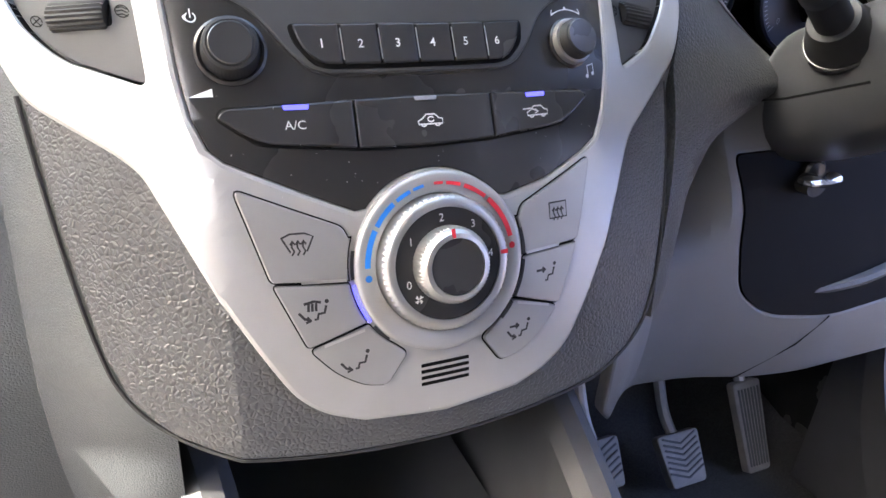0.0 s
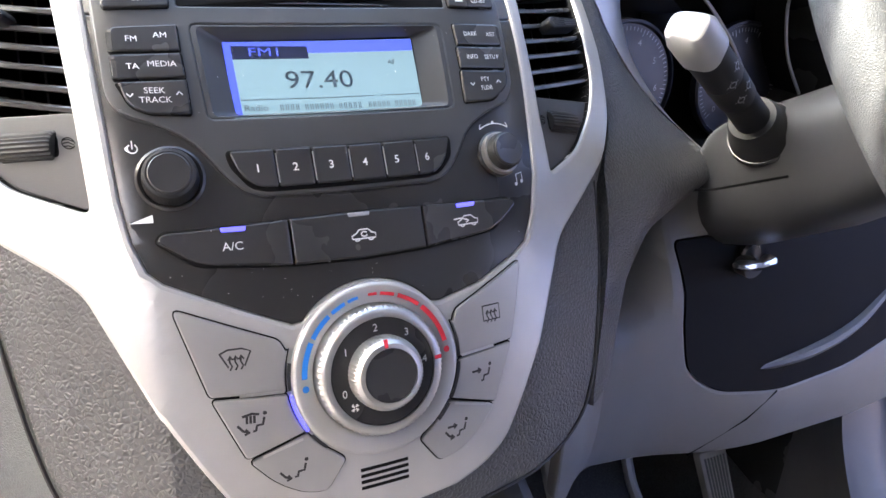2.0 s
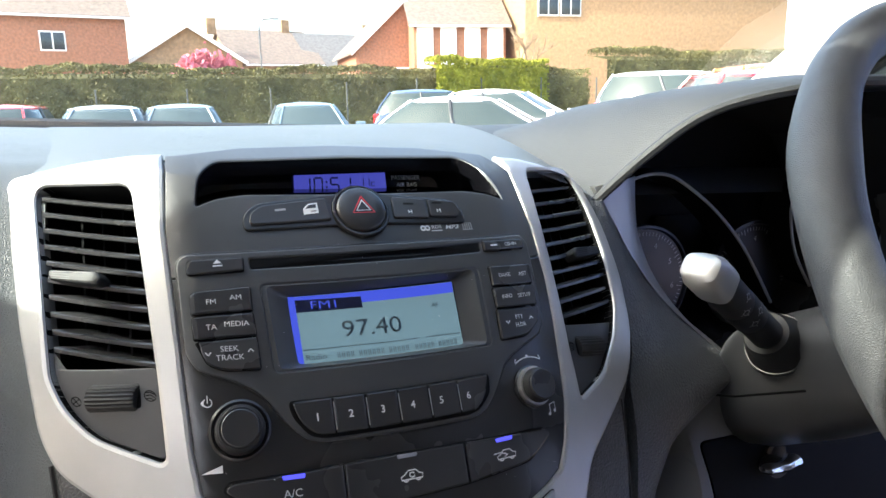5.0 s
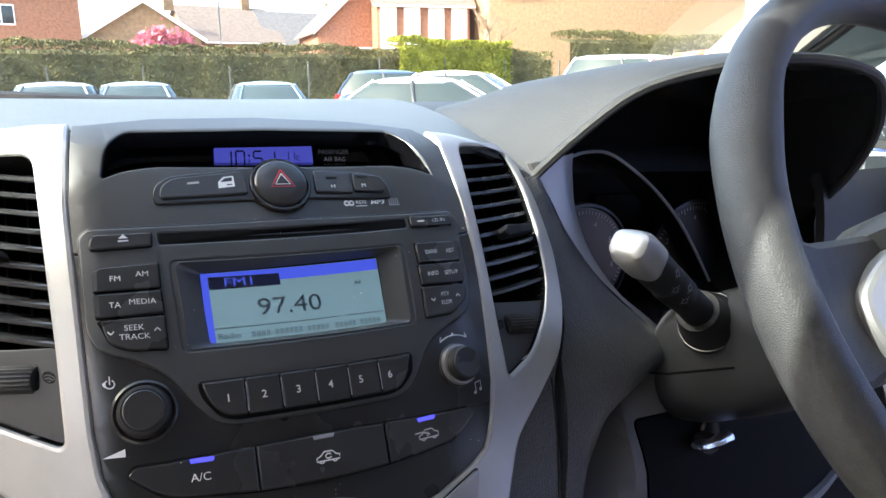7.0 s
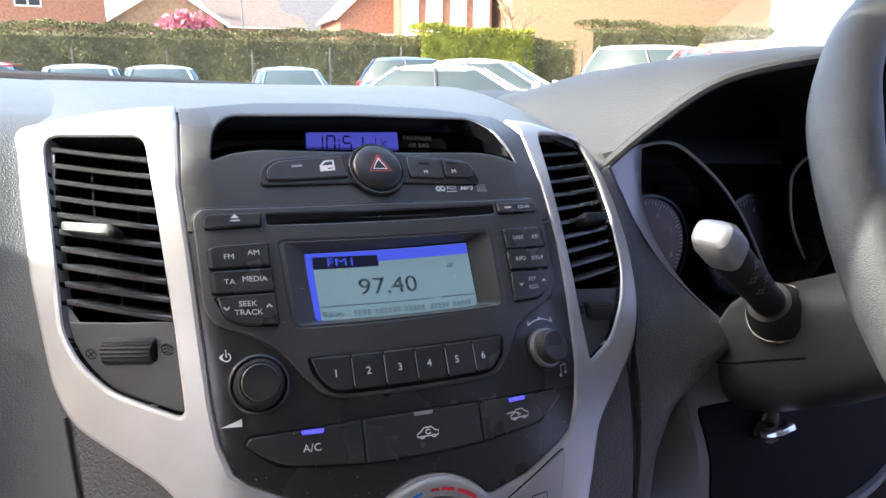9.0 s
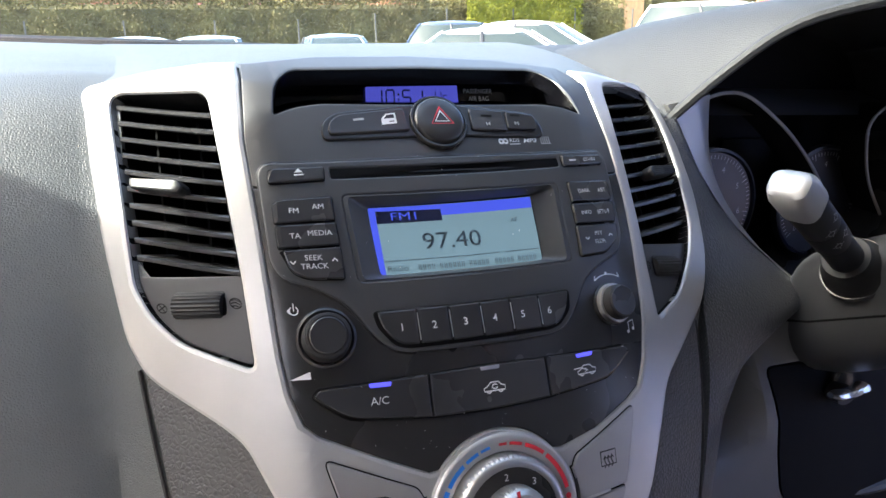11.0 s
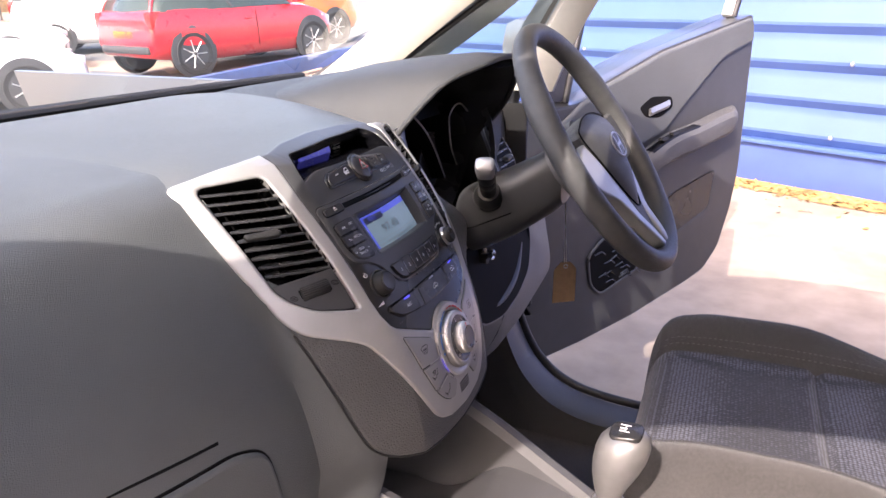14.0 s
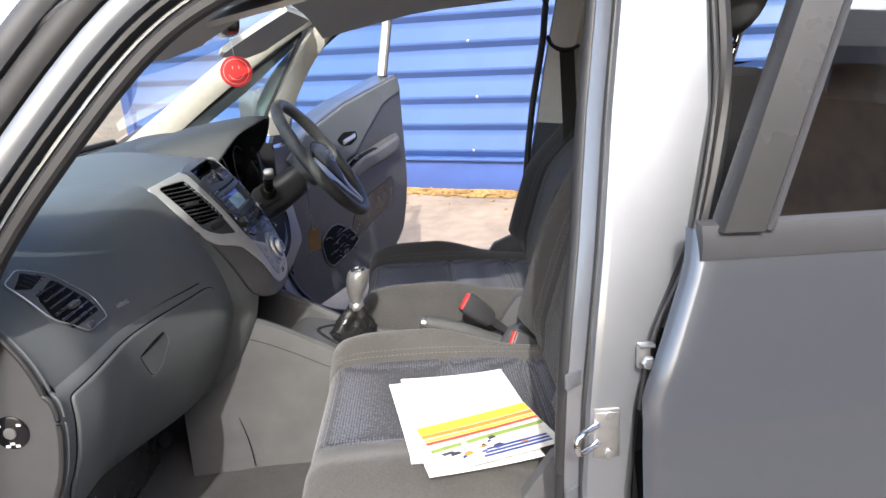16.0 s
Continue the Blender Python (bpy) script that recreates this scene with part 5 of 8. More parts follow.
part("seam", tube([on_knee(385, 730, 0.2), on_knee(360, 705, 0.2), on_knee(318, 668, 0.2)], 0.0008, 5), VOID, knee)

# ---- steering column, stalk and key ----
col = thing("steering_column", "dark plastic steering column shroud", "steering column", (0.3575, 0.45, 0.93))


def rrect(c, hw, hh, r=0.5, n=28, e=3.2):
    return [Vector((c[0] + hw * abs(math.cos(t)) ** (2 / e) * (1 if math.cos(t) > 0 else -1), c[1], c[2] + hh * abs(math.sin(t)) ** (2 / e) * (1 if math.sin(t) > 0 else -1))) for t in (2 * math.pi * k / n for k in range(n))]


part("shroud", loft([rrect((0.3575, 0.345, 0.985), 0.040, 0.042), rrect((0.3575, 0.36, 0.978), 0.048, 0.050), rrect((0.3575, 0.41, 0.945), 0.054, 0.054), rrect((0.3575, 0.46, 0.918), 0.058, 0.056), rrect((0.3575, 0.50, 0.900), 0.056, 0.052)], True, True), TRIMBLACK, col, "grey-black plastic shroud")
part("lower_seam", tube([(0.290, 0.41, 0.935), (0.282, 0.46, 0.912), (0.275, 0.53, 0.89)], 0.001, 5), VOID, col)
stalk = thing("light_stalk", "black indicator and headlamp stalk with a silver tip", "control stalk", (0.29, 0.455, 0.945))
sb, stp = Vector((0.303, 0.448, 0.955)), Vector((0.188, 0.416, 1.027))
sd = (stp - sb)
L = sd.length
part("boot", lathe([(0.0225, -0.030), (0.0225, -0.002), (0.0215, 0.003), (0.0185, 0.006), (0.017, 0.018), (0.0155, 0.022)], sb, sd, 40), RUBBER, stalk, "black rubber boot")
part("boot_ring", lathe([(0.0230, -0.005), (0.0240, -0.003), (0.0230, -0.001)], sb, sd, 40), BUTTON, stalk)
part("arm", lathe([(0.0115, 0.016), (0.0112, 0.048), (0.0105, 0.050), (0.0105, 0.052), (0.0120, 0.054), (0.0126, 0.076), (0.0116, 0.078)], sb, sd, 32), RUBBER, stalk, "black stalk arm")
part("switch_ring", lathe([(0.0116, 0.078), (0.0124, 0.080), (0.0126, L - 0.031), (0.0120, L - 0.029)], sb, sd, 32), RUBBER, stalk)
_, su, sw_ = frame_axes(sd)
tip_rows = []
for k, (h, a, b) in enumerate(((L - 0.030, 0.0122, 0.0122), (L - 0.025, 0.0126, 0.0124), (L - 0.009, 0.0132, 0.0120), (L - 0.002, 0.0122, 0.0088), (L, 0.0095, 0.0050))):
    tip_rows.append([sb + sd.normalized() * h + su * a * abs(math.cos(t)) ** 0.6 * (1 if math.cos(t) > 0 else -1) + sw_ * b * abs(math.sin(t)) ** 0.6 * (1 if math.sin(t) > 0 else -1) for t in (2 * math.pi * j / 24 for j in range(24))])
part("tip", loft(tip_rows, True, True), SILVER, stalk, "silver-painted tip")
eye_side = Vector((-0.35, -0.9, 0.25))
eye_side = (eye_side - sd.normalized() * eye_side.dot(sd.normalized())).normalized()
across = sd.normalized().cross(eye_side)


def on_stalk(x, z, h=0):
    """x along the stalk from its root, z round it, in millimetres."""
    a = z / 13.0
    return sb + sd.normalized() * x / 1000 + (eye_side * math.cos(a) + across * math.sin(a)) * (0.0126 + h / 1000)


ink = bmesh.new()
for x, z in ((92, 4), (84, -5), (70, 3), (66, -6)):
    ribbon([[(x + 2.2 * math.cos(t), z + 2.2 * math.sin(t)) for t in (k * math.pi / 5 for k in range(11))]], 0.7, 0.3, on_stalk, ink)
    ribbon([[(x - 4, z), (x - 3, z)], [(x + 3, z), (x + 4, z)], [(x, z + 3), (x, z + 4)], [(x, z - 3), (x, z - 4)]], 0.6, 0.3, on_stalk, ink)
part("print", ink, GREYINK, stalk)
lev = thing("column_lever", "bright metal and black steering column adjuster lever", "lever", (0.328, 0.45, 0.85))
part("barrel", lathe([(0.009, -0.03), (0.009, 0.008), (0.007, 0.010), (0.004, 0.010)], (0.350, 0.478, 0.850), (-0.2, -1, 0.05), 28), BLACKP, lev)
part("blade", tube(smooth_line([(0.304, 0.446, 0.856), (0.318, 0.447, 0.854), (0.335, 0.452, 0.850), (0.354, 0.458, 0.849)], 4), [0.003, 0.0045, 0.0055, 0.006, 0.006, 0.006, 0.006, 0.006, 0.006, 0.006, 0.006, 0.007, 0.007], 12, None, False, 0.7), CHROME, lev, "bright metal lever end")
part("body", loft([[(0.342 + 0.010 * math.cos(t), 0.466 + k, 0.842 + 0.008 * math.sin(t)) for t in (2 * math.pi * j / 20 for j in range(20))] for k in (-0.006, 0.006)], True, True), RUBBER, lev, "black lever body")
tag = thing("key_tag", "brown cardboard tag hanging on white string from the steering column", "tag", (0.488, 0.368, 0.76))
TA = Vector((0.6, -0.8, 0)).normalized()
TN = Vector((-0.8, -0.6, 0)).normalized()
TC = Vector((0.488, 0.368, -0.042))
part("card", loft([[TC + TA * dx + TN * k + Vector((0, 0, z)) for dx, z in ((-0.009, 0.842), (0.009, 0.842), (0.0205, 0.829), (0.021, 0.768), (-0.021, 0.768), (-0.0205, 0.829))] for k in (-0.0006, 0.0006)], True, True), CARD, tag)
for q in (-0.0016, 0.0016):
    part("string", tube([TC + TA * q + Vector((0, 0, 0.835)), TC + TA * q * 1.2 + Vector((0.001, 0.002, 0.86)), TC + Vector((0.002, 0.004, 0.90)), TC + Vector((0.003, 0.006, 0.945)), TC + Vector((-0.05, 0.02, 1.0))], 0.0010, 6), STRING, tag, "white string loop")
part("eyelet", tube([TC + TN * 0.001 + TA * 0.0035 * math.cos(t) + Vector((0, 0, 0.835 + 0.0035 * math.sin(t))) for t in (2 * math.pi * j / 14 for j in range(14))], 0.0011, 6, None, True), STEEL, tag)

# ---- steering wheel ----
WC, WT = Vector((0.3575, 0.301, 1.0295)), radians(34.8)
WN, WU = Vector((0, -math.cos(WT), math.sin(WT))), Vector((0, math.sin(WT), math.cos(WT)))


def on_wheel(x, z, h=0):
    """A point of the wheel: x, z in its plane, h towards the driver, in millimetres."""
    return WC + Vector((1, 0, 0)) * x / 1000 + WU * z / 1000 + WN * h / 1000


wheel = thing("steering_wheel", "worn dark grey steering wheel with silver lower spokes", "steering wheel", WC)
rows = []
for k in range(96):
    t = 2 * math.pi * k / 96
    grip = 1 + 0.10 * sum(math.exp(-(((t - a + math.pi) % (2 * math.pi) - math.pi) / 0.16) ** 2) for a in (radians(28), radians(152)))
    ring = []
    for j in range(14):
        a = 2 * math.pi * j / 14
        ring.append(on_wheel((182.7 + 14.6 * grip * math.cos(a)) * math.cos(t), (182.7 + 14.6 * grip * math.cos(a)) * math.sin(t), 16.5 * grip * math.sin(a)))
    rows.append(ring)
part("rim", loft(rows, True, False, None, True), RIMMAT, wheel, "worn grey urethane rim")
hub = [(-86, 27), (-60, 40), (-30, 46), (0, 48), (30, 46), (60, 40), (86, 27), (62, -18), (40, -60), (18, -92), (0, -102), (-18, -92), (-40, -60), (-62, -18)]
hubs = [tuple(p) for p in smooth_line(hub, 4, True)]
part("airbag_cover", loft([[on_wheel(x * k, z * k - 4 * (1 - k), h) for x, z in hubs] for k, h in ((0.94, -30), (1.0, -14), (1.0, -1), (0.985, 2.5), (0.94, 5.5), (0.8, 11.5), (0.5, 19.5), (0.2, 23), (0.01, 23.5))], True, False), RIMMAT, wheel, "dark grey airbag cover")
part("cover_seam", tube([on_wheel(x * 1.0, z, 5) for x, z in hubs], 0.0012, 5, None, True), VOID, wheel)
part("hub_back", loft([[on_wheel(60 * math.cos(t), 52 * math.sin(t), h) for t in (2 * math.pi * j / 32 for j in range(32))] for h in (-62, -58, -30, -16)], True, True), LOWER, wheel)
for s in (-1, 1):
    part("spoke", loft([[on_wheel(s * x, z + a, h + b) for a, b in ((14 * q, 4), (16 * q, 0), (13 * q, -10), (-13 * q, -10), (-16 * q, 0), (-14 * q, 4))] for x, z, h, q in ((56, 2, -10, 1.7), (95, -6, -14, 2.1), (130, -12, -14, 2.4), (150, -10, -10, 2.5), (174, -6, -2, 2.3))], True, True), RIMMAT, wheel, "dark grey spoke")
    dish = lambda x, z, h=0: on_wheel(x, z, h - 8 * sstep(60, 130, abs(x)) + 8 * sstep(-100, -165, z))
    part("silver_spoke", plate(rnd([(s * 82, 18), (s * 100, 10), (s * 121, -6), (s * 120, -28), (s * 106, -49), (s * 72, -74), (s * 46, -106), (s * 24, -160), (s * 14, -168), (s * 5, -166), (s * 19, -112), (s * 38, -66), (s * 60, -24)], [3, 10, 14, 14, 14, 14, 16, 4, 4, 3, 14, 14, 14]), -14, 4, 3, cell=12, place=dish), SILVER, wheel, "satin silver insert")
    part("lower_arm", loft([[on_wheel(s * (x + a), z, h + b) for a, b in ((9, 4), (11, -2), (8, -12), (-8, -12), (-11, -2), (-9, 4))] for x, z, h in ((36, -74, -14), (32, -115, -14), (26, -150, -12), (25, -176, -4))], True, True), RIMMAT, wheel)
part("lower_cover", plate(rnd([(-34, -70), (34, -70), (20, -112), (6, -164), (-6, -164), (-20, -112)], 4), -16, 4, 3, cell=14, place=on_wheel), LOWER, wheel)
em = [(29 * math.cos(t), 17 * math.sin(t)) for t in (2 * math.pi * k / 40 for k in range(40))]
part("emblem_ring", tube([on_wheel(x * 1.05, z * 1.05 - 11, 23.5) for x, z in em], 0.0014, 6, None, True), CHROME_SAT, wheel, "chrome oval emblem")
part("emblem_bars", ribbon([[(-14, -23), (-8, 1)], [(8, -23), (14, 1)], [(-11, -12), (11, -10)]], 5.0, 24.6, on_wheel), CHROME_SAT, wheel)

# ---- pedals and footwell ----
PEDAL = mat("worn_grey_pedal_rubber", (0.23, 0.215, 0.20), 0.6, 0, 0.12, 60, 0.2, 700, stain=0.15, sscale=20)
for nm, lab, c, w, h, n, tilt in (("brake_pedal", "grey rubber brake pedal pad with chevron ribs", (0.435, 0.59, 0.432), 0.062, 0.062, 7, 40), ("clutch_pedal", "grey rubber clutch pedal pad", (0.312, 0.59, 0.462), 0.056, 0.056, 6, 40), ("accelerator_pedal", "long ribbed grey accelerator pedal", (0.553, 0.60, 0.440), 0.045, 0.115, 7, 30)):
    pd = thing(nm, lab, "pedal", c)
    c = Vector(c)
    up = Vector((0, math.sin(radians(tilt)), math.cos(radians(tilt))))
    nn = Vector((0, -math.cos(radians(tilt)), math.sin(radians(tilt))))
    P = lambda x, z, hh=0, c=c, up=up, nn=nn: c + Vector((1, 0, 0)) * x / 1000 + up * z / 1000 + nn * hh / 1000
    W, H = w * 500, h * 500
    part("pad", plate(rnd([(-W, H), (W, H), (W * 0.82, -H), (-W * 0.82, -H)], 6), -8, 4, 2, cell=15, place=P), PEDAL, pd)
    for i in range(n):
        if nm == "accelerator_pedal":
            x = -W * 0.7 + 1.4 * W * i / (n - 1)
            ln = [(x, H * 0.85), (x * 0.85, -H * 0.85)]
        else:
            z = H * 0.7 - 1.3 * H * i / (n - 1)
            ln = [(-W * 0.8, z + 6), (0, z - 4), (W * 0.8, z + 6)]
        part("rib", tube([P(*p, 4.5) for p in ln], 0.0014, 6), LOWER, pd)
    part("arm", tube(smooth_line([P(0, H * 0.8, -6), P(0, H + 40, -10), (c.x, c.y + 0.10, c.z + 0.16), (c.x, c.y + 0.14, c.z + 0.30)], 6), 0.007, 8), STEEL, pd, "steel pedal arm")

# ---- tunnel console, gear lever, handbrake ----
tun = thing("tunnel_console", "grey hard plastic tunnel console with a pale seam line", "centre console", (0, 0.3, 0.42))
ridge = [(0.60, 0.735, 0.15), (0.50, 0.752, 0.135), (0.44, 0.747, 0.123), (0.36, 0.712, 0.117), (0.28, 0.668, 0.112), (0.205, 0.629, 0.108), (0.12, 0.606, 0.104), (0.0, 0.592, 0.10), (-0.15, 0.585, 0.10), (-0.45, 0.585, 0.10)]
fine_ridge = smooth_line(ridge, 5)
for s in (-1, 1):
    rows = []
    for y, z, w in fine_ridge:
        rows.append([(s * (w + 0.016), y, 0.36), (s * (w + 0.012), y, 0.45), (s * (w + 0.006), y, z - 0.07), (s * (w + 0.004), y, z - 0.022), (s * (w + 0.001), y, z - 0.006), (s * (w - 0.008), y, z), (s * (w - 0.019), y, z - 0.002), (s * (w - 0.027), y, z - 0.012), (s * (w - 0.030), y, z - 0.06), (s * (w - 0.03), y, 0.45)])
    part("side_wall", loft(rows, False, False), LOWER, tun, "grey hard plastic side wall")
    part("seam", tube([(s * (w + 0.0062), y, z - 0.05) for y, z, w in fine_ridge[6:30]], 0.0007, 5), VOID, tun)
floor_c = smooth_line([(0.62, 0.60), (0.46, 0.60), (0.41, 0.612), (0.37, 0.645), (0.335, 0.660), (0.26, 0.643), (0.205, 0.620), (0.12, 0.598), (0.05, 0.582), (-0.45, 0.57)], 5)
part("tray", loft([[(x, y, z) for y, z in floor_c] for x in lin(-0.10, 0.10, 6)], False, False), LOWER, tun)
# the cubby's inner shade is painted on its back wall
part("cubby_back", sheet(lambda x, z: (x, 0.60 - 0.15 * (z - 0.6), z), lin(-0.125, 0.125, 8), lin(0.58, 0.80, 6), 0.01), VOID, tun, "cubby back wall, coloured near-black for the shade inside")
part("side_seam", tube(smooth_line([(-0.139, 0.60, 0.64), (-0.137, 0.56, 0.622), (-0.136, 0.52, 0.60), (-0.1385, 0.50, 0.56), (-0.144, 0.47, 0.46), (-0.148, 0.46, 0.385)], 6), 0.0012, 5), VOID, tun)
gear = thing("gear_lever", "silver gear knob on a black leather gaiter", "gear lever", (0.0, 0.22, 0.61))
part("surround", loft([[(0.005 + a * math.cos(t) ** 3 * 0.5 + a * 0.62 * math.cos(t), 0.225 + b * math.sin(t), z + 0.014 + 0.27 * (b * math.sin(t))) for t in (2 * math.pi * j / 36 for j in range(36))] for a, b, z in ((0.066, 0.085, 0.600), (0.064, 0.083, 0.622), (0.058, 0.077, 0.625), (0.054, 0.073, 0.617))], True, False), BLACKP, gear, "black plastic surround")
boot = []
for k in range(13):
    v = k / 12
    cx, cy, cz = -0.004 - 0.014 * v, 0.222 - 0.020 * v, 0.636 + 0.084 * v
    w = 0.028 * (1 - v) ** 1.1 + 0.0165
    ring = []
    for j in range(40):
        t = 2 * math.pi * j / 40
        fold = 1 + 0.34 * math.sin(3 * t + 2.0 * v) * math.sin(math.pi * v) ** 0.7 + 0.17 * abs(math.sin(3.5 * t - 3 * v)) * math.sin(math.pi * v) + 0.05 * math.sin(9 * v * math.pi + 2 * t) * v * (1 - v) * 4
        ring.append((cx + w * 1.0 * fold * math.cos(t), cy + w * 1.25 * fold * math.sin(t), cz + 0.004 * math.sin(4 * t + 6 * v) * (1 - v) + 0.27 * (1 - v) * w * 1.25 * math.sin(t)))
    boot.append(ring)
part("gaiter", loft(boot, True, False), LEATHER, gear, "creased black leather gaiter", 60)
KNOBMAT = mat("worn_silver_knob_paint", (0.24, 0.238, 0.235), 0.34, 0.5, 0.08, 40, 0.05, 2000, stain=0.15, sscale=30)
ka = Vector((-0.010, -0.012, 1)).normalized()
kb = Vector((-0.018, 0.201, 0.712))
part("collar", lathe([(0.0165, 0), (0.018, 0.003), (0.018, 0.013), (0.0155, 0.017)], kb, ka, 36), CHROME_SAT, gear, "satin silver collar")
kr = []
for h, w, d, oy in ((0.014, 0.0125, 0.0125, 0), (0.024, 0.0135, 0.014, 0.001), (0.036, 0.0165, 0.018, 0.000), (0.052, 0.0215, 0.0235, -0.003), (0.068, 0.0245, 0.027, -0.006), (0.082, 0.0250, 0.0275, -0.008), (0.093, 0.0225, 0.025, -0.009), (0.100, 0.017, 0.019, -0.009), (0.103, 0.009, 0.010, -0.009), (0.1035, 0.001, 0.001, -0.009)):
    c = kb + ka * h + Vector((0, oy, 0))
    kr.append([c + Vector((w * math.cos(t), d * math.sin(t), -0.12 * d * math.sin(t))) for t in (2 * math.pi * j / 36 for j in range(36))])
part("knob", loft(kr, True, True), KNOBMAT, gear, "worn silver-painted knob", 60)
top = kb + ka * 0.1015 + Vector((0, -0.009, 0))
part("shift_plate", loft([[top + Vector((0.0165 * k * abs(math.cos(t)) ** 0.6 * (1 if math.cos(t) > 0 else -1), 0.0165 * k * abs(math.sin(t)) ** 0.6 * (1 if math.sin(t) > 0 else -1) - 0.001, h - 0.0017 * math.sin(t))) for t in (2 * math.pi * j / 32 for j in range(32))] for k, h in ((1.0, -0.004), (1.0, 0.0002), (0.94, 0.0016), (0.5, 0.0026), (0.02, 0.003))], True, False), BLACKP, gear, "black shift pattern plate")
gm = bmesh.new()
for x in (-0.006, 0, 0.006):
    rbox(tuple(top + Vector((x, 0, 0.0032))), (0.001, 0.012, 0.0004), 0, bm=gm)
rbox(tuple(top + Vector((0, 0, 0.0033))), (0.013, 0.001, 0.0004), 0, bm=gm)
part("shift_pattern", gm, WHITEINK, gear)
hb = thing("handbrake", "grey plastic handbrake lever with a silver button", "handbrake", (0.01, -0.13, 0.58))
hpath = smooth_line([(0.012, -0.17, 0.575), (0.012, -0.12, 0.598), (0.008, -0.06, 0.624), (0.003, 0.0, 0.645), (0.0, 0.04, 0.656)], 5)
part("grip", tube(hpath, [0.015 + 0.004 * sstep(0, 12, k) for k in range(len(hpath))], 16), LOWER, hb, "grained grey grip")
part("button", lathe([(0.0135, -0.006), (0.0135, 0.006), (0.012, 0.011), (0.009, 0.013), (0.001, 0.0135)], (0.0, 0.04, 0.656), (-0.003, 0.04, 0.011), 28), CHROME_SAT, hb, "silver release button")
part("gaiter", loft([[(0.012 + 0.026 * k * math.cos(t), -0.16 + 0.055 * k * math.sin(t), z) for t in (2 * math.pi * j / 24 for j in range(24))] for k, z in ((1.25, 0.572), (1.0, 0.588), (0.75, 0.596))], True, True), LEATHER, hb)


def belt_buckle(label, base, tip, group):
    b = thing("seat_belt_buckle", label, "belt buckle", base, group)
    base, tip = Vector(base), Vector(tip)
    d = (tip - base).normalized()
    w = Vector((-0.85, -0.05, 0.5))
    w = (w - d * w.dot(d)).normalized()
    u = d.cross(w)
    L = (tip - base).length
    rows = []
    for h, a, c in ((0, 0.009, 0.005), (L * 0.35, 0.010, 0.006), (L * 0.40, 0.020, 0.011), (L * 0.55, 0.024, 0.0135), (L * 0.97, 0.026, 0.014), (L, 0.024, 0.012)):
        rows.append([base + d * h + u * a * s1 + w * c * s2 for s1, s2 in ((1, 0.6), (0.8, 1), (-0.8, 1), (-1, 0.6), (-1, -0.6), (-0.8, -1), (0.8, -1), (1, -0.6))])
    part("body", loft(rows, True, True), TRIMBLACK, b, "black buckle body")
    part("release_button", loft([[tip + d * h + u * a * s1 + w * c * s2 for s1, s2 in ((1, 1), (-1, 1), (-1, -1), (1, -1))] for h, a, c in ((-0.004, 0.0205, 0.0065), (0.0015, 0.0205, 0.0062), (0.003, 0.019, 0.005))], True, True), REDP, b, "red release button")


belt_buckle("black seat belt buckle with a red button beside the handbrake", (0.055, -0.165, 0.60), (0.004, -0.062, 0.705), "belt buckles")
belt_buckle("black seat belt buckle with a red button beside the passenger seat", (-0.145, -0.26, 0.60), (-0.166, -0.155, 0.668), "belt buckles")

# ---- seats ----


def seat(cx, name, label, dy, lay):
    st = thing(name, label, "car seat", (cx, dy, 0.40), "front seats")
    W = 0.262

    def cush(u, v):
        """u across -1..1, v from the back 0 to the front edge 1 and down over it."""
        a = abs(u)
        y = -0.30 + 0.50 * min(v, 0.92) / 0.92
        z = 0.632 + 0.012 * math.sin(math.pi * min(1, v)) + 0.012 * v
        hump = (0.056 if cx > 0 or u > 0 else 0.012) * math.exp(-((a - 0.80) / 0.16) ** 2) - 0.052 * sstep(0.62, 0.85, a) * sstep(0.55, 0.12, v)
        z += hump * (1 - 0.35 * sstep(0.75, 1.0, v))
        x = cx + W * u
        if a > 0.86:
            k = (a - 0.86) / 0.14
            z -= 0.16 * k ** 2.2
            x = cx + W * (0.86 + 0.14 * math.sin(k * math.pi / 2)) * (1 if u > 0 else -1)
        if v > 0.86:
            k = (v - 0.86) / 0.14
            z -= 0.13 * k ** 2.4
            y = -0.30 + 0.467 + 0.055 * math.sin(k * math.pi / 2)
        dip = 0.010 * math.exp(-((v - 0.47) / 0.014) ** 2) + 0.010 * math.exp(-((v - 0.15) / 0.014) ** 2)
        if a < 0.62:
            z -= dip + 0.006 * math.exp(-((a - 0.60) / 0.03) ** 2)
        return (x, y + dy, z)

    vs = lin(0, 0.44, 12) + lin(0.455, 0.485, 4) + lin(0.50, 1, 26)
    part("cushion_insert", sheet(cush, lin(-0.60, 0.60, 22), vs), INSERT, st, "blue-black ribbed fabric insert")
    for s in (-1, 1):
        part("cushion_bolster", sheet(lambda u, v, s=s: cush(s * u, v), lin(0.60, 1.0, 16), vs), BOLSTER, st, "plain grey-black fabric bolster")
        th = bmesh.new()
        for off in (0.625, 0.66):
            ln = [Vector(cush(s * off, v)) + Vector((0, 0, 0.0012)) for v in lin(0.06, 0.93, 110)]
            for k in range(0, 108, 2):
                tube([ln[k], ln[k + 1]], 0.0007, 4, th)
        part("stitching", th, THREAD, st, "pale twin stitching")
    part("cushion_skirt", loft([[(cx + x, dy + y, z) for x, y in ((-W, -0.30), (-W, 0.165), (-W + 0.04, 0.218), (W - 0.04, 0.218), (W, 0.165), (W, -0.30))] for z in (0.545, 0.49, 0.44)], True, False), BOLSTER, st)
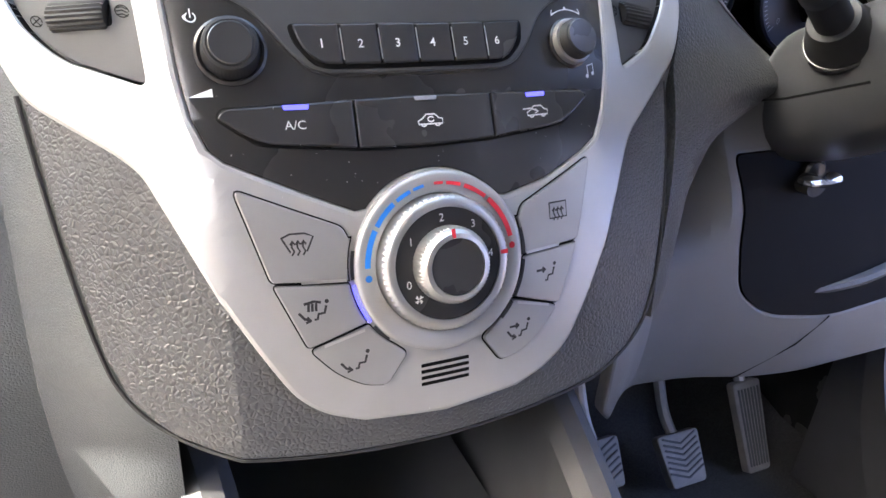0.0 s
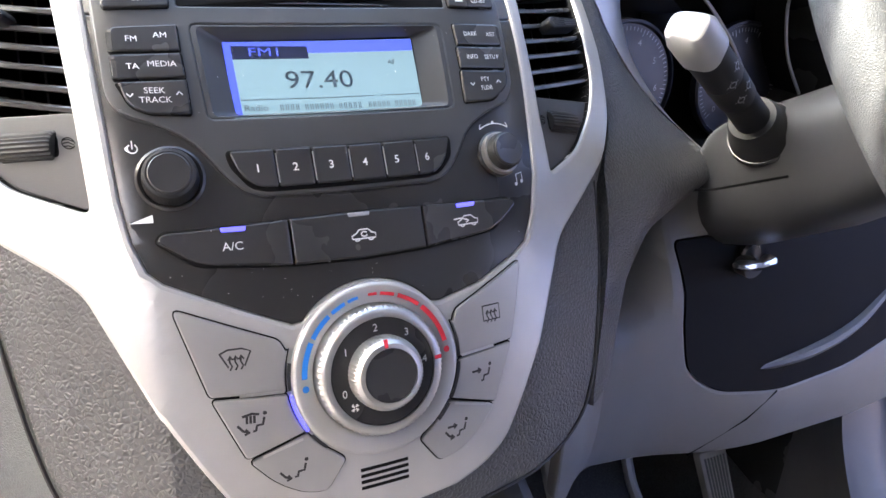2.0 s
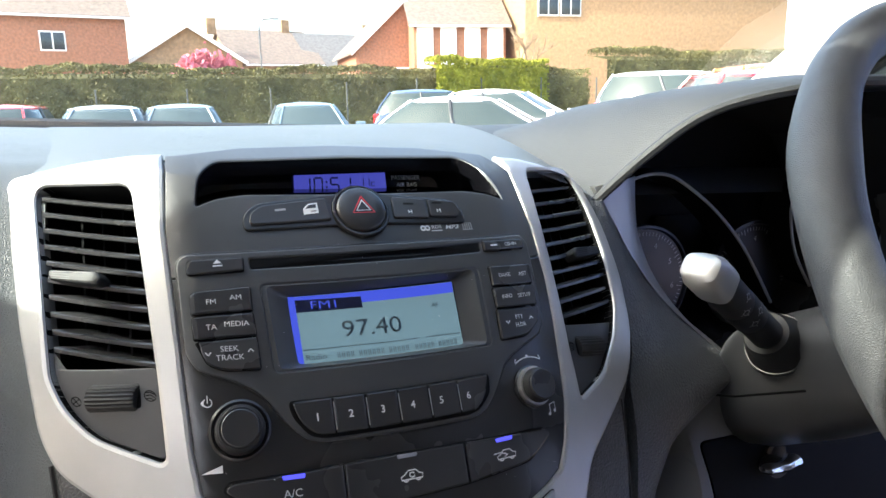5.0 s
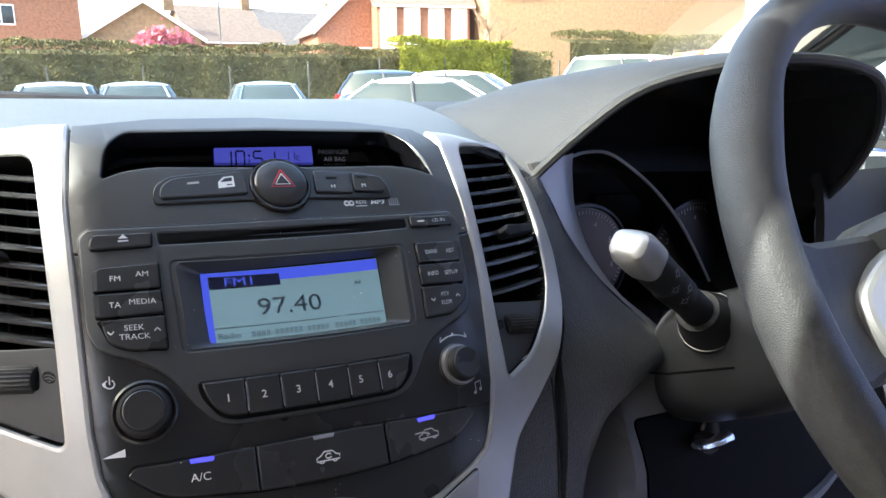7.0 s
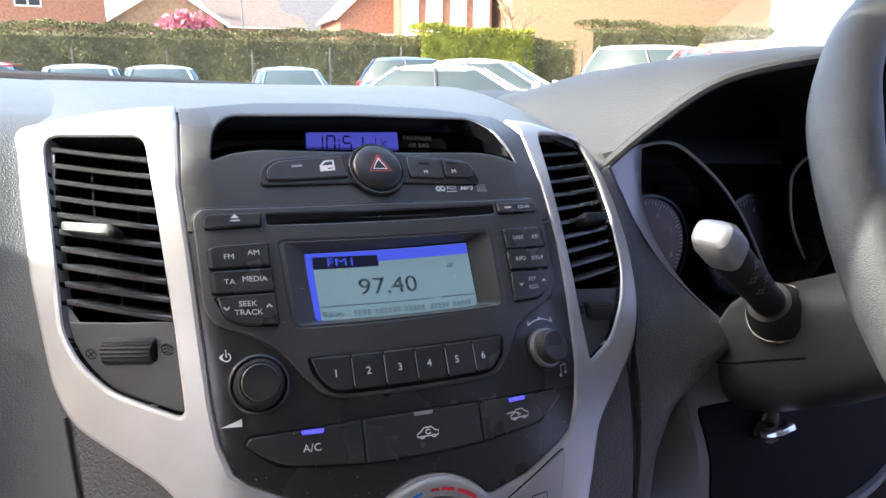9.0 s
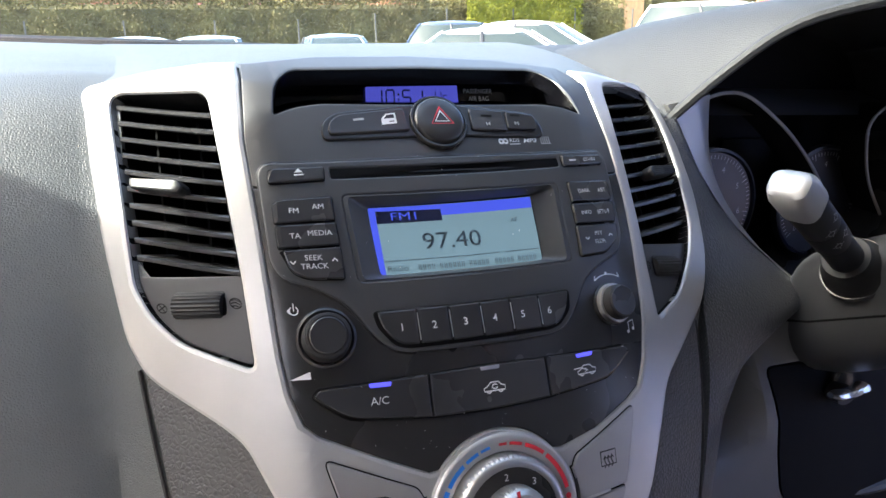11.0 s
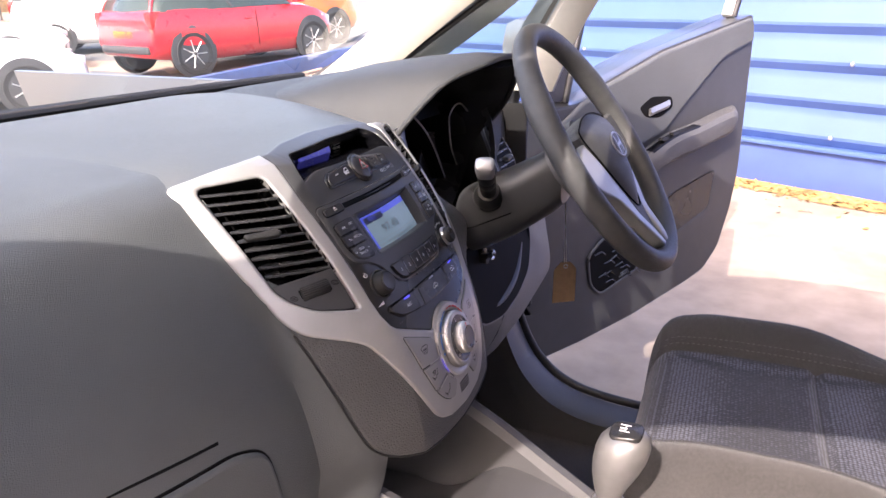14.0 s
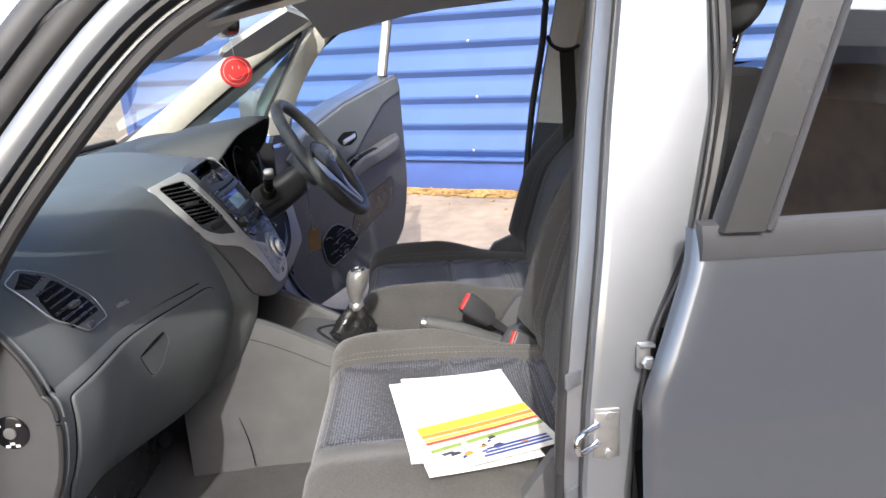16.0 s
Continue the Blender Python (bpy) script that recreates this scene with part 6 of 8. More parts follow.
    part("base_frame", rbox((cx, dy - 0.06, 0.415), (0.44, 0.42, 0.07), 0.01), BLACKP, st, "black seat base")
    for s in (-1, 1):
        part("rail", rbox((cx + s * 0.19, dy - 0.04, 0.393), (0.035, 0.56, 0.025), 0.004), STEEL, st)
        part("side_cover", loft([[(cx + s * x, dy + y, z) for y, z in ((-0.34, 0.56), (-0.33, 0.67), (-0.27, 0.70), (-0.20, 0.672), (-0.15, 0.60), (-0.16, 0.52), (-0.30, 0.50))] for x in (0.252, 0.272, 0.276)], True, True), LOWER, st, "grey plastic hinge cover")
        part("cover_bolt", lathe([(0.008, 0), (0.008, 0.003), (0.005, 0.004), (0.001, 0.003)], (cx + s * 0.276, dy - 0.215, 0.64), (s, 0, 0), 20), STEEL, st)

    def back(u, v):
        """u across, v up the backrest."""
        a = abs(u)
        width = 0.235 + 0.028 * math.sin(math.pi * min(1, v * 0.9 + 0.05)) - 0.085 * sstep(0.72, 1.0, v)
        z = 0.66 + 0.60 * v
        y = -0.245 - 0.235 * v + 0.020 * math.sin(math.pi * v) - lay * (0.038 + 0.062 * sstep(0.42, 0.70, v) - 0.016 * sstep(0.72, 0.95, v))
        hump = 0.062 * math.exp(-((a - 0.84) / 0.20) ** 2) * (1 - 0.8 * sstep(0.6, 0.95, v)) * sstep(0, 0.12, v)
        y += hump
        x = cx + width * u
        if a > 0.88:
            k = (a - 0.88) / 0.12
            y -= 0.12 * k ** 2
            x = cx + width * (0.88 + 0.12 * math.sin(k * math.pi / 2)) * (1 if u > 0 else -1)
        if v > 0.93:
            k = (v - 0.93) / 0.07
            y -= 0.08 * k ** 2
            z -= 0.012 * k ** 2
        if a < 0.62:
            y -= 0.006 * math.exp(-((a - 0.6) / 0.03) ** 2) + 0.006 * math.exp(-((v - 0.62) / 0.012) ** 2)
        return (x, y + dy, z)

    vb = lin(0, 1, 36)
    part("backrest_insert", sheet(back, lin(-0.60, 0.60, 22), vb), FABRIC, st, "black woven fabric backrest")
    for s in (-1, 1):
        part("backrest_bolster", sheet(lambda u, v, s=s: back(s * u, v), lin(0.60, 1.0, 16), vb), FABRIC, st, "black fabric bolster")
        th = bmesh.new()
        for off in (0.63, 0.67):
            ln = [Vector(back(s * off, v)) + Vector((0, 0.0012, 0.0004)) for v in lin(0.04, 0.9, 110)]
            for k in range(0, 108, 2):
                tube([ln[k], ln[k + 1]], 0.0007, 4, th)
        part("back_stitching", th, THREAD, st)
    panel = lambda x, z, h=0: Vector(back((x / 1000) / 0.24, (z / 1000 - 0.66) / 0.60)) + Vector((0, h / 1000, h / 3000))
    lo = rnd([(-118, 760), (-128, 905), (-100, 985), (-60, 1010), (60, 1010), (100, 985), (128, 905), (118, 760)], 30)
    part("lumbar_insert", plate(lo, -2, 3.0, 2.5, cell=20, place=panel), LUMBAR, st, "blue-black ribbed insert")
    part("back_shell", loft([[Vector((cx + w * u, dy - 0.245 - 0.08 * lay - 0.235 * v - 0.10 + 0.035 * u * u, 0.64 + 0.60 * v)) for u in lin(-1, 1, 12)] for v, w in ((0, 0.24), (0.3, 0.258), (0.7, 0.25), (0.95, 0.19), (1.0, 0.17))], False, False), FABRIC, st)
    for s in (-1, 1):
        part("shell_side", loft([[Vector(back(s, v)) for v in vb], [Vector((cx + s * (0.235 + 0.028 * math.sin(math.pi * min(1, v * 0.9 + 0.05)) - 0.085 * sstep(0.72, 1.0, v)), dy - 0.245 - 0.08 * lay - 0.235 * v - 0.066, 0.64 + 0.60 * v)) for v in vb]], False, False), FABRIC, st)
        part("headrest_post", tube([(cx + s * 0.07, dy - 0.515 - 0.08 * lay, 1.22), (cx + s * 0.07, dy - 0.545 - 0.08 * lay, 1.33)], 0.006, 10), CHROME, st, "chrome headrest post")
    rows = []
    for v in lin(-1, 1, 12):
        r = max(0.02, (1 - abs(v) ** 3.0)) ** 0.5
        rows.append([(cx + 0.135 * r * abs(math.cos(t)) ** 0.7 * (1 if math.cos(t) > 0 else -1), dy - 0.535 - 0.08 * lay + 0.055 * r * math.sin(t) - 0.03 * v, 1.375 + 0.092 * v) for t in (2 * math.pi * j / 32 for j in range(32))])
    part("headrest", loft(rows, True, True), FABRIC, st, "black fabric headrest", 60)
    return st


seat(0.37, "driver_seat", "black fabric driver seat with a blue-black ribbed centre", 0.0, 1.0)
seat(-0.37, "passenger_seat", "black fabric passenger seat with papers on the cushion", 0.042, 0.2)

# ---- papers on the passenger seat ----


def paper_stack(x, y, z, w, l, turn, n, label):
    p = thing("paper_sheets", label, "papers", (x, y, z))
    random.seed(5)
    for k in range(n):
        a = radians(turn + random.uniform(-9, 9) * (k > 0))
        ox, oy = (random.uniform(-0.018, 0.018), random.uniform(-0.02, 0.02)) if k else (0, 0)
        zz = z - 0.0016 * k
        fn = lambda u, v: (x + ox + (u * w) * math.cos(a) - (v * l) * math.sin(a), y + oy + (u * w) * math.sin(a) + (v * l) * math.cos(a), zz + 0.010 * (u + 0.1) ** 2 + 0.004 * math.sin(3 * v + k))
        part("sheet", sheet(fn, lin(-0.5, 0.5, 10), lin(-0.5, 0.5, 12), 0.0007), PAPER, p)
    return p


PAPX, PAPY, PAPZ = -0.478, -0.022, 0.664
paper_stack(PAPX, PAPY, PAPZ, 0.195, 0.297, 95, 5, "fanned white paper sheets lying on the passenger seat")
bro = thing("service_brochure", "printed booklet with yellow and red streaks on the papers", "booklet", (-0.545, -0.06, 0.70))
PALETTE = [("yellow_print", (0.75, 0.55, 0.05)), ("orange_print", (0.75, 0.28, 0.04)), ("red_streak_print", (0.6, 0.08, 0.04)), ("dark_photo_print", (0.05, 0.05, 0.06)), ("navy_print", (0.03, 0.06, 0.25)), ("pale_print", (0.7, 0.68, 0.6)), ("green_print", (0.25, 0.35, 0.08))]
PM = {k: mat(k, c, 0.35, 0, 0.15, 60) for k, c in PALETTE}
ba = radians(288)


def on_bro(x, z, h=0):
    """x across, z along the booklet, in millimetres."""
    u, v = x / 1000, z / 1000
    return Vector((-0.565 + u * math.cos(ba) - v * math.sin(ba), -0.060 + u * math.sin(ba) + v * math.cos(ba), 0.6715 + 0.10 * u * u + h / 1000))


part("cover", plate([(-105, -74), (105, -74), (105, 74), (-105, 74)], -1.2, 0.3, 0.1, cell=20, place=on_bro), PM["pale_print"], bro)
for (z0, z1, b0, b1, nm) in ((44, 70, 0, -8, "yellow_print"), (34, 46, -4, -10, "orange_print"), (26, 34, -6, -14, "yellow_print"), (18, 27, -8, -16, "red_streak_print"), (8, 18, -6, -20, "pale_print"), (-2, 9, -8, -22, "green_print")):
    part("streak", plate([(-105, z0 + b1 + 6), (0, z0 + b0), (104, z0 + b0 + 3), (104, z1 + b0 + 2), (0, z1 + b0), (-105, z1 + b1 + 5)], 0, 0.6, 0.05, cell=30, place=on_bro), PM[nm], bro)
random.seed(9)
for k in range(16):
    x, z = random.uniform(-95, 60), random.uniform(-52, -6)
    w, h = random.uniform(8, 26), random.uniform(5, 13)
    part("picture_patch", plate(rnd([(x, z), (x + w, z + 3), (x + w - 4, z + h), (x + 2, z + h - 2)], 2), 0, 0.75, 0.05, cell=40, place=on_bro), PM[("dark_photo_print", "dark_photo_print", "navy_print", "pale_print", "orange_print")[k % 5]], bro)
for k in range(3):
    part("text_bar", plate([(-30 + k * 6, -62 + k * 9), (92, -62 + k * 9), (92, -57 + k * 9), (-30 + k * 6, -57 + k * 9)], 0, 0.8, 0.05, cell=60, place=on_bro), PM["navy_print"], bro)

# ---- cabin floor, sills, bulkhead ----
tagged(part("floor", sheet(lambda x, y: (x, y, 0.375 + 0.16 * sstep(0.62, 1.0, y) + 0.012 * math.sin(9 * x) * math.sin(7 * y) * 0.3), lin(-0.70, 0.70, 40), lin(-1.4, 1.1, 50), 0.02), CARPET), "charcoal carpet on the car floor", "floor", "", "structure")
tagged(part("wall_bulkhead", sheet(lambda x, z: (x, 0.90 + 0.25 * (0.7 - z) if z < 0.7 else 0.90, z), lin(-0.72, 0.72, 20), lin(0.36, 1.06, 14), 0.02), CARPET), "dark felt bulkhead behind the pedals", "wall", "", "structure")
under = thing("footwell_trim", "dark plastic trim under the glovebox with a screw", "trim panel", (-0.3, 0.66, 0.47))
part("panel", sheet(lambda x, v: (x, 0.64 + 0.05 * v, 0.60 - 0.19 * v), lin(-0.68, -0.14, 14), lin(0, 1, 8), 0.008), BLACKP, under)
part("screw", lathe([(0.020, 0), (0.017, 0.004), (0.010, 0.003), (0.009, -0.002), (0.001, -0.002)], (-0.155, 0.655, 0.475), (-0.35, -0.9, 0.25), 28), RUBBER, under, "recessed plug")
sill_path = [(0.66, 0.85, 0.60), (0.655, 0.74, 0.56), (0.655, 0.64, 0.50), (0.66, 0.52, 0.445), (0.665, 0.36, 0.425), (0.665, 0.1, 0.42), (0.665, -0.3, 0.42), (0.66, -0.42, 0.47)]
driver_sill = [(0.66, 0.56, 0.80), (0.66, 0.535, 0.71), (0.66, 0.518, 0.64), (0.66, 0.498, 0.575), (0.66, 0.462, 0.508), (0.66, 0.40, 0.455), (0.66, 0.30, 0.43), (0.665, 0.1, 0.42), (0.665, -0.3, 0.42), (0.66, -0.42, 0.47)]
for s in (1, -1):
    sil = thing("door_sill", "grey plastic door sill trim with a rubber seal", "sill", (s * 0.7, 0.1, 0.40), "door sills")
    pts = smooth_line([(s * x, y, z) for x, y, z in (driver_sill if s > 0 else sill_path)], 6)
    part("kick_trim", loft([[p + Vector((s * a, 0, b)) for p in pts] for a, b in ((-0.06, -0.08), (-0.055, -0.01), (-0.03, 0.006), (0.02, 0.004), (0.03, -0.01))], False, False), TRIMBLACK, sil, "dark grey plastic kick trim")
    part("side_wall", loft([[p + Vector((-s * 0.055, 0, -0.012)) for p in pts], [Vector((p.x - s * 0.057, p.y, 0.34)) for p in pts]], False, False), TRIMBLACK, sil)
    part("seal", tube([p + Vector((s * 0.035, 0, 0.006)) for p in pts], 0.009, 10), SEAL, sil, "black rubber seal")
    part("outer_sill", loft([[p + Vector((s * a, 0, b)) for p in pts if s < 0 or p.z < 0.5] for a, b in ((0.03, -0.01), (0.075, -0.03), (0.11, -0.05), (0.13, -0.10), (0.12, -0.17))], False, False), PAINT, sil, "silver-grey painted sill")

# ---- body shell: pillars, roof, glass ----
ROOF = [(0.30, 1.475), (0.0, 1.535), (-0.4, 1.56), (-1.0, 1.55), (-1.5, 1.50)]
shell = thing("hatchback_car", "silver-grey metallic hatchback shell with its front doors open", "car", (0, -0.2, 0.3))
part("roof", sheet(lambda x, v: (x, *[(ROOF[min(int(v), 3)][k] + (ROOF[min(int(v), 3) + 1][k] - ROOF[min(int(v), 3)][k]) * (v - min(int(v), 3))) - (0.07 * (x / 0.62) ** 2 if k else 0) for k in (0, 1)]), lin(-0.64, 0.64, 20), lin(0, 4, 16), 0.03), PAINT, shell, "painted roof")
part("headliner", sheet(lambda x, v: (x, *[(ROOF[min(int(v), 3)][k] + (ROOF[min(int(v), 3) + 1][k] - ROOF[min(int(v), 3)][k]) * (v - min(int(v), 3))) - (0.07 * (x / 0.62) ** 2 + 0.045 if k else 0) for k in (0, 1)]), lin(-0.62, 0.62, 16), lin(0, 4, 14), 0.008), HEADLINER, shell, "pale headliner")


def strap(a_pts, b_pts, thick, material, name, label, steps=6):
    """A flat curved bar between two edge lines."""
    A, B = smooth_line(a_pts, steps), smooth_line(b_pts, steps)
    rows = [A, [p.lerp(q, 0.08) + thick for p, q in zip(A, B)], [p.lerp(q, 0.5) + thick * 1.35 for p, q in zip(A, B)], [p.lerp(q, 0.92) + thick for p, q in zip(A, B)], B]
    back = [[p.lerp(q, 0.5) - thick * 0.5 for p, q in zip(A, B)]]
    return part(name, loft(rows + back, False, False, None, True), material, shell, label)


for s in (1, -1):
    X = lambda x: s * x
    RB, QF, QZ, HP = (-0.19, 0.0, 0.0, 0.0) if s > 0 else (0.0, 0.05, 0.03, 0.13)
    # windscreen pillar
    strap([(X(0.66), 0.955, 1.075), (X(0.645), 0.72, 1.235), (X(0.63), 0.50, 1.38), (X(0.60), 0.33, 1.462)], [(X(0.69), 0.82, 1.075), (X(0.675), 0.60, 1.235), (X(0.655), 0.38, 1.375), (X(0.625), 0.20, 1.452)], Vector((-s * 0.022, -0.012, -0.006)), CREAM, "windscreen_pillar", "cream trimmed windscreen pillar")
    if s > 0:
        # door post behind the quarter light
        strap([(X(0.695), 0.545, 1.065), (X(0.685), 0.47, 1.19), (X(0.672), 0.40, 1.30), (X(0.655), 0.34, 1.385)], [(X(0.70), 0.455, 1.065), (X(0.69), 0.40, 1.19), (X(0.675), 0.32, 1.31), (X(0.655), 0.20, 1.43)], Vector((-s * 0.018, -0.008, 0)), CREAM if s > 0 else PAINT, "quarter_post", "cream quarter light post" if s > 0 else "")
    # cant rail along the roof
    strap([(X(0.60), 0.33, 1.462), (X(0.595), 0.05, 1.50), (X(0.59), -0.4, 1.515), (X(0.59), -1.2, 1.49)], [(X(0.65), 0.22, 1.435), (X(0.65), 0.0, 1.462), (X(0.65), -0.4, 1.475), (X(0.65), -1.2, 1.455)], Vector((-s * 0.01, 0, -0.02)), CREAM, "cant_rail", "cream roof rail trim")
    if s > 0:
        part("quarter_glass", loft([[(X(0.685), 0.80, 1.085), (X(0.69), 0.55, 1.075), (X(0.66), 0.37, 1.365)], [(X(0.688), 0.80, 1.085), (X(0.693), 0.55, 1.075), (X(0.663), 0.37, 1.365)]], True, True), GLASS, shell, "triangular quarter glass")
        part("quarter_seal", tube([(X(0.684), 0.81, 1.083), (X(0.655), 0.365, 1.373), (X(0.689), 0.545, 1.073)], 0.006, 8, None, True), SEAL, shell)
    # outer skin of the pillar and the wing
    strap([(X(0.70), 1.02, 1.06), (X(0.70), 0.70, 1.235), (X(0.68), 0.45, 1.40), (X(0.645), 0.25, 1.49), (X(0.62), -0.2, 1.545), (X(0.62), -1.2, 1.53)], [(X(0.76), 0.80, 1.055), (X(0.745), 0.58 + QF, 1.20 + QZ), (X(0.725), 0.36 + QF * 0.6, 1.36 + QZ), (X(0.70), 0.12, 1.455), (X(0.68), -0.2, 1.49), (X(0.68), -1.2, 1.47)], Vector((s * 0.012, 0, 0.012)), PAINT, "roof_side", "silver-grey painted pillar")
    if s > 0:
        # door opening seal
        sp = smooth_line([(X(0.735), 0.50, 0.58), (X(0.735), 0.505, 0.80), (X(0.735), 0.555, 0.99), (X(0.73), 0.47, 1.185), (X(0.715), 0.345, 1.31), (X(0.70), 0.20, 1.405), (X(0.685), 0.0, 1.455), (X(0.68), -0.16 + RB, 1.46), (X(0.70), -0.20 + RB, 1.36), (X(0.75), -0.165 + RB, 1.10), (X(0.77), -0.14 + RB, 0.85), (X(0.77), -0.13 + RB, 0.60)], 6)
        part("door_seal", tube(sp, 0.011, 10), SEAL, shell, "black rubber door seal")
        part("door_frame_flange", loft([[p + Vector((-s * 0.004, 0.0, 0)) for p in sp], [p + Vector((s * 0.03, 0.012 if i < 20 else -0.006, 0.012 if 15 < i < 45 else 0)) for i, p in enumerate(sp)], [p + Vector((s * 0.045, 0.05 if i < 30 else -0.01, 0.035 if 15 < i < 45 else 0)) for i, p in enumerate(sp)]], False, False), PAINT, shell)
    else:
        edge = smooth_line([(0.70, 0.56), (0.69, 0.72), (0.66, 0.86), (0.62, 0.975), (0.575, 1.06), (0.472, 1.185), (0.345, 1.318), (0.236, 1.383), (0.10, 1.425), (-0.06, 1.448), (-0.16, 1.452)], 6)

        def along(off, x):
            out = []
            for i, p in enumerate(edge):
                d = (edge[min(i + 1, len(edge) - 1)] - edge[max(i - 1, 0)]).normalized()
                lean_in = 0.05 * sstep(1.1, 1.45, p.y)
                out.append(Vector((-x + lean_in, p.x + d.y * off, p.y - d.x * off)))
            return out

        for nm, o0, o1, x, m_, lab in (("door_seal", 0.0, 0.022, 0.752, SEAL, "black rubber door seal"), ("inner_flange", 0.022, 0.030, 0.742, PAINT, ""), ("door_seal", 0.030, 0.044, 0.757, SEAL, "black rubber door seal"), ("door_frame_flange", 0.044, 0.078, 0.765, PAINT, "silver-grey painted door flange"), ("quarter_seal", 0.078, 0.112, 0.768, SEAL, "black rubber seal"), ("quarter_frame", 0.112, 0.145, 0.774, TRIMBLACK, "matt grey quarter light frame")):
            part(nm, loft([along(o0, x - 0.02), along(o0 + 0.002, x - 0.004), along(o0 * 0.7 + o1 * 0.3, x), along(o0 * 0.3 + o1 * 0.7, x), along(o1 - 0.002, x - 0.004), along(o1, x - 0.02)], False, False), m_, shell, lab)
        part("quarter_glass", loft([[(-0.745 + k, 0.90, 1.075), (-0.752 + k, 0.66, 1.085), (-0.715 + k, 0.40, 1.37), (-0.72 + k, 0.47, 1.345)] for k in (0, 0.003)], True, True), GLASS, shell, "triangular quarter glass")
    # hinge pillar ahead of the door opening
    part("kick_panel", sheet(lambda y, z: (X(0.690), y, z), lin(0.50 if s > 0 else 0.66, 1.0, 6), lin(0.33, 1.04, 6), 0.008), BLACKP, shell, "black plastic kick panel")
    if s > 0:
        for k_, (xa, ya) in enumerate(((0.735, 0.515), (0.765, 0.53), (0.79, 0.56))):
            part("pillar_seal", tube(smooth_line([(xa, ya + 0.02, 0.50), (xa, ya, 0.62), (xa, ya + 0.005, 0.80), (xa, ya + 0.04, 0.99)], 6), 0.016 - 0.003 * k_, 10), SEAL, shell, "black rubber seal")
        part("pillar_face", loft([[(0.70, 0.512, z), (0.80, 0.545, z), (0.80, 0.62, z), (0.70, 0.62, z)] for z in (0.46, 0.6, 0.8, 1.03)], True, True), TRIMBLACK, shell, "dark painted hinge pillar")
    part("hinge_pillar", loft([[(X(0.70), 0.60 + HP, z), (X(0.76), 0.60 + HP, z), (X(0.80), 0.64 + HP, z), (X(0.80), 0.78 + HP, z), (X(0.70), 0.80 + HP, z)] for z in (0.40, 0.6, 0.8, 1.0, 1.06)], True, True), PAINT, shell, "painted hinge pillar")
    part("wing", sheet(lambda y, z: (X(0.83 - 0.05 * sstep(0.85, 1.06, z) - 0.05 * (1.6 - y) * 0), y, z), lin(0.80 + HP, 2.0, 8), lin(0.45, 1.05, 8), 0.01), PAINT, shell, "painted front wing")
    # centre pillar
    bp = [(0.42, -0.14, -0.225, 0.80), (0.60, -0.138, -0.222, 0.805), (0.73, -0.135, -0.222, 0.81), (0.85, -0.140, -0.232, 0.81), (0.95, -0.150, -0.250, 0.80), (1.05, -0.165, -0.285, 0.775), (1.22, -0.185, -0.306, 0.735), (1.35, -0.205, -0.312, 0.70), (1.46, -0.22, -0.315, 0.665)]
    bp = [(z, y0 + RB, y1 + RB - (0.0 if s > 0 else 0.010 + 0.036 * sstep(0.9, 1.2, z)), x) for z, y0, y1, x in bp]
    TR = 0.0 if s > 0 else 0.075
    rows = []
    for z, y0, y1, x in bp:
        rows.append([(X(x - 0.13), y0 - 0.085, z), (X(x - 0.035), y0 - 0.012, z), (X(x - 0.02), y0 - 0.012, z), (X(x - 0.005), y0 - 0.03, z), (X(x + 0.012), y0 - 0.036, z), (X(x + 0.016), y0 - 0.045, z), (X(x + 0.016), y1 + 0.012, z), (X(x + 0.006), y1, z), (X(x - 0.03), y1 - 0.008, z), (X(x - 0.13), y1 - 0.08 + TR * 0.8, z)])
    part("centre_pillar", loft(rows, True, True), PAINT, shell, "silver-grey centre pillar")
    inner_b = [[(X(x - 0.128), y0 - 0.088, z), (X(x - 0.150), y0 - 0.10, z), (X(x - 0.150), y1 - 0.09 + TR, z), (X(x - 0.128), y1 - 0.12 + TR, z)] for z, y0, y1, x in bp]
    part("pillar_trim_low", loft(inner_b[:6], True, True), BLACKP, shell, "black lower pillar trim")
    part("pillar_trim", loft([[a for a in r] for r in inner_b[5:]], True, True), CREAM, shell, "cream upper pillar trim")
    for nm, seg, m_, lab in (("pillar_face_low", bp[:6], TRIMBLACK, "black lower pillar trim"), ("pillar_face", bp[5:], CREAM, "cream upper pillar trim")):
        part(nm, loft([[(X(x - 0.134), y0 - 0.090, z), (X(x - 0.136), y0 - 0.078, z), (X(x - 0.050), y0 - 0.012, z), (X(x - 0.043), y0 - 0.017, z)] for z, y0, y1, x in seg], True, True), m_, shell, lab)
    part("pillar_ridge", tube(smooth_line([(X(x + 0.018), y1 + 0.004, z) for z, y0, y1, x in bp[3:]], 4), 0.004, 8), SEAL, shell)
    part("pillar_groove", tube(smooth_line([(X(x - 0.004), y0 - 0.034, z) for z, y0, y1, x in bp], 4), 0.006, 8), SEAL, shell)
    if s < 0:
        part("opening_seal", tube(smooth_line([(X(x - 0.040), y0 - 0.016, z) for z, y0, y1, x in bp], 4), 0.014, 10), SEAL, shell, "black rubber door seal")
    part("rear_seal", tube(smooth_line([(X(x + 0.006), y1 - 0.012, z) for z, y0, y1, x in bp[4:]], 4), 0.010, 8), SEAL, shell)
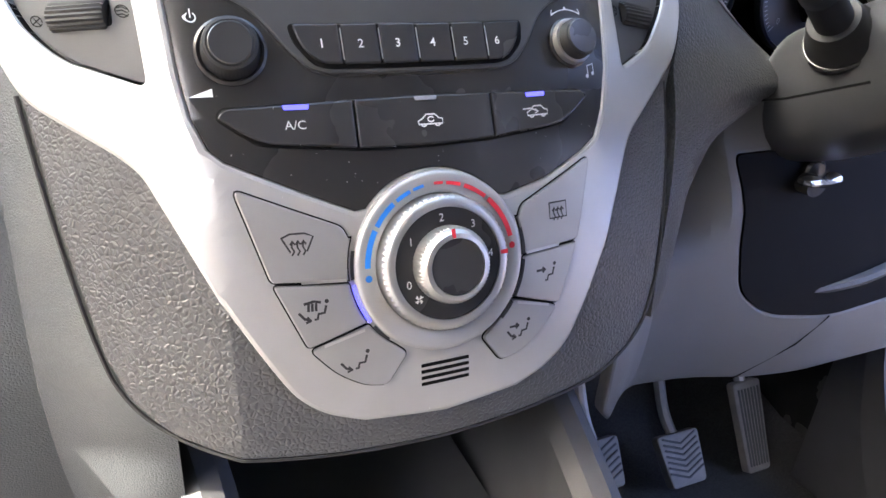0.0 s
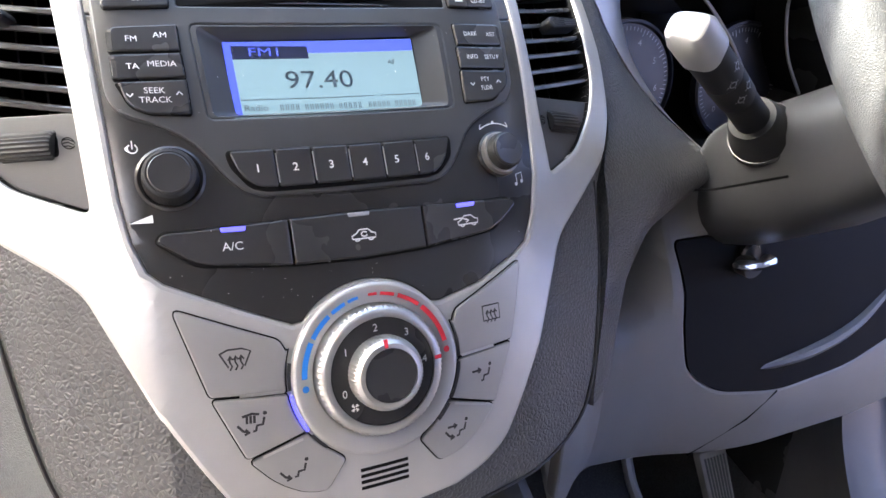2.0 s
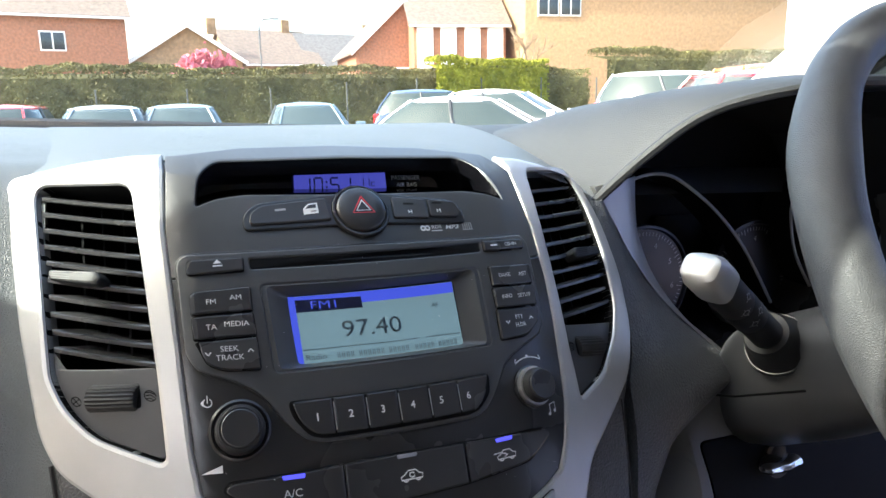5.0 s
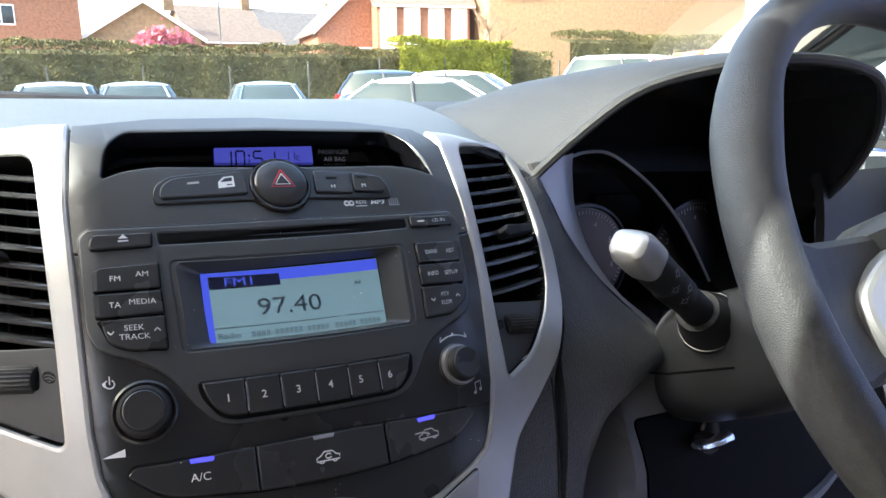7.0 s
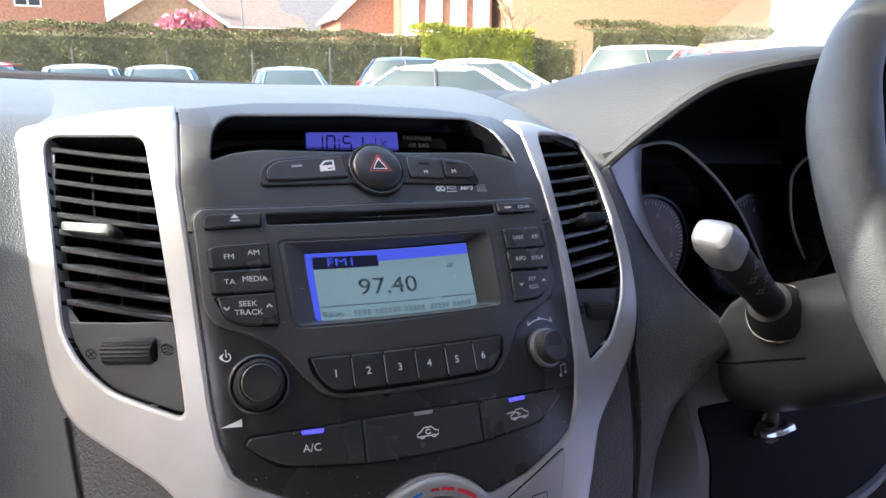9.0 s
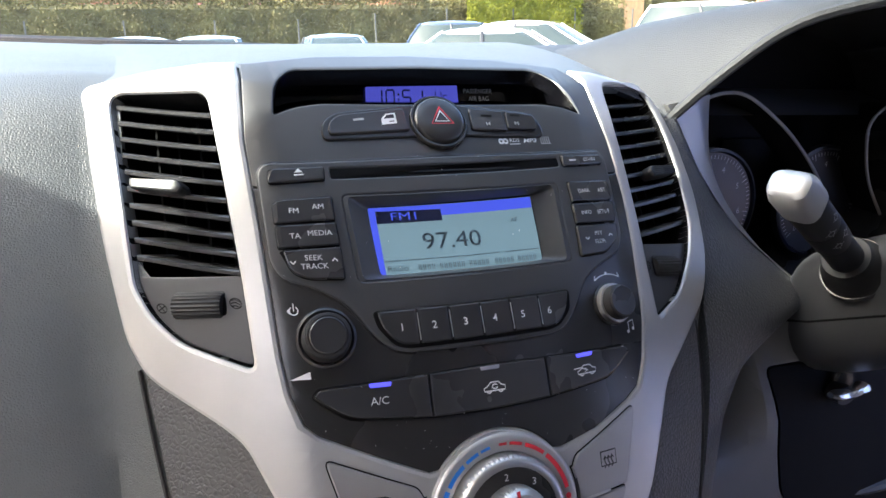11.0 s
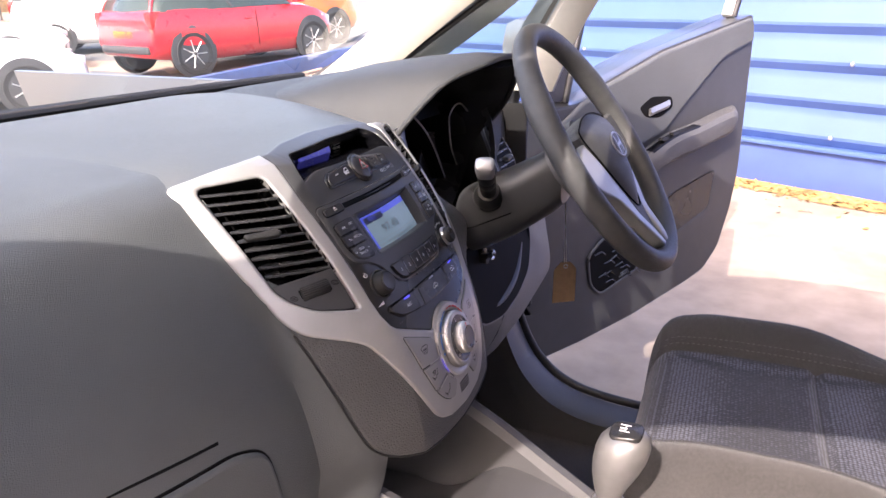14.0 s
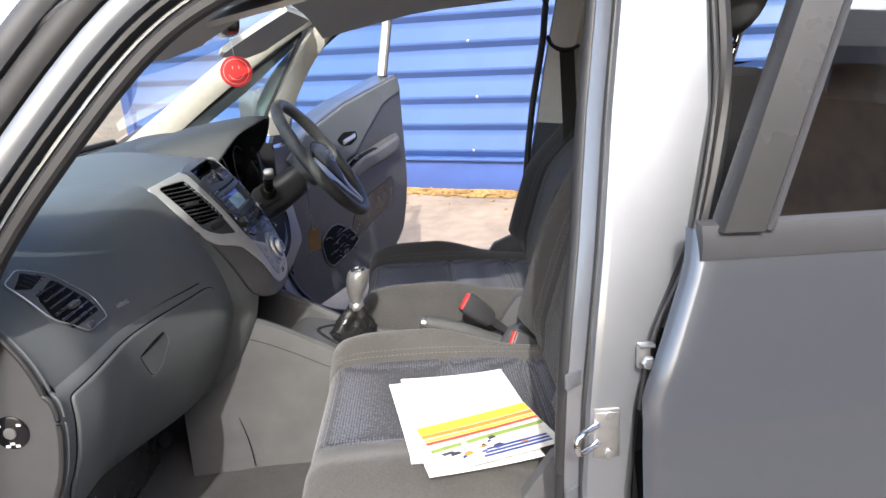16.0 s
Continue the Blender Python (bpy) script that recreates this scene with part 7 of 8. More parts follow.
    # seat belt
    part("belt_anchor", tube(smooth_line([(X(0.545), -0.372, 1.322), (X(0.538), -0.382, 1.296), (X(0.534), -0.408, 1.280), (X(0.534), -0.440, 1.279), (X(0.540), -0.466, 1.290)], 4), [0.005] + [0.010] * 6 + [0.012] * 6 + [0.009] * 3 + [0.004], 10, None, False, 0.6), BLACKP, shell, "black plastic belt guide")
    part("belt", loft([[(X(0.535), -0.405 - 0.02 * v, 1.275 - 0.55 * v), (X(0.535), -0.45 - 0.02 * v, 1.275 - 0.55 * v)] for v in lin(0, 1, 8)], False, False), FABRIC, shell, "black seat belt webbing")
part("windscreen", sheet(lambda x, v: (x * (1 - 0.07 * v), 1.04 - 0.04 * (x / 0.66) ** 2 + (0.31 - 1.04) * v - 0.01 * math.sin(math.pi * v), 1.072 + 0.402 * v + 0.012 * math.sin(math.pi * v) - 0.02 * v * (x / 0.66) ** 2), lin(-0.66, 0.66, 18), lin(0, 1, 12)), GLASS, shell, "clear windscreen")
part("screen_edge", tube([(x, 1.045 - 0.04 * (x / 0.66) ** 2, 1.074) for x in lin(-0.68, 0.68, 24)], 0.010, 8), RUBBER, shell, "black windscreen edge")
part("scuttle", sheet(lambda x, v: (x, 1.05 - 0.04 * (x / 0.66) ** 2 + 0.16 * v, 1.062 - 0.035 * v), lin(-0.72, 0.72, 16), lin(0, 1, 4), 0.01), TRIMBLACK, shell)
part("bonnet", sheet(lambda x, v: (x, 1.18 + 0.95 * v, 1.022 - 0.04 * (x / 0.75) ** 2 - 0.05 * v - 0.12 * v ** 3), lin(-0.78, 0.78, 16), lin(0, 1, 12), 0.01), PAINT, shell, "silver-grey bonnet")
part("rear_window_wall", sheet(lambda x, z: (x, -1.62 + 0.25 * max(0, z - 1.0), z), lin(-0.66, 0.66, 8), lin(0.4, 1.5, 10), 0.02), HEADLINER, shell)
for s in (1, -1):
    part("rear_quarter", sheet(lambda y, z: (s * (0.80 - 0.12 * sstep(1.05, 1.5, z)), y, z), lin(-1.6, -1.05 if s < 0 else -1.36, 6), lin(0.4, 1.48, 8), 0.02), PAINT, shell)
tagged(part("wall_rear_bulkhead", sheet(lambda x, z: (x, -1.1 - 0.15 * (z - 0.5), z), lin(-0.66, 0.66, 8), lin(0.4, 1.1, 6), 0.12), FABRIC), "black fabric rear bench backrest", "rear seat", "", "structure")


def striker():
    st = part("door_striker", rbox((-0.828, -0.196, 0.818), (0.006, 0.030, 0.062), 0.003), STEEL, shell, "bright steel striker loop")
    part("backing", rbox((-0.826, -0.196, 0.818), (0.006, 0.034, 0.070), 0.003), STEEL, st)
    part("loop", tube(smooth_line([(-0.829, -0.184, 0.806), (-0.850, -0.160, 0.806), (-0.856, -0.152, 0.812), (-0.856, -0.152, 0.826), (-0.850, -0.160, 0.832), (-0.829, -0.184, 0.832)], 4), 0.0045, 10), CHROME, st)
    for z in (0.790, 0.845):
        part("screw", lathe([(0.006, 0), (0.006, 0.003), (0.001, 0.004)], (-0.831, -0.198, z), (-1, 0, 0), 16), STEEL, st)


striker()
hin = part("hinge_bracket", rbox((-0.832, -0.240, 0.925), (0.010, 0.016, 0.030), 0.003), STEEL, shell)
part("bolt", lathe([(0.0085, 0), (0.0085, 0.004), (0.0065, 0.006), (0.0065, 0.010), (0.001, 0.011)], (-0.842, -0.243, 0.922), (-1, 0, 0), 6), STEEL, hin, "hexagon bolt")
part("cap", rbox((-0.836, -0.242, 0.942), (0.012, 0.020, 0.004), 0.001), PAINT, hin)
for z, h in ((0.885, 0.022), (0.70, 0.05)):
    pl = part("blanking_plate", rbox((-0.803, -0.158, z), (0.006, 0.028, h), 0.003, (0, 0, 35)), PAINT, shell)
    if h > 0.03:
        part("bolt", lathe([(0.008, 0), (0.008, 0.005), (0.001, 0.006)], (-0.806, -0.161, z), (-0.6, 0.8, 0), 6), STEEL, pl)

# ---- rear passenger-side door ----
rd = thing("rear_door", "silver-grey rear car door, coloured darker for its reflections, with privacy glass", "car door", (-0.87, -0.7, 0.35))


def rskin(y, z):
    f = float(np.interp(z, [0.35, 0.55, 0.75, 0.92, 1.0, 1.06, 1.09], [-0.845, -0.875, -0.89, -0.885, -0.872, -0.862, -0.85]))
    k = -0.004 * math.exp(-((z - 0.86 - 0.06 * (-y - 0.3)) / 0.02) ** 2)
    return f + k


def redge(z):
    return float(np.interp(z, [0.35, 0.6, 0.75, 0.89, 0.965, 1.04, 1.085], [-0.232, -0.232, -0.232, -0.228, -0.255, -0.280, -0.288]))


def rdoor(u, z):
    y = redge(z) + (-1.15 - redge(z)) * u
    x = rskin(y, z)
    if u < 0.02:
        x += 0.02 * (1 - u / 0.02) ** 2
    return (x, y, z)


part("skin", sheet(rdoor, [0, 0.005, 0.01, 0.02] + lin(0.05, 1, 18), lin(0.35, 1.088, 40), 0.012), DOORPAINT_DIM, rd, "silver-grey skin, darkened as if reflecting dim surroundings")
part("belt_moulding", loft([[(rskin(y, 1.09) - a, y, z) for a, z in ((0.0, 1.052), (0.014, 1.055), (0.018, 1.075), (0.012, 1.096), (-0.01, 1.098))] for y in lin(-0.295, -1.15, 8)], True, True), TRIMBLACK, rd, "black belt moulding")
part("frame_front", loft([[(-0.862 + 0.26 * (z - 1.09) + a, -0.312 - 0.42 * (z - 1.09) - b, z) for a, b in ((0.0, 0.0), (-0.012, 0.004), (-0.014, 0.050), (-0.004, 0.054), (0.02, 0.05), (0.02, 0.0))] for z in lin(1.09, 1.46, 6)], True, True), BLACKP, rd, "dark grey window frame")
part("frame_inner", loft([[(-0.858 + 0.26 * (z - 1.09) + a, -0.366 - 0.42 * (z - 1.09) - b, z) for a, b in ((-0.012, 0.0), (-0.016, 0.003), (-0.012, 0.010), (0.01, 0.010))] for z in lin(1.09, 1.46, 6)], True, True), TRIMBLACK, rd, "grey window guide")
part("frame_top", loft([[(-0.765 + a, y, 1.45 + b) for a, b in ((0, 0), (-0.02, 0.01), (-0.01, 0.05), (0.02, 0.04))] for y in (-0.39, -0.8, -1.15)], True, True), TRIMBLACK, rd)
part("glass", sheet(lambda y, z: (-0.846 + 0.24 * (z - 1.09), y - 0.42 * (z - 1.09), z), lin(-0.37, -1.12, 4), lin(1.085, 1.46, 4)), TINT, rd, "tinted privacy glass")
part("inner_panel", sheet(lambda y, z: (-0.79, y, z), lin(-0.34, -1.1, 4), lin(0.36, 1.07, 4), 0.02), BLACKP, rd)
nr = thing("rear_headrest", "black fabric rear headrest behind the glass", "headrest", (-0.35, -1.08, 1.1))
rows = [[(-0.35 + 0.12 * r * math.cos(t), -1.12 + 0.05 * r * math.sin(t), 1.12 + 0.075 * v) for t in (2 * math.pi * j / 24 for j in range(24))] for v, r in ((-1, 0.3), (-0.8, 0.9), (0, 1), (0.8, 0.9), (1, 0.3))]
part("cushion", loft(rows, True, True), FABRIC, nr)
part("post", tube([(-0.35, -1.12, 1.0), (-0.35, -1.12, 1.06)], 0.007, 8), CHROME, nr)

# ---- rear driver-side door, shut ----
ro = thing("rear_door", "shut rear car door with dark trim and clear glass", "car door", (0.8, -0.9, 0.35))
part("skin", sheet(lambda y, z: (0.83 - 0.05 * sstep(0.85, 1.06, z), y, z), lin(-1.36, -0.50, 8), lin(0.35, 1.08, 10), 0.01), PAINT, ro, "silver-grey outer skin")
part("trim_panel", loft([[(0.775, y, 0.36), (0.745, y, 0.40), (0.735, y, 0.70), (0.715, y, 0.74), (0.715, y, 0.80), (0.74, y, 0.84), (0.735, y, 1.06), (0.75, y, 1.095), (0.785, y, 1.09)] for y in lin(-1.34, -0.52, 6)], True, True), TRIMBLACK, ro, "dark grey moulded door trim")
part("window_frame", tube(smooth_line([(0.775, -0.52, 1.09), (0.735, -0.525, 1.25), (0.685, -0.55, 1.42), (0.675, -0.62, 1.45), (0.675, -1.15, 1.43), (0.71, -1.27, 1.32), (0.765, -1.33, 1.09)], 5), 0.016, 10), TRIMBLACK, ro, "black window frame")
part("glass", sheet(lambda y, z: (0.775 - 0.27 * (z - 1.09), y, z), lin(-1.26, -0.53, 5), lin(1.09, 1.44, 5)), GLASS, ro, "clear door glass")

# ---- driver door, standing open ----
DH, DD = Vector((0.80, 0.72, 0)), Vector((0.847, -0.531, 0)).normalized()
DN = Vector((DD.y, -DD.x, 0))


def on_door(s, z, h=0):
    """s along the door from its hinge, z up, h towards the cabin, in millimetres."""
    return DH + DD * s / 1000 + Vector((0, 0, z / 1000)) + DN * h / 1000


dr = thing("driver_door", "open driver door with dark grey trim and clear glass", "car door", on_door(100, 300))
trim = rnd([(150, 1010), (300, 975), (420, 985), (520, 1036), (726, 1106), (1080, 1182), (1138, 1196), (1156, 1130), (1168, 720), (1150, 600), (1108, 472), (1040, 405), (955, 382), (705, 330), (480, 302), (340, 292), (150, 300)], [10, 20, 20, 20, 10, 10, 14, 10, 20, 20, 20, 20, 20, 20, 10, 20, 20])
pock = rnd([(560, 470), (727, 513), (1024, 617), (1036, 735), (850, 690), (740, 640), (700, 560)], 18)
part("skin", plate(trim, -120, -95, 4, cell=60, place=on_door), PAINT, dr, "silver-grey outer skin")
part("edge_band", loft([[on_door(x, z, h) for x, z in dense(trim, 40)] for h in (-96, -40, -2)], True, False), PAINT, dr)
part("trim_panel", plate(trim, -10, 0, 6, holes=[pock], cell=40, place=on_door), TRIMBLACK, dr, "dark grey moulded door trim")
part("pocket", loft([[on_door(x, z, 0) for x, z in dense(pock, 30)], [on_door(x, z - 8, -55) for x, z in dense(pock, 30)]], True, True), BLACKP, dr, "dark door pocket")
part("upper_trim", plate(rnd([(330, 925), (430, 990), (520, 1030), (726, 1100), (1130, 1188), (1148, 1120), (1000, 1075), (860, 965), (760, 880), (640, 850), (420, 830)], 20), -4, 10, 7, cell=40, place=on_door), DASH, dr, "grained upper trim")
arm = smooth_line([(640, 800), (760, 850), (880, 872), (1000, 898), (1085, 912)], 5)
part("armrest", loft([[on_door(x, z + a, h) for a, h in ((20, 2), (18, 40 * kk), (6, 52 * kk), (-14, 54 * kk), (-40, 48 * kk), (-62, 20 * kk), (-74, 2))] for (x, z), kk in zip(arm, [0.3, 0.6, 0.85] + [1.0] * (len(arm) - 6) + [0.8, 0.5, 0.15])], True, True), PAD, dr, "grey armrest")
part("switch_panel", loft([[on_door(x, z + a, h) for a, h in ((21, 14), (22, 18), (21, 40), (17, 42))] for x, z in arm[2:11]], False, False), GLOSS, dr)
for k in range(2):
    part("window_switch", rbox(tuple(on_door(735 + 45 * k, 867 + 11 * k, 28)), (0.028, 0.016, 0.008), 0.002, (0, 0, -32)), BUTTON, dr)
cup = rnd([(640, 958), (690, 985), (775, 980), (785, 950), (730, 925), (670, 930)], 14)
# no hollow is cut: a raised near-black plate paints the cup's shade
part("handle_cup_shade", plate(cup, 2, 11.5, 1, cell=30, place=on_door), VOID, dr, "flat near-black plate for the shaded hollow behind the handle")
part("inner_handle", loft([[on_door(x, z + a, h) for a, h in ((8, 11), (11, 18), (-2, 22), (-11, 17), (-8, 11))] for x, z in ((680, 944), (705, 950), (735, 956), (758, 962))], True, True), CHROME_SAT, dr, "satin silver inner handle")
spk = rnd([(486, 560), (540, 604), (600, 612), (700, 556), (738, 508), (690, 478), (545, 436), (503, 474)], [20, 24, 24, 24, 14, 24, 20, 20])
part("grille_rim", tube([on_door(x, z, 3.5) for x, z in dense(spk, 14)], 0.004, 8, None, True), LOWER, dr, "grey grille rim")
part("speaker_grille", plate(spk, -2, 4, 2, cell=40, place=on_door), VOID, dr, "dark speaker grille")
random.seed(3)
for k in range(26):
    x, z = random.uniform(510, 690), random.uniform(465, 580)
    z = min(z, 592 - (x - 489) * 0.1)
    z = max(z, 448 + (x - 520) * 0.2)
    part("grille_blade", tube([on_door(x, z, 5), on_door(x + 26, z + 6 + 4 * (k % 3), 7), on_door(x + 44, z - 6, 5)], 0.0022, 5), BLACKP, dr)
fr = smooth_line([(398, 985), (430, 1130), (470, 1270), (560, 1350), (705, 1432), (900, 1500), (1080, 1535), (1165, 1540), (1178, 1515), (1150, 1400), (1110, 1270), (1085, 1190)], 5)
for nm, r, h, m_, lab in (("window_frame", 0.020, -50, PAINT, "pale painted window frame"), ("window_seal", 0.009, -30, SEAL, "")):
    part(nm, tube([on_door(x, z, h) for x, z in fr], r, 10), CREAM if nm == "window_frame" else m_, dr, lab)
part("mirror_sail", plate(rnd([(300, 985), (400, 990), (445, 1150), (470, 1270)], 5), -50, -30, 2, cell=40, place=on_door), BLACKP, dr, "black mirror corner")
part("glass", plate([(420, 1000), (450, 1140), (480, 1260), (570, 1340), (705, 1420), (900, 1490), (1080, 1525), (1160, 1520), (1130, 1390), (1085, 1195), (726, 1105), (520, 1035)], -46, -42, 0.1, cell=90, place=on_door), GLASS, dr, "clear door glass")
part("mirror_housing", loft([[on_door(x + a * k, z + b * k, h) for a, b in ((-60, -70), (-70, 0), (-55, 65), (0, 78), (70, 66), (88, 0), (78, -62), (0, -78))] for x, z, h, k in ((430, 1120, -140, 0.7), (430, 1120, -160, 0.98), (428, 1120, -200, 1.0), (424, 1120, -245, 0.8), (420, 1120, -262, 0.4))], True, True), PAINT, dr, "painted mirror housing")
part("hinge_cover", loft([[on_door(x, z, h) for x, h in ((-40, -20), (150, -4), (160, -60), (-20, -80))] for z in (380, 600, 900, 960)], True, True), BLACKP, dr)
part("door_wire", tube(smooth_line([on_door(60, 900, 10), on_door(20, 880, 30), on_door(-30, 890, 20)], 5), 0.012, 8), RUBBER, dr, "ribbed wiring boot")

# ---- added panels under the windscreen head that keep the sun off the stack ----


def added_sun_blocker(x0, x1):
    v = thing("added_sun_blocker", "added pale panel under the windscreen head that blocks the sun", "sun visor", ((x0 + x1) / 2, 0.32, 1.42), "sun visors")
    rows = []
    for k, x in enumerate(lin(x0, x1, 10)):
        e = 0.014 * max(0.0, abs(k - 4.5) - 3.2) ** 1.5
        top = [(0.33, 1.428), (0.40, 1.392), (0.46, 1.359), (0.515 - e, 1.329 + 0.5 * e)]
        low = [(y - 0.006, z - 0.014) for y, z in top[::-1]]
        rows.append([(x, y, z - 0.012 * (x / 0.62) ** 2) for y, z in top + [(0.517 - e, 1.319 + 0.5 * e)] + low])
    part("blade", loft(rows, True, True), HEADLINER, v)
    part("panel_rod", tube([(x0, 0.335, 1.425), (x1, 0.335, 1.425)], 0.006, 8), CREAM, v)


added_sun_blocker(-0.585, -0.085)
added_sun_blocker(0.195, 0.585)

# ---- mirror and hanging charm ----
mr = thing("rear_view_mirror", "black rear view mirror on the windscreen", "mirror", (0.05, 0.45, 1.39))


def turned_mirror(dx, dy, z):
    """A point of the mirror, which is turned towards the driver."""
    a = radians(21)
    return (0.055 + dx * math.cos(a) - dy * math.sin(a), 0.44 + dx * math.sin(a) + dy * math.cos(a), z)


def mirror_ring(w, h, dy):
    return [turned_mirror(w * abs(math.cos(t)) ** 0.6 * (1 if math.cos(t) > 0 else -1), dy, 1.392 + h * abs(math.sin(t)) ** 0.7 * (1 if math.sin(t) > 0 else -1)) for t in (2 * math.pi * j / 32 for j in range(32))]


part("housing", loft([mirror_ring(0.118 * k, 0.036 * k, dy) for k, dy in ((0.96, -0.012), (1.0, -0.006), (0.98, 0.012), (0.7, 0.03), (0.3, 0.038))], True, True), BLACKP, mr)
part("glass", loft([mirror_ring(0.112 * k, 0.032 * k, -0.0135) for k in (1.0, 0.01)], True, False), CHROME, mr, "mirror glass")
part("stem", tube([(0.050, 0.47, 1.395), (0.055, 0.485, 1.42), (0.055, 0.50, 1.395)], 0.008, 8), BLACKP, mr)
ch = thing("hanging_charm", "round red hanging air freshener with pale rings on a string", "air freshener", (0.054, 0.432, 1.28))
CA = Vector((-1.0, -0.25, 0)).normalized()
part("disc", lathe([(0.001, -0.003), (0.034, -0.003), (0.0352, 0), (0.034, 0.003), (0.001, 0.003)], (0.054, 0.432, 1.281), CA, 48), REDP, ch)


def on_charm(x, z, h=0):
    u = Vector((CA.y, -CA.x, 0))
    return Vector((0.054, 0.432, 1.281)) + CA * h / 1000 + u * x / 1000 + Vector((0, 0, z / 1000))


cmk = ribbon([[(28 * math.cos(t), 28 * math.sin(t)) for t in (2 * math.pi * k / 36 for k in range(37))]], 1.4, 3.3, on_charm)
ribbon([[(18 * math.cos(t), 18 * math.sin(t)) for t in (radians(200 + 140 * k / 16) for k in range(17))], [(-7, 6), (-7, 12)], [(7, 6), (7, 12)]], 1.6, 3.3, on_charm, cmk)
part("rings", cmk, mat("pale_pink_print", (0.75, 0.4, 0.38), 0.5), ch)
part("string", tube([(0.054, 0.432, 1.315), (0.050, 0.436, 1.36), (0.046, 0.445, 1.40)], 0.0009, 6), STRING, ch)

# ---- outside: the yard, tilted to fit the camera's view ----
TILT = Matrix.Rotation(radians(-0.9), 4, "X") @ Matrix.Rotation(radians(-2.9), 4, "Y")


def fall(x, y):
    """Lowers the yard ahead, so that the parked cars fit the camera's view."""
    return -0.33 * sstep(5.0, 9.5, y) * sstep(10.0, 3.5, x)


def outside(name, label, category, x, y, yaw=0, group="", kind=""):
    """A thing that stands on the sloping yard; its parts are built round its own origin."""
    e = new(name)
    e.empty_display_size = 0.2
    e.matrix_basis = TILT @ pose(x, y, fall(x, y), 0, 0, yaw)
    return tagged(e, label, category, group, kind)


def lpart(name, bm, material, parent, label="", angle=38):
    ob = new(name, mesh_of(name, bm, material, angle))
    ob.parent = parent
    if label:
        ob["label"] = label
    return ob


CONCRETE = mat("pale_concrete", (0.32, 0.25, 0.188), 0.9, 0, 0.14, 9, 0.6, 160, stain=0.22, sscale=1.3)
TARMAC = mat("grey_tarmac", (0.13, 0.13, 0.13), 0.92, 0, 0.2, 60, 0.5, 200, stain=0.2, sscale=0.6)
MOSS = mat("orange_moss_and_leaf_litter", (0.34, 0.20, 0.07), 0.95, 0, 0.5, 30, 1.0, 110, stain=0.35, sscale=5)
CLAD = mat("blue_wall_cladding", (0.052, 0.105, 0.29), 0.45, 0, 0.05, 3, 0.1, 60, stain=0.10, sscale=1.2)
CLADDARK = mat("blue_plinth_paint", (0.048, 0.09, 0.28), 0.5, 0, 0.08, 4, 0.1, 60, stain=0.12, sscale=1.5)
BRICK = mat("red_brick", (0.30, 0.13, 0.075), 0.9, 0, 0.25, 6, 0.3, 30)
TAN = mat("tan_brick", (0.30, 0.185, 0.10), 0.9, 0, 0.2, 5, 0.3, 30)
TILE = mat("brown_roof_tile", (0.16, 0.12, 0.10), 0.9, 0, 0.2, 4, 0.4, 20)
SLATE = mat("grey_roof_tile", (0.12, 0.11, 0.11), 0.85, 0, 0.2, 4, 0.4, 20)
WHITEP = mat("white_painted_wood", (0.78, 0.77, 0.74), 0.6, 0, 0.04, 10)
CARGLASS = mat("tinted_car_glass", (0.045, 0.06, 0.06), 0.16, 0, 0.05, 5, spec=0.22)
DARKGLASS = mat("dark_window_glass", (0.03, 0.035, 0.04), 0.08, 0, 0.1, 5)
HEDGE = mat("olive_hedge_leaf", (0.165, 0.145, 0.062), 0.95, 0, 0.3, 3, 0, spec=0.12, stain=0.35, sscale=0.5)
HEDGE2 = mat("yellow_green_leaf", (0.26, 0.26, 0.035), 0.95, 0, 0.35, 3, 0, spec=0.12, stain=0.2, sscale=0.7)
TWIG = mat("bare_twig", (0.28, 0.19, 0.12), 0.9, 0, 0.3, 6)
BLOSSOM = mat("pink_blossom", (0.55, 0.16, 0.20), 0.8, 0, 0.3, 3)
TYRE = mat("tyre_rubber", (0.02, 0.02, 0.021), 0.75, 0, 0.1, 20)
ALLOY = mat("alloy_wheel", (0.6, 0.6, 0.61), 0.3, 0.8, 0.05, 20)
POST = mat("galvanised_post", (0.25, 0.25, 0.25), 0.6, 0.4, 0.1, 20)
LAMPW = mat("headlamp_lens", (0.7, 0.72, 0.75), 0.1, 0, 0.05, 20)
LAMPR = mat("red_lamp_lens", (0.45, 0.02, 0.02), 0.12, 0, 0.05, 20)
PLATEY = mat("yellow_plate", (0.75, 0.55, 0.03), 0.5, 0, 0.03)
BLUEBAR = mat("blue_barrier_paint", (0.07, 0.12, 0.30), 0.5, 0, 0.1, 10, stain=0.15, sscale=2)

ground = outside("ground", "pale concrete yard running to the horizon", "ground", 0, 0, 0, "", "structure")
ground.matrix_basis = TILT
xs = [-2000, -400, -120] + lin(-40, 40, 80) + [120, 400, 2000]
lpart("yard", sheet(lambda x, y: (x, y, -0.02 + fall(x, y)), xs, xs), CONCRETE, ground, "pale sunlit concrete")
lpart("car_park", sheet(lambda x, y: (x, y, -0.012 + fall(x, y)), lin(-60, 60, 60), lin(6.5, 27, 21)), TARMAC, ground, "grey tarmac car park")

# ---- blue clad wall ----
WPX, WPY, WDX, WDY = 4.12, 0.10, 0.42, 0.908
math.hypot(WDX, WDY)
wyaw = math.degrees(math.atan2(WDY, WDX)) + 180
wallb = outside("wall_clad", "blue ribbed metal cladding wall with a painted plinth", "wall", WPX, WPY, wyaw, "", "structure")
z = 0.265
PITCH = 0.203
rows = []
for k in range(24):
    zz = z + PITCH * k
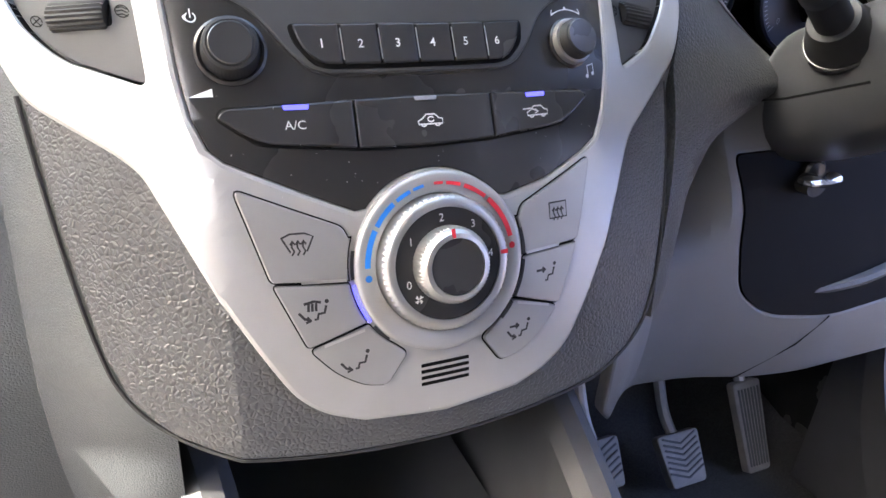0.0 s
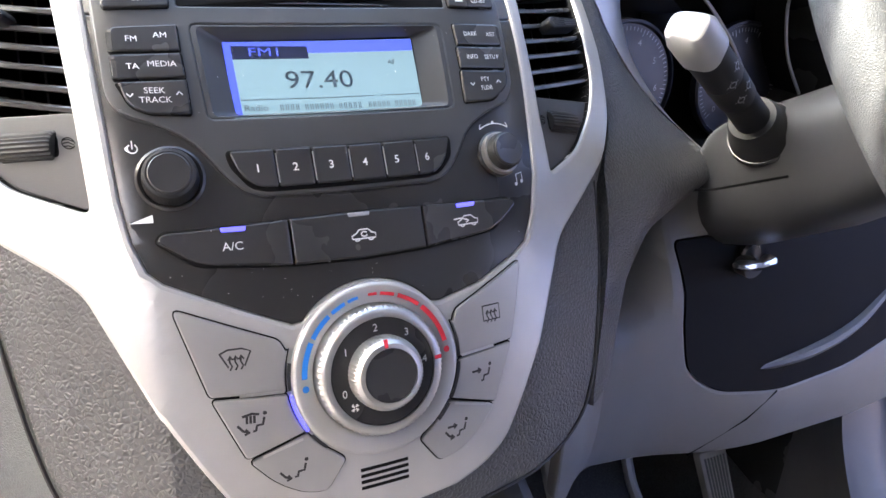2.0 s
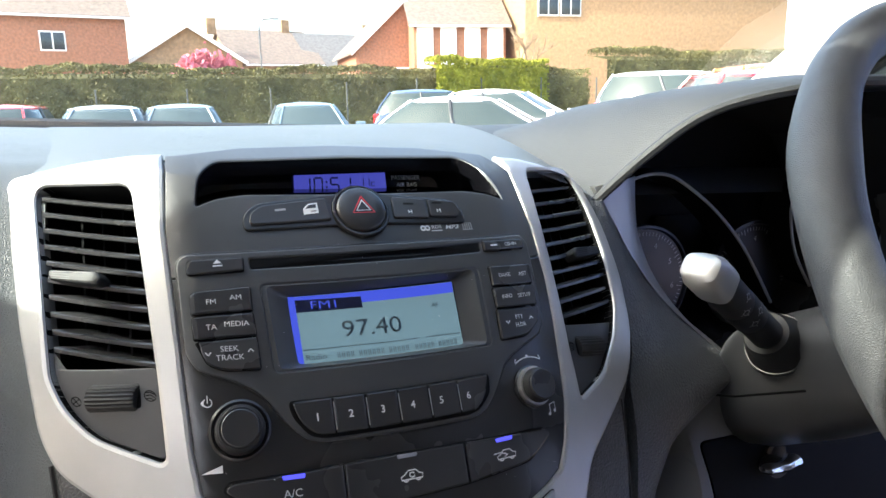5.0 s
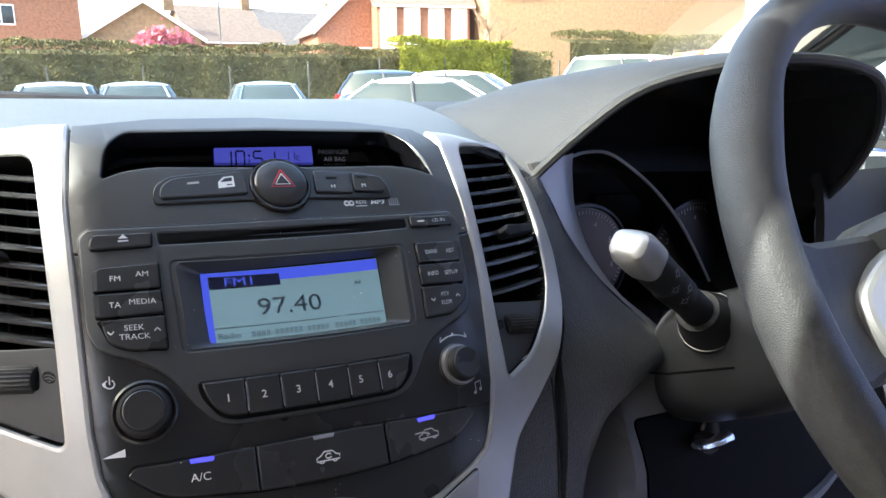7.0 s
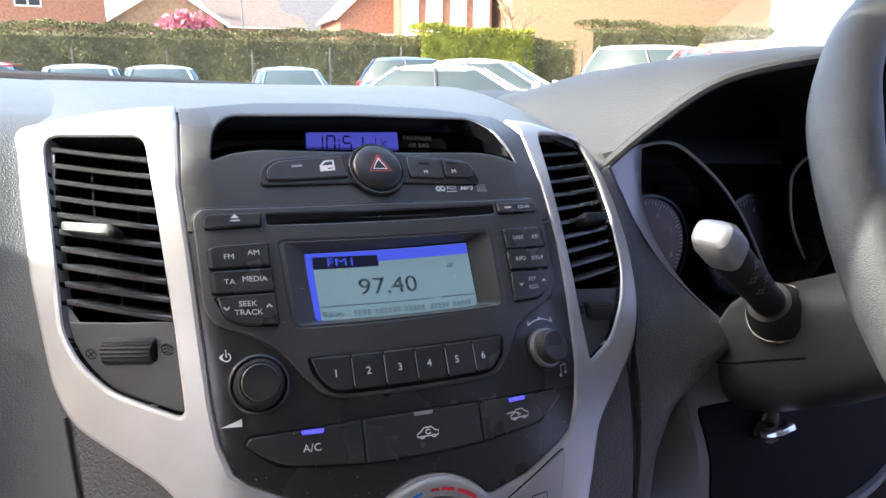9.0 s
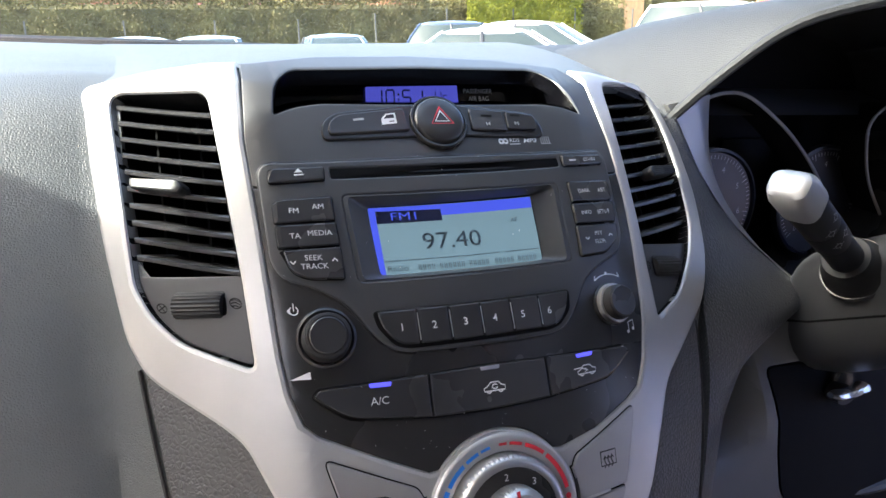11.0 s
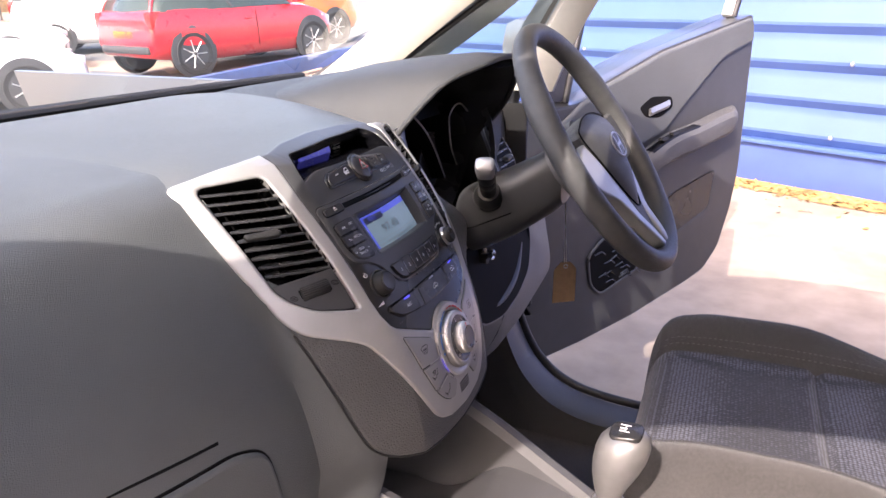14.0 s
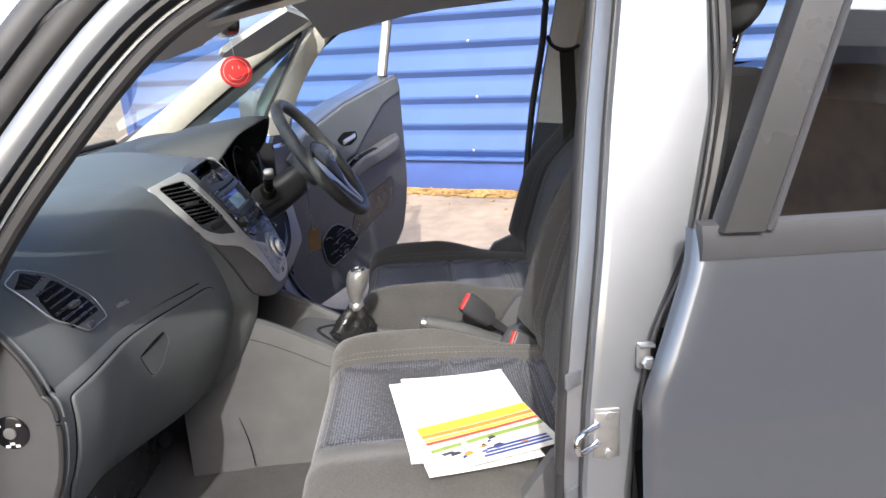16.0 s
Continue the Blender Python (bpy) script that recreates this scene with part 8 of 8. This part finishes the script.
    rows += [(zz, 0.0), (zz + 0.045, -0.034), (zz + 0.062, -0.036), (zz + 0.155, -0.006), (zz + 0.172, 0.0)]
x0, x1 = -2.85, 14.0
bm = loft([[(x, y, zz) for zz, y in rows] for x in (x0, x1)], False, False)
lpart("cladding", bm, CLAD, wallb, "blue ribbed metal cladding", 20)
lpart("plinth", rbox(((x0 + x1) / 2, 0.02, 0.115), (x1 - x0, 0.08, 0.235), 0.006), CLADDARK, wallb, "blue painted plinth")
lpart("ledge", rbox(((x0 + x1) / 2, 0.0, 0.250), (x1 - x0, 0.11, 0.026), 0.006), CLAD, wallb)
lpart("backing", rbox(((x0 + x1) / 2, 0.14, 2.6), (x1 - x0, 0.2, 5.2), 0.01), CLADDARK, wallb)
lpart("corner_flashing", rbox((x0 - 0.03, 0.05, 2.6), (0.10, 0.25, 5.2), 0.01), CLADDARK, wallb, "blue corner flashing")
for px in (2.15, 7.0):
    lpart("joint_cover", rbox((px, -0.045, 3.6), (0.20, 0.016, 4.1), 0.004), CLAD, wallb)
random.seed(11)
for k in range(7):
    for px in (4.2, 2.3, 0.55, -1.2):
        lpart("rivet", lathe([(0.012, 0), (0.011, 0.006), (0.004, 0.009)], (px + 0.05 * (k % 2), -0.036, 0.32 + PITCH * (k * 2)), (0, -1, 0), 10), STEEL, wallb)
moss = outside("moss_strip", "orange moss and leaf litter along the wall foot", "moss", WPX, WPY, wyaw, "", "stuff")
random.seed(21)
vts, fcs = [], []
for k in range(5200):
    px, off = random.uniform(-2.9, 9), abs(random.gauss(0, 0.075))
    if random.random() < 0.08:
        off += random.uniform(0, 0.35)
    s_ = random.uniform(0.006, 0.022)
    c = Vector((px, -0.03 - off, -0.012 + random.uniform(0.0, 0.02) * math.exp(-off * 6)))
    a = random.uniform(0, 6.3)
    u = Vector((math.cos(a), math.sin(a), random.uniform(-0.5, 0.5))) * s_
    w = Vector((-math.sin(a), math.cos(a), random.uniform(-0.5, 0.5))) * s_ * 0.7
    i = len(vts)
    vts += [c + u, c + w, c - u, c - w]
    fcs.append((i, i + 1, i + 2, i + 3))
me = bpy.data.meshes.new("litter")
me.from_pydata(vts, [], fcs)
me.materials.append(MOSS)
ob = new("litter", me)
ob.parent = moss
lpart("bed", sheet(lambda x, y: (x, y + 0.02 * math.sin(7 * x) + 0.015 * math.sin(17 * x), -0.014 + 0.02 * max(0, 1 + (y + 0.02) / 0.14)), lin(-2.9, 12, 90), lin(-0.16, 0.0, 4)), MOSS, moss)
bar = outside("low_barrier", "low blue painted barrier along the parking edge", "barrier", 0, 0, 0)
lpart("rail", rbox((4.2, 6.02, 0.13), (13.6, 0.12, 0.20), 0.012, (0, 0, -1.5)), BLUEBAR, bar)
for k in range(8):
    lpart("foot", rbox((-2.2 + 1.85 * k, 6.19 - 0.048 * k, 0.02), (0.12, 0.14, 0.07), 0.01), BLUEBAR, bar)

# ---- parked cars ----


def parked_car(x, y, yaw, paint, kind, label):
    car = outside("parked_car", label, "car", x, y, yaw, "parked cars")
    L, W, H, belt, bon = {"hatch": (3.5, 0.80, 1.46, 0.93, 0.90), "sedan": (4.5, 0.88, 1.42, 0.93, 0.88), "suv": (4.3, 0.90, 1.64, 1.06, 1.04)}[kind]
    h = L / 2
    st = [(-h, 0.42, belt - 0.28, 0.80), (-h + 0.05, 0.30, belt - 0.05, 0.93), (-h + 0.35, 0.24, belt + 0.01, 1.0), (-h * 0.4, 0.20, belt, 1.0), (0, 0.20, belt - 0.01, 1.0), (h * 0.38, 0.20, belt - 0.02, 1.0), (h * 0.62, 0.20, bon - 0.02, 0.99), (h - 0.30, 0.23, bon - 0.12, 0.95), (h - 0.06, 0.28, bon - 0.26, 0.85), (h, 0.36, bon - 0.38, 0.74)]
    st = smooth_line([(a, b, c) for a, b, c, d in st], 4)
    wd = smooth_line([(a, d, 0) for a, b, c, d in [(-h, 0, 0, 0.80), (-h + 0.05, 0, 0, 0.93), (-h + 0.35, 0, 0, 1.0), (-h * 0.4, 0, 0, 1.0), (0, 0, 0, 1.0), (h * 0.38, 0, 0, 1.0), (h * 0.62, 0, 0, 0.99), (h - 0.30, 0, 0, 0.95), (h - 0.06, 0, 0, 0.85), (h, 0, 0, 0.74)]], 4)
    rings = []
    for (a, zb, zt), (_, k, _) in zip(st, wd):
        w = W * k
        half = [(w * 0.86, zb), (w * 0.97, zb + 0.10), (w, zb + 0.30 * (zt - zb)), (w * 1.0, zb + 0.6 * (zt - zb)), (w * 0.965, zt - 0.10), (w * 0.93, zt - 0.02), (w * 0.80, zt + 0.012)]
        rings.append([(a, v, zz) for v, zz in half] + [(a, -v, zz) for v, zz in reversed(half)])
    body = lpart("body", loft(rings, True, True), paint, car, "", 50)
    rb, fb, rt, ft = {"hatch": (-h + 0.10, h * 0.52, -h + 0.45, h * 0.12), "sedan": (-h + 0.55, h * 0.45, -h + 1.15, h * 0.05), "suv": (-h + 0.08, h * 0.48, -h + 0.38, h * 0.08)}[kind]
    gl = []
    for t in lin(0, 1, 5):
        zz = belt - 0.03 + (H - belt) * t
        w = W * (0.93 - 0.20 * t - 0.05 * t * t)
        a, b = rb + (rt - rb) * (t ** 1.25), fb + (ft - fb) * (t ** 0.9)
        gl.append([(a, w * 0.86, zz), (a + 0.10, w, zz), ((a + b) / 2, w * 1.01, zz), (b - 0.14, w, zz), (b, w * 0.82, zz), (b + 0.03, 0, zz), (b, -w * 0.82, zz), (b - 0.14, -w, zz), ((a + b) / 2, -w * 1.01, zz), (a + 0.10, -w, zz), (a, -w * 0.86, zz), (a - 0.03, 0, zz)])
    lpart("glass", loft(gl, True, True), CARGLASS, car, "tinted car windows", 50)
    top = gl[-1]
    c = Vector((sum(p[0] for p in top) / 12, 0, H))
    lpart("roof", loft([[Vector(p) + (Vector(p) - c) * 0.03 + Vector((0, 0, -0.05)) for p in top], [Vector(p) + (Vector(p) - c) * 0.02 for p in top], [c + (Vector(p) - c) * 0.8 + Vector((0, 0, 0.035)) for p in top], [c + (Vector(p) - c) * 0.1 + Vector((0, 0, 0.05)) for p in top]], True, True), paint, car, "", 60)
    for j in (4, 6, 0, 10):
        lpart("pillar", tube([Vector(r[j]) * 1.004 for r in gl], 0.026 if j in (1, 9, 0, 10) else 0.022, 6), paint, car)
    for sgn in (1, -1):
        lpart("mid_pillar", tube([Vector(r[2 if sgn > 0 else 8]) for r in gl], 0.03, 6), TRIMBLACK, car)
        lpart("door_mirror", rbox((fb - 0.10, sgn * (W + 0.10), belt + 0.06), (0.12, 0.20, 0.13), 0.03), paint, car)
        lpart("headlamp", rbox((h - 0.20, sgn * W * 0.72, bon - 0.26), (0.34, 0.22, 0.13), 0.04, (0, 8, -sgn * 22)), LAMPW, car, "clear headlamp")
        lpart("tail_lamp", rbox((-h + 0.12, sgn * W * 0.82, belt - 0.14), (0.22, 0.16, 0.24), 0.04), LAMPR, car, "red tail lamp")
        lpart("door_line", tube([(0.02, sgn * W * 1.003, 0.34), (0.02, sgn * W * 1.003, 0.62), (0.03, sgn * W * 0.97, belt - 0.08)], 0.006, 5), VOID, car)
        lpart("door_handle", rbox((-0.12, sgn * W * 1.0, belt - 0.19), (0.16, 0.03, 0.025), 0.008), paint, car)
        for ax in (h * 0.66, -h * 0.66):
            wh = lpart("wheel", lathe([(0.20, -0.09), (0.29, -0.10), (0.31, -0.07), (0.31, 0.07), (0.29, 0.10), (0.215, 0.09), (0.21, 0.05)], (ax, sgn * (W - 0.09), 0.31), (0, sgn, 0), 32), TYRE, car, "black tyre")
            lpart("rim", lathe([(0.21, 0.06), (0.205, 0.085), (0.19, 0.06)], (ax, sgn * (W - 0.09), 0.31), (0, sgn, 0), 32), ALLOY, wh)
            lpart("disc", lathe([(0.20, 0.03), (0.001, 0.03)], (ax, sgn * (W - 0.09), 0.31), (0, sgn, 0), 24), VOID, wh)
            for q in range(7):
                t = 2 * math.pi * q / 7
                lpart("wheel_spoke", tube([(ax + r * math.cos(t), sgn * (W - 0.09 + 0.08), 0.31 + r * math.sin(t)) for r in (0.03, 0.12, 0.20)], [0.03, 0.02, 0.025], 6, None, False, 0.5), ALLOY, wh)
            lpart("wheel_arch", lathe([(0.31, -0.02), (0.37, -0.02), (0.375, 0.006), (0.345, 0.012)], (ax, sgn * (W - 0.01), 0.33), (0, sgn, 0), 32), TRIMBLACK, car)
    lpart("grille", rbox((h - 0.10, 0, bon - 0.42), (0.20, W * 1.1, 0.16), 0.05), TRIMBLACK, car, "black grille")
    lpart("front_bumper", rbox((h - 0.16, 0, 0.32), (0.30, W * 1.5, 0.10), 0.04), TRIMBLACK, car)
    lpart("rear_bumper", rbox((-h + 0.10, 0, 0.40), (0.26, W * 1.55, 0.12), 0.04), TRIMBLACK if kind != "sedan" else paint, car)
    lpart("number_plate", rbox((-h + 0.015, 0, 0.60 if kind == "hatch" else 0.7), (0.03, 0.52, 0.11), 0.006), PLATEY, car, "yellow rear plate")
    lpart("front_plate", rbox((h - 0.01, 0, 0.42), (0.03, 0.52, 0.11), 0.006), WHITEP, car)
    return car


def carpaint(name, c, metal=0.2):
    return mat(name, c, 0.3, metal, 0.03, 20, 0, coat=1.0, stain=0.03)


RED, WHITE, SILVERC, TEAL, ORANGE, GREYC, NAVY = carpaint("bright_red_paint", (0.62, 0.015, 0.025), 0.0), carpaint("white_car_paint", (0.78, 0.79, 0.80), 0.0), carpaint("silver_car_paint", (0.5, 0.51, 0.52), 0.5), carpaint("teal_grey_paint", (0.20, 0.26, 0.28), 0.4), carpaint("orange_paint", (0.75, 0.16, 0.015), 0.1), carpaint("mid_grey_paint", (0.28, 0.31, 0.33), 0.4), carpaint("dark_blue_paint", (0.04, 0.06, 0.11), 0.3)
parked_car(9.15, 7.9, -15, RED, "hatch", "bright red parked hatchback with alloy wheels")
parked_car(11.6, 9.2, -20, ORANGE, "suv", "orange parked crossover behind the red hatchback")
parked_car(11.5, 12.1, -48, WHITE, "suv", "white parked crossover with a black grille")
parked_car(5.3, 10.2, -35, WHITE, "sedan", "white parked saloon with its nose to the yard")
parked_car(7.2, 12.6, -45, WHITE, "sedan", "white parked saloon between two white cars")
parked_car(7.7, 17.2, -25, NAVY, "hatch", "dark parked hatchback behind the white cars")
parked_car(3.7, 15.4, 262, TEAL, "sedan", "teal-grey parked saloon facing the yard")
parked_car(1.15, 15.4, 265, GREYC, "sedan", "mid grey parked saloon by the hedge")
parked_car(-0.25, 15.2, 265, SILVERC, "sedan", "silver parked saloon in the car park")
parked_car(-2.0, 15.6, 262, RED, "hatch", "red parked hatchback in the car park")

# ---- hedge, trees ----


def leaf_mass(name, label, x, y, yaw, sx, sy, sz, n, material, leaf, z0=0.0, seed=1, category="hedge", bush=False):
    """Thousands of small leaves in an uneven mass."""
    rng = np.random.RandomState(seed)
    e = outside(name, label, category, x, y, yaw, "", "stuff")
    v, f = [], []
    for k in range(n):
        u = rng.uniform(-0.5, 0.5, 3)
        if bush:
            d = rng.normal(0, 1, 3)
            d /= np.linalg.norm(d)
            r = rng.uniform(0.55, 1.0) * (1 + 0.25 * math.sin(4 * d[0] + 3 * d[2]) * math.cos(5 * d[1]))
            p = np.array([d[0] * sx / 2 * r, d[1] * sy / 2 * r, z0 + sz / 2 + d[2] * sz / 2 * r])
        else:
            px = u[0] * sx
            top = sz * (1 + 0.025 * math.sin(px * 0.9 + seed) + 0.015 * math.sin(px * 2.7) + 0.012 * math.sin(px * 7))
            if rng.rand() < 0.6:
                p = np.array([px, -sy / 2 + abs(rng.normal(0, 0.12)) + 0.08 * math.sin(px * 3), z0 + rng.rand() * top])
            else:
                p = np.array([px, u[1] * sy, z0 + top - abs(rng.normal(0, 0.10))])
        a, b = rng.normal(0, 1, 3), rng.normal(0, 1, 3)
        a *= leaf / np.linalg.norm(a)
        b = np.cross(a, b)
        b *= leaf * 0.7 / np.linalg.norm(b)
        i = len(v)
        v += [tuple(p + a), tuple(p + b), tuple(p - a), tuple(p - b)]
        f.append((i, i + 1, i + 2, i + 3))
    me = bpy.data.meshes.new("leaves")
    me.from_pydata(v, [], f)
    me.materials.append(material)
    o = new("leaves", me)
    o.parent = e
    if not bush:
        lpart("heart", sheet(lambda q, w: (q, -sy / 2 + 0.18 + 0.1 * math.sin(q * 3) + sy * 0.8 * sstep(sz * 0.85, sz * 0.95, w), min(w, sz * 0.93)), lin(-sx / 2, sx / 2, int(sx * 2)), lin(z0, z0 + sz * 0.98, 8)), material, e)
    return e


leaf_mass("hedge", "tall brown-green clipped hedge behind the car park", 0.5, 24.5, 0, 33, 1.6, 2.6, 60000, HEDGE, 0.045, seed=2)
leaf_mass("hedge", "bright yellow-green hedge section", 12.6, 24.0, 0, 4.6, 1.4, 2.6, 9000, HEDGE2, 0.05, seed=4)
leaf_mass("hedge", "dark green clipped hedge beside the flats", 24.0, 24.0, 0, 13, 1.6, 3.0, 24000, HEDGE, 0.045, seed=6)
FENCEPOST = mat("weathered_fence_post", (0.11, 0.105, 0.09), 0.8, 0, 0.15, 20)
for k in range(13):
    fp = outside("fence_post", "thin grey metal fence post before the hedge", "post", -13 + 2.5 * k, 23.3, 0, "fence posts")
    lpart("post", rbox((0, 0, 0.95), (0.045, 0.045, 1.9), 0.006), FENCEPOST, fp)


def bare_tree(x, y, height, seed, label, crown=None):
    rng = random.Random(seed)
    t = outside("tree", label, "tree", x, y)
    bm = bmesh.new()
    tips = []

    def grow(p, d, r, ln, depth):
        q = p + d * ln
        tube([p, p.lerp(q, 0.5) + Vector((rng.uniform(-1, 1), rng.uniform(-1, 1), 0)) * ln * 0.05, q], [r, r * 0.85, r * 0.7], 5, bm)
        tips.append(q)
        if depth:
            for _ in range(3 if depth > 1 else 4):
                nd = (d + Vector((rng.uniform(-1, 1), rng.uniform(-1, 1), rng.uniform(-0.2, 0.7))) * 0.75).normalized()
                grow(q, nd, r * 0.6, ln * rng.uniform(0.6, 0.8), depth - 1)

    grow(Vector((0, 0, 0)), Vector((0, 0, 1)), height * 0.02, height * 0.30, 4)
    lpart("trunk", bm, TWIG, t, "bare branching trunk")
    if crown:
        rg = np.random.RandomState(seed)
        v, f = [], []
        for q in tips:
            for _ in range(26):
                p = np.array(q) + rg.normal(0, height * 0.05, 3)
                a, b = rg.normal(0, 0.10, 3), rg.normal(0, 0.10, 3)
                i = len(v)
                v += [tuple(p + a), tuple(p + b), tuple(p - a), tuple(p - b)]
                f.append((i, i + 1, i + 2, i + 3))
        me = bpy.data.meshes.new("crown")
        me.from_pydata(v, [], f)
        me.materials.append(crown)
        o = new("crown", me)
        o.parent = t
    return t


bare_tree(15.6, 26.5, 5.0, 3, "bare brown tree beside the flats")
bare_tree(5.0, 46.0, 4.6, 8, "pink blossom tree before the houses", BLOSSOM)
bare_tree(6.2, 47.0, 4.2, 12, "pink blossom tree beside the house", BLOSSOM)

# ---- houses ----


def house(x, y, yaw, w, d, eaves, ridge, wallm, roofm, label, gable_front=True, wins=((-0.25, 0.5), (0.25, 0.5)), white=False):
    hs = outside("house", label, "house", x, y, yaw, "houses")
    lpart("wall", rbox((0, 0, eaves / 2), (w, d, eaves), 0.02), wallm, hs)
    o = 0.35
    if gable_front:
        lpart("gable_wall", loft([[(-w / 2, yy, eaves), (w / 2, yy, eaves), (0, yy, ridge - 0.15)] for yy in (-d / 2, d / 2)], True, True), wallm, hs)
        for s in (-1, 1):
            lpart("roof", loft([[(s * (w / 2 + o), yy, eaves - 0.25), (0, yy, ridge), (0, yy, ridge - 0.18), (s * (w / 2 + o), yy, eaves - 0.43)] for yy in (-d / 2 - o, d / 2 + o)], True, True), roofm, hs)
            lpart("bargeboard", loft([[(s * (w / 2 + o), yy, eaves - 0.22), (0, yy, ridge + 0.04), (0, yy, ridge - 0.28), (s * (w / 2 + o), yy, eaves - 0.52)] for yy in (-d / 2 - o - 0.05, -d / 2 - o)], True, True), WHITEP, hs, "white bargeboard")
    else:
        for s in (-1, 1):
            lpart("roof", loft([[(xx, s * (d / 2 + o), eaves - 0.2), (xx, 0, ridge), (xx, 0, ridge - 0.2), (xx, s * (d / 2 + o), eaves - 0.4)] for xx in (-w / 2 - o, w / 2 + o)], True, True), roofm, hs)
        for s in (-1, 1):
            lpart("gable_wall", loft([[(xx, -d / 2, eaves), (xx, d / 2, eaves), (xx, 0, ridge - 0.15)] for xx in (s * w / 2 - 0.05, s * w / 2 + 0.05)], True, True), wallm, hs)
        lpart("gutter", rbox((0, -d / 2 - o, eaves - 0.32), (w + 0.6, 0.12, 0.14), 0.02), WHITEP, hs)
    for u, v in wins:
        wn_ = lpart("window", rbox((u * w, -d / 2 - 0.03, v * eaves), (1.5, 0.10, 1.25), 0.01), WHITEP, hs, "white window frame")
        for q in (-0.36, 0.36):
            lpart("pane", rbox((u * w + q, -d / 2 - 0.09, v * eaves), (0.62, 0.04, 1.05), 0.005), DARKGLASS, wn_)
    if white:
        for u in (-0.38, -0.13, 0.13, 0.38):
            lpart("white_panel", rbox((u * w, -d / 2 - 0.10, eaves * 0.72), (1.1, 0.18, eaves * 0.5), 0.02), WHITEP, hs, "white boarded panel")
    lpart("chimney", rbox((w * 0.3, 0, ridge + 0.3), (0.7, 0.6, 1.2), 0.02), wallm, hs)
    return hs


house(-4.6, 58, 4, 11, 9, 7.4, 10.5, BRICK, TILE, "red brick house with a brown tiled roof", False, ((-0.3, 0.75), (0.1, 0.75)))
house(5.2, 60, 0, 7.5, 9, 4.6, 7.0, TAN, TILE, "brick gable house with white bargeboards", True, ((-0.2, 0.5), (0.2, 0.5)))
house(12.0, 64, 6, 7, 9, 4.4, 7.2, TAN, TILE, "house with a brown tiled roof", False, ((-0.2, 0.6), (0.2, 0.6)))
house(19.0, 64, 4, 8, 8, 4.2, 7.0, TAN, SLATE, "house with a grey tiled roof", False, ((-0.25, 0.6), (0.2, 0.6)))
house(20.0, 54, -8, 7, 9, 4.8, 8.2, BRICK, TILE, "red brick gable house", True, ((0.0, 0.6),))
house(23.2, 50, -14, 6.5, 8, 6.4, 9.2, BRICK, TILE, "brick terrace with white boarded panels", False, ((-0.25, 0.35), (0.0, 0.35), (0.25, 0.35)), True)
house(36.5, 46, -12, 20, 10, 9.0, 11.5, TAN, TILE, "large tan brick block of flats", False, ((-0.42, 0.8), (-0.34, 0.8)))
lp = outside("lamp_post", "thin grey street lamp post", "lamp post", 10.2, 55)
lpart("mast", tube([(0, 0, 0), (0, 0, 6.6), (0.3, 0, 7.1), (1.0, 0, 7.2)], 0.07, 8), POST, lp)
lpart("lantern", rbox((1.2, 0, 7.18), (0.6, 0.25, 0.14), 0.05), POST, lp)
near = outside("house", "tan rendered house across the yard", "house", -9.5, -4.0, 80, "houses")
lpart("wall", rbox((0, 0, 2.3), (11, 5, 4.6), 0.02), TAN, near)
for s in (-1, 1):
    lpart("roof", loft([[(xx, s * 2.9, 4.4), (xx, 0, 6.8), (xx, 0, 6.6), (xx, s * 2.9, 4.2)] for xx in (-5.9, 5.9)], True, True), TILE, near)
